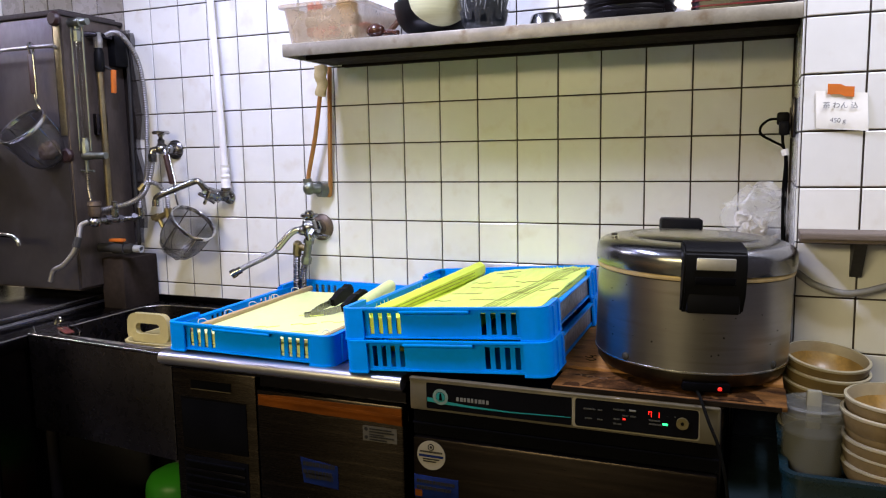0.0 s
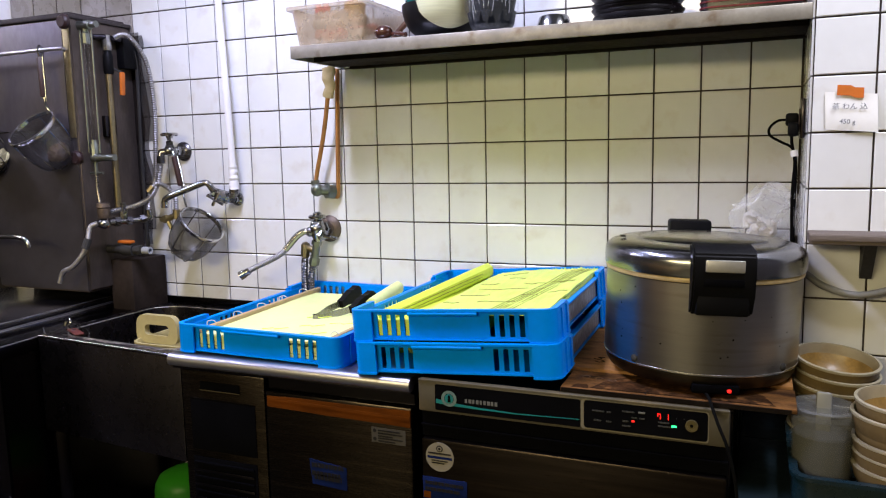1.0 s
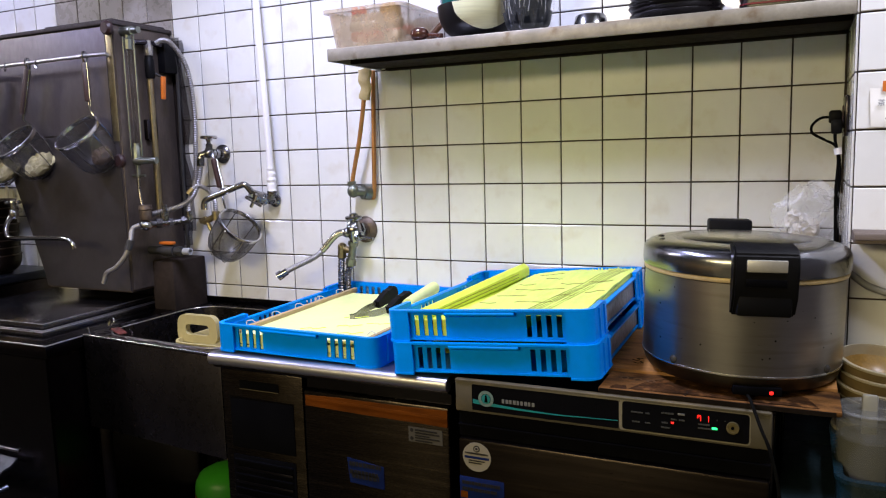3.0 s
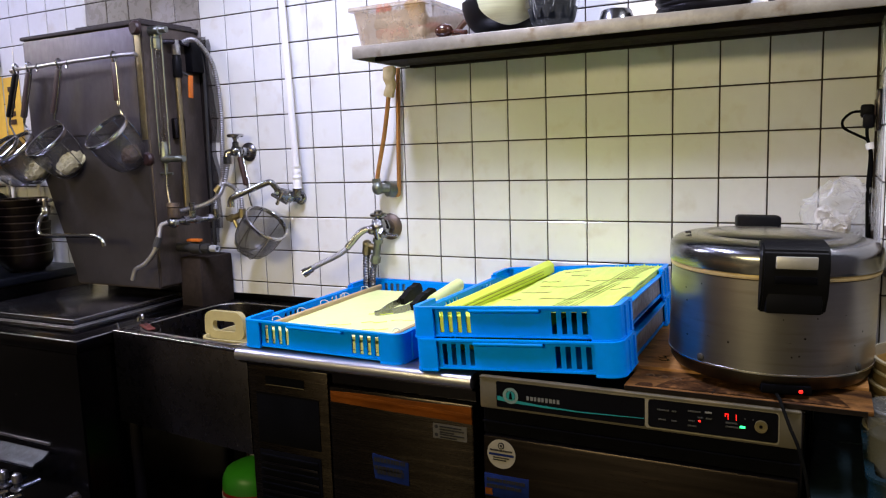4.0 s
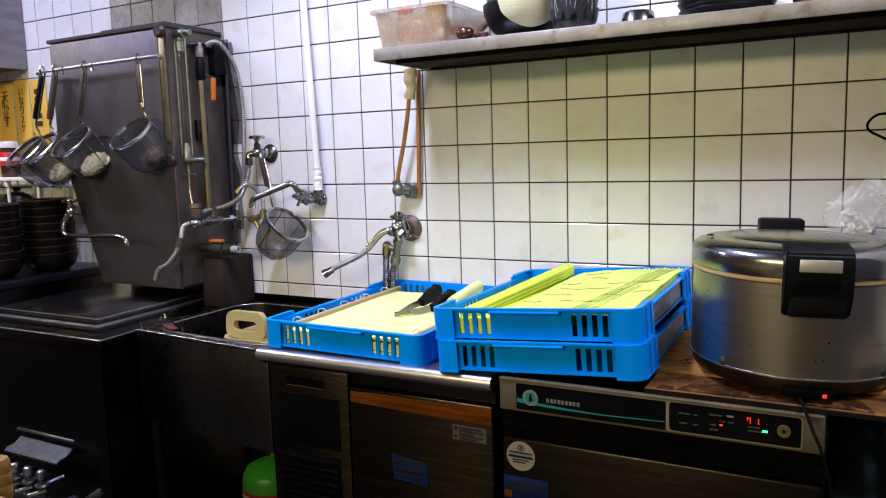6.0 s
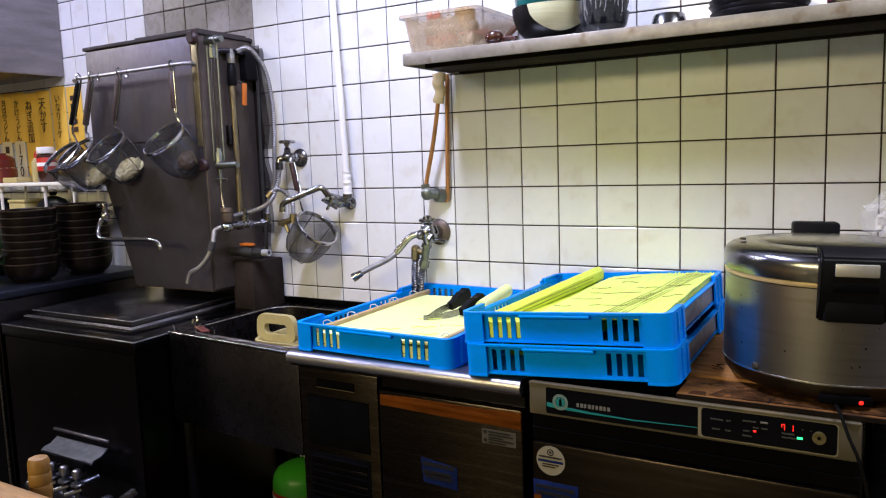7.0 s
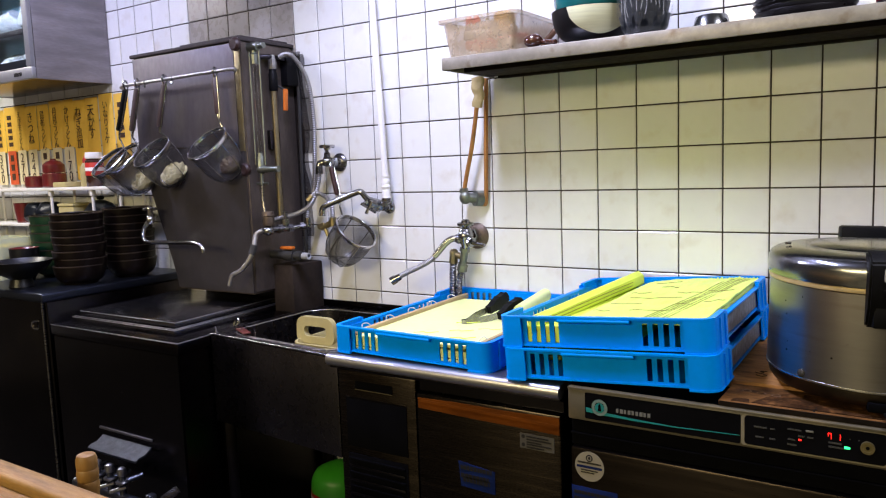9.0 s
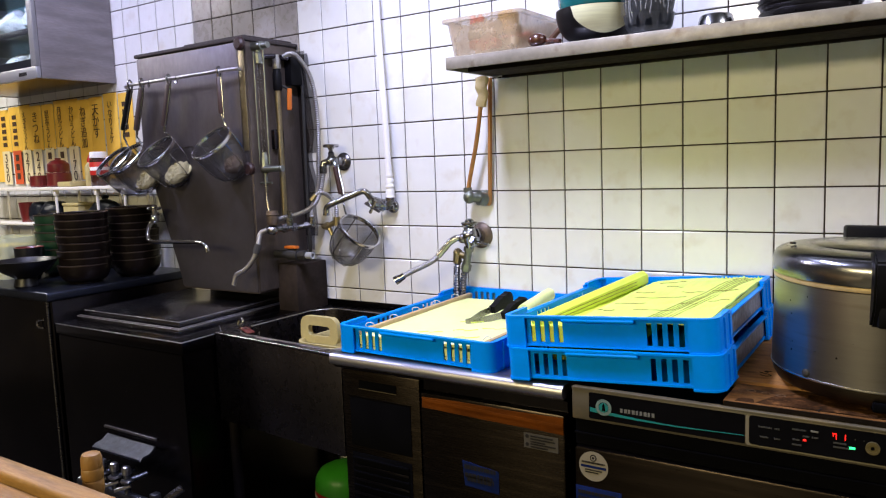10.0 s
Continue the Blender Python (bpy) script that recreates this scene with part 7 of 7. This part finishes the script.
# ---------------------------------------------------------------- rack and crockery on the serving counter
M_WHITEWIRE = mat("white_coated_wire", (0.72, 0.70, 0.66), 0.4, var=0.08, scale=12)
rk = thing("wire_rack", (-2.2, -.17, .90), "white coated wire rack standing on the counter", "rack", world_coords=True)
part("shelf_board", boxed(-3.00, -1.50, -.165, -.03, 1.232, 1.246, bevel=.003), M_WHITEWIRE, rk, "white shelf panel")
for x in (-2.85, -2.235, -1.925, -1.735):
    for y in (-.150, -.045):
        part("leg", rod(B(), (x, y, .90), (x, y, 1.232), .006, 10), M_WHITEWIRE, rk)
    part("leg_bracket", boxed(x - .009, x + .009, -.160, -.140, 1.208, 1.2315, bevel=.003), M_WHITEWIRE, rk)
part("lower_board", boxed(-3.00, -2.28, -.165, -.03, 1.075, 1.087, bevel=.003), M_WHITEWIRE, rk)
RZ = 1.2465
M_SAUCE = mat("dark_sauce", (0.04, 0.015, 0.010), 0.2, var=0.1)
bo = thing("spice_bottle", (-1.975, -.10, RZ), "condiment bottle with white cap and red label", "bottle")
part("bottle", lathe(B(), [(0, 0), (.034, 0), (.036, .003), (.036, .105), (.028, .115), (0, .116)], seg=28), M_SAUCE, bo)
part("label", lathe(B(), [(.0364, .045), (.0368, .046), (.0368, .098), (.0364, .099)], seg=28), M_RED, bo, "red printed label")
part("label_band", lathe(B(), [(.0370, .064), (.0373, .065), (.0373, .078), (.0370, .079)], seg=28), M_PAPER, bo)
part("cap", lathe(B(), [(0, .1162), (.034, .1162), (.035, .118), (.033, .142), (0, .143)], seg=28), M_PAPER, bo, "white cap")
bo = thing("spice_bottle", (-2.055, -.09, RZ), "pale plastic squeeze bottle with red cap", "bottle")
part("bottle", lathe(B(), [(0, 0), (.022, 0), (.024, .004), (.024, .08), (.012, .10), (0, .10)], seg=22), M_BEIGE, bo)
part("cap", lathe(B(), [(0, .1005), (.012, .1005), (.012, .112), (.004, .13), (0, .131)], seg=16), M_RED, bo, "red cap")
M_REDPOT = mat("red_lacquer_pot", (0.11, 0.010, 0.010), 0.3, var=0.2, scale=12, coat=0.3)
for x, y, r, h in ((-2.285, -.10, .050, .058), (-2.44, -.10, .045, .048)):
    pt = thing("lacquer_pot", (x, y, RZ), "dark red lacquer pot on the rack", "pot", "red pots")
    part("pot", lathe(B(), [(0, 0), (r * .9, 0), (r, .006), (r, h), (r * .9, h + .004), (0, h + .005)], seg=30), M_REDPOT, pt)
pt = thing("lacquer_pot", (-2.285, -.10, RZ + .064), "small dark red lacquer pot stacked on another", "pot", "red pots")
part("pot", lathe(B(), [(0, 0), (.044, 0), (.046, .005), (.045, .035), (.03, .05), (.012, .055), (.012, .062), (0, .063)], seg=30), M_REDPOT, pt)
for x, w_ in ((-2.17, .10),):
    d_ = thing("butter_dish", (x, -.10, RZ), "cream plastic dish on the rack", "dish")
    part("dish", boxed(-w_ / 2, w_ / 2, -.05, .05, 0, .022, bevel=.005), M_BEIGE, d_)
hc = thing("red_cup", (-2.56, -.10, 1.0875), "dark red cup on the rack's lower board", "cup")
part("cup", lathe(B(), [(0, 0), (.035, 0), (.045, .09), (.042, .09), (.033, .005), (0, .005)], seg=26), M_REDPOT, hc)

M_STACK = mat("dark_brown_bowl", (0.005, 0.003, 0.0025), 0.38, var=0.3, scale=14, spec=0.13)
M_STACKRIM = mat("bowl_edge", (0.024, 0.015, 0.011), 0.4, var=0.2)
M_GREENB = mat("dark_green_bowl", (0.003, 0.032, 0.012), 0.38, var=0.3, scale=14)


def rimmed_stack(x, y, z, n, R, H, step, label, group, material, seed):
    r = random.Random(seed)
    first = None
    for k in range(n):
        p = pose(x + r.uniform(-.003, .003), y + r.uniform(-.003, .003), z + step * k, r.uniform(-1, 1), r.uniform(-1, 1), r.uniform(0, 360))
        if first is None:
            first = thing("bowl", (0, 0, 0), label, "bowl", group)
            b_ = part("bowl", lathe(B(), bowl_profile(R, H, R * .62, .004), seg=40), material, first)
            part("rim", lathe(B(), [(R - .005, H - .002), (R + .001, H - .003), (R + .0015, H + .001), (R - .004, H + .0015), (R - .005, H - .002)], seg=40), M_STACKRIM, first, "worn paler rim")
            first.matrix_world = p
        else:
            copy_thing(first, p)


rimmed_stack(-1.630, -.405, .9005, 8, .090, .068, .0270, "dark brown bowl in a tall stack on the counter", "dark brown bowls", M_STACK, 4)
rimmed_stack(-1.615, -.205, .9005, 8, .092, .068, .0280, "dark brown bowl in a tall stack on the counter", "dark brown bowls further back", M_STACK, 5)
rimmed_stack(-1.945, -.315, .9005, 6, .088, .072, .034, "dark green bowl in a stack on the counter", "dark green bowls", M_GREENB, 6)
gb = thing("footed_bowl", (-1.755, -.560, .9005), "wide black footed bowl on the counter's edge", "bowl")
part("bowl", lathe(B(), [(0, 0), (.040, 0), (.042, .004), (.036, .03), (.042, .036), (.075, .055), (.104, .084), (.110, .096), (.106, .096), (.07, .060), (0, .045)], seg=44), M_BLACKBOWL, gb)
M_YELLOW = mat("yellow_plastic", (0.66, 0.50, 0.02), 0.4, var=0.1)
M_PALEBOX = mat("pale_green_plastic", (0.52, 0.58, 0.46), 0.4, var=0.08, alpha=0.45)
yb = thing("plastic_box", (-2.108, -.435, .9005), "pale plastic box with yellow contents on the counter", "box")
part("box", ring_wall(B(), .20, .15, .025, .003, 0, .16, -.10, -.075), M_PALEBOX, yb)
part("contents", prism(B(), rounded(.19, .14, .022, 5, -.095, -.07), .001, .128, axis="z"), M_YELLOW, yb, "yellow contents")
rb = thing("red_bowl", (-1.917, -.455, .9005), "small red-lined black bowl on the counter", "bowl")
part("bowl", lathe(B(), bowl_profile(.052, .125, .030), seg=32), M_BLACKBOWL, rb)
part("lining", lathe(B(), [(.0515, .1252), (.0525, .1262), (.050, .1268), (.0478, .1252), (.030, .08)], seg=32), M_REDPOT, rb, "red lacquer lining")
for k, (x, sz) in enumerate(((-2.455, .046), (-2.345, .050))):
    dk = thing("dark_bundle", (x, -.10, 1.0875), "dark blue wrapped bundle on the rack's lower board", "bundle", "dark bundles", world_coords=True)
    part("wrapping", blob((x, -.098, 1.0875 + sz), (.068, .055, sz), .012, 24, k), M_DARKBLUE, dk)
dl = thing("pot_lid", (-1.955, -.098, .9005), "large dark domed pot lid leaning under the rack", "lid")
part("lid", lathe(B(), [(0, 0), (.125, 0), (.130, .006), (.130, .20), (.115, .245), (.075, .275), (.03, .287), (0, .289)], seg=36, sy=.30), M_DARKBLUE, dl)
part("knob", lathe(B(), [(0, .2895), (.012, .2895), (.016, .30), (.010, .306), (0, .307)], seg=16), M_DARKBLUE, dl)
cr = thing("cream_box", (-2.150, -.09, .9005), "cream cardboard box under the rack", "box")
part("box", boxed(-.058, .058, -.05, .05, 0, .262, bevel=.004), M_BEIGE, cr)
part("lid", boxed(-.061, .061, -.053, .053, .2625, .275, bevel=.003), M_BEIGE, cr)

# ---------------------------------------------------------------- wall tiles, one by one
def tile_mesh(name, w, h, material):
    """A glazed tile lying in the x-z plane, its face 4 mm in front of its bed, with eased edges."""
    bm, g, e, d = B(), .0019, .0017, .004
    a = [(g, g), (w - g, g), (w - g, h - g), (g, h - g)]
    b = [(g + e, g + e), (w - g - e, g + e), (w - g - e, h - g - e), (g + e, h - g - e)]
    back = [bm.verts.new((x, 0, z)) for x, z in a]
    mid = [bm.verts.new((x, -d + e * .6, z)) for x, z in a]
    front = [bm.verts.new((x, -d, z)) for x, z in b]
    for p, q in ((back, mid), (mid, front)):
        for i in range(4):
            bm.faces.new((p[i], p[(i + 1) % 4], q[(i + 1) % 4], q[i]))
    bm.faces.new(front)
    return mesh_of(name, bm, material, 12)


def set_tiles(parent, name, columns, rows, place, z_of, rng):
    """place(i): origin and turn of column i's tiles and their width."""
    cache = {}
    for i in columns:
        x, y, turn, w = place(i)
        for k in rows:
            old = parent is wall_back and i in DULL_COLUMNS
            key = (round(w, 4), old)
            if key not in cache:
                cache[key] = tile_mesh("tile", w, PITCH, M_TILE_DULL if old else M_TILE)
            ob = new("tile", cache[key])
            ob.parent = parent
            ob.matrix_world = pose(x, y, z_of(k), rng.uniform(-.10, .10), 0, turn + rng.uniform(-.12, .12))


# columns of darker, beige-grey, blotched tiles behind the boiler
DULL_COLUMNS = range(-13, -8)
rng = random.Random(3)
set_tiles(wall_back, "tile", range(-18, 10), range(-4, 6), lambda i: (i * PITCH, 0, 0, PITCH), lambda k: ROW0 + k * PITCH, rng)
set_tiles(wall_pillar, "tile", range(0, 4), range(-5, 5), lambda i: (PX + i * PITCH, PY, 0, PITCH), lambda k: ROW0 + k * PITCH, rng)
set_tiles(wall_pillar, "tile", range(0, 3), range(-4, 5), lambda i: (PX, -i * PITCH if i else 0.0, -90, PITCH if i < 2 else .28 - 2 * PITCH), lambda k: ROW0 + k * PITCH, rng)
# the remaining courses, joined
def joined_tiles(name, cells, parent, material):
    base = tile_mesh("tile_base", PITCH, PITCH, material)
    co = np.array([v.co for v in base.vertices])
    polys = [tuple(p.vertices) for p in base.polygons]
    verts, faces = [], []
    for x, y, z in cells:
        o = len(verts)
        verts += [tuple(c + np.array((x, y, z))) for c in co]
        faces += [tuple(v + o for v in p) for p in polys]
    me = bpy.data.meshes.new(name)
    me.from_pydata(verts, [], faces)
    me.materials.append(material)
    ob = new(name, me)
    ob.parent = parent
    return tagged(ob, kind="stuff")


for material, old in ((M_TILE_JOINED, False), (M_TILE_DULL_JOINED, True)):
    cells = [(i * PITCH, 0, ROW0 + k * PITCH) for i in range(-38, 10) for k in range(-10, 12) if not (-18 <= i < 10 and -4 <= k < 6) and (i in DULL_COLUMNS) == old]
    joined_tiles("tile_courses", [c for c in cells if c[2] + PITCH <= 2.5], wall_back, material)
cells = [(PX + i * PITCH, PY, ROW0 + k * PITCH) for i in range(0, 13) for k in range(-10, 12) if not (i < 4 and -5 <= k < 5)]
joined_tiles("tile_courses", [c for c in cells if c[2] + PITCH <= 2.5], wall_pillar, M_TILE_JOINED)

# dark band beside the boiler, painted over the tiles as translucent films
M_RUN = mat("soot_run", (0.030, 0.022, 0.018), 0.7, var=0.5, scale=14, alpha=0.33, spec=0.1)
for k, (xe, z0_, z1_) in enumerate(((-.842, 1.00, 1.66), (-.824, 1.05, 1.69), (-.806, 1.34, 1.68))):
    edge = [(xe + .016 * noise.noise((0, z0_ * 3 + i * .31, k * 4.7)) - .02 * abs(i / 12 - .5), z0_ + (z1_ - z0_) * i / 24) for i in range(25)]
    part("soot_run", prism(B(), [(-.90, z0_), *edge, (-.90, z1_)], -.0098 + .0005 * k, -.0095 + .0005 * k), M_RUN, wall_back, "dark film on the tiles")
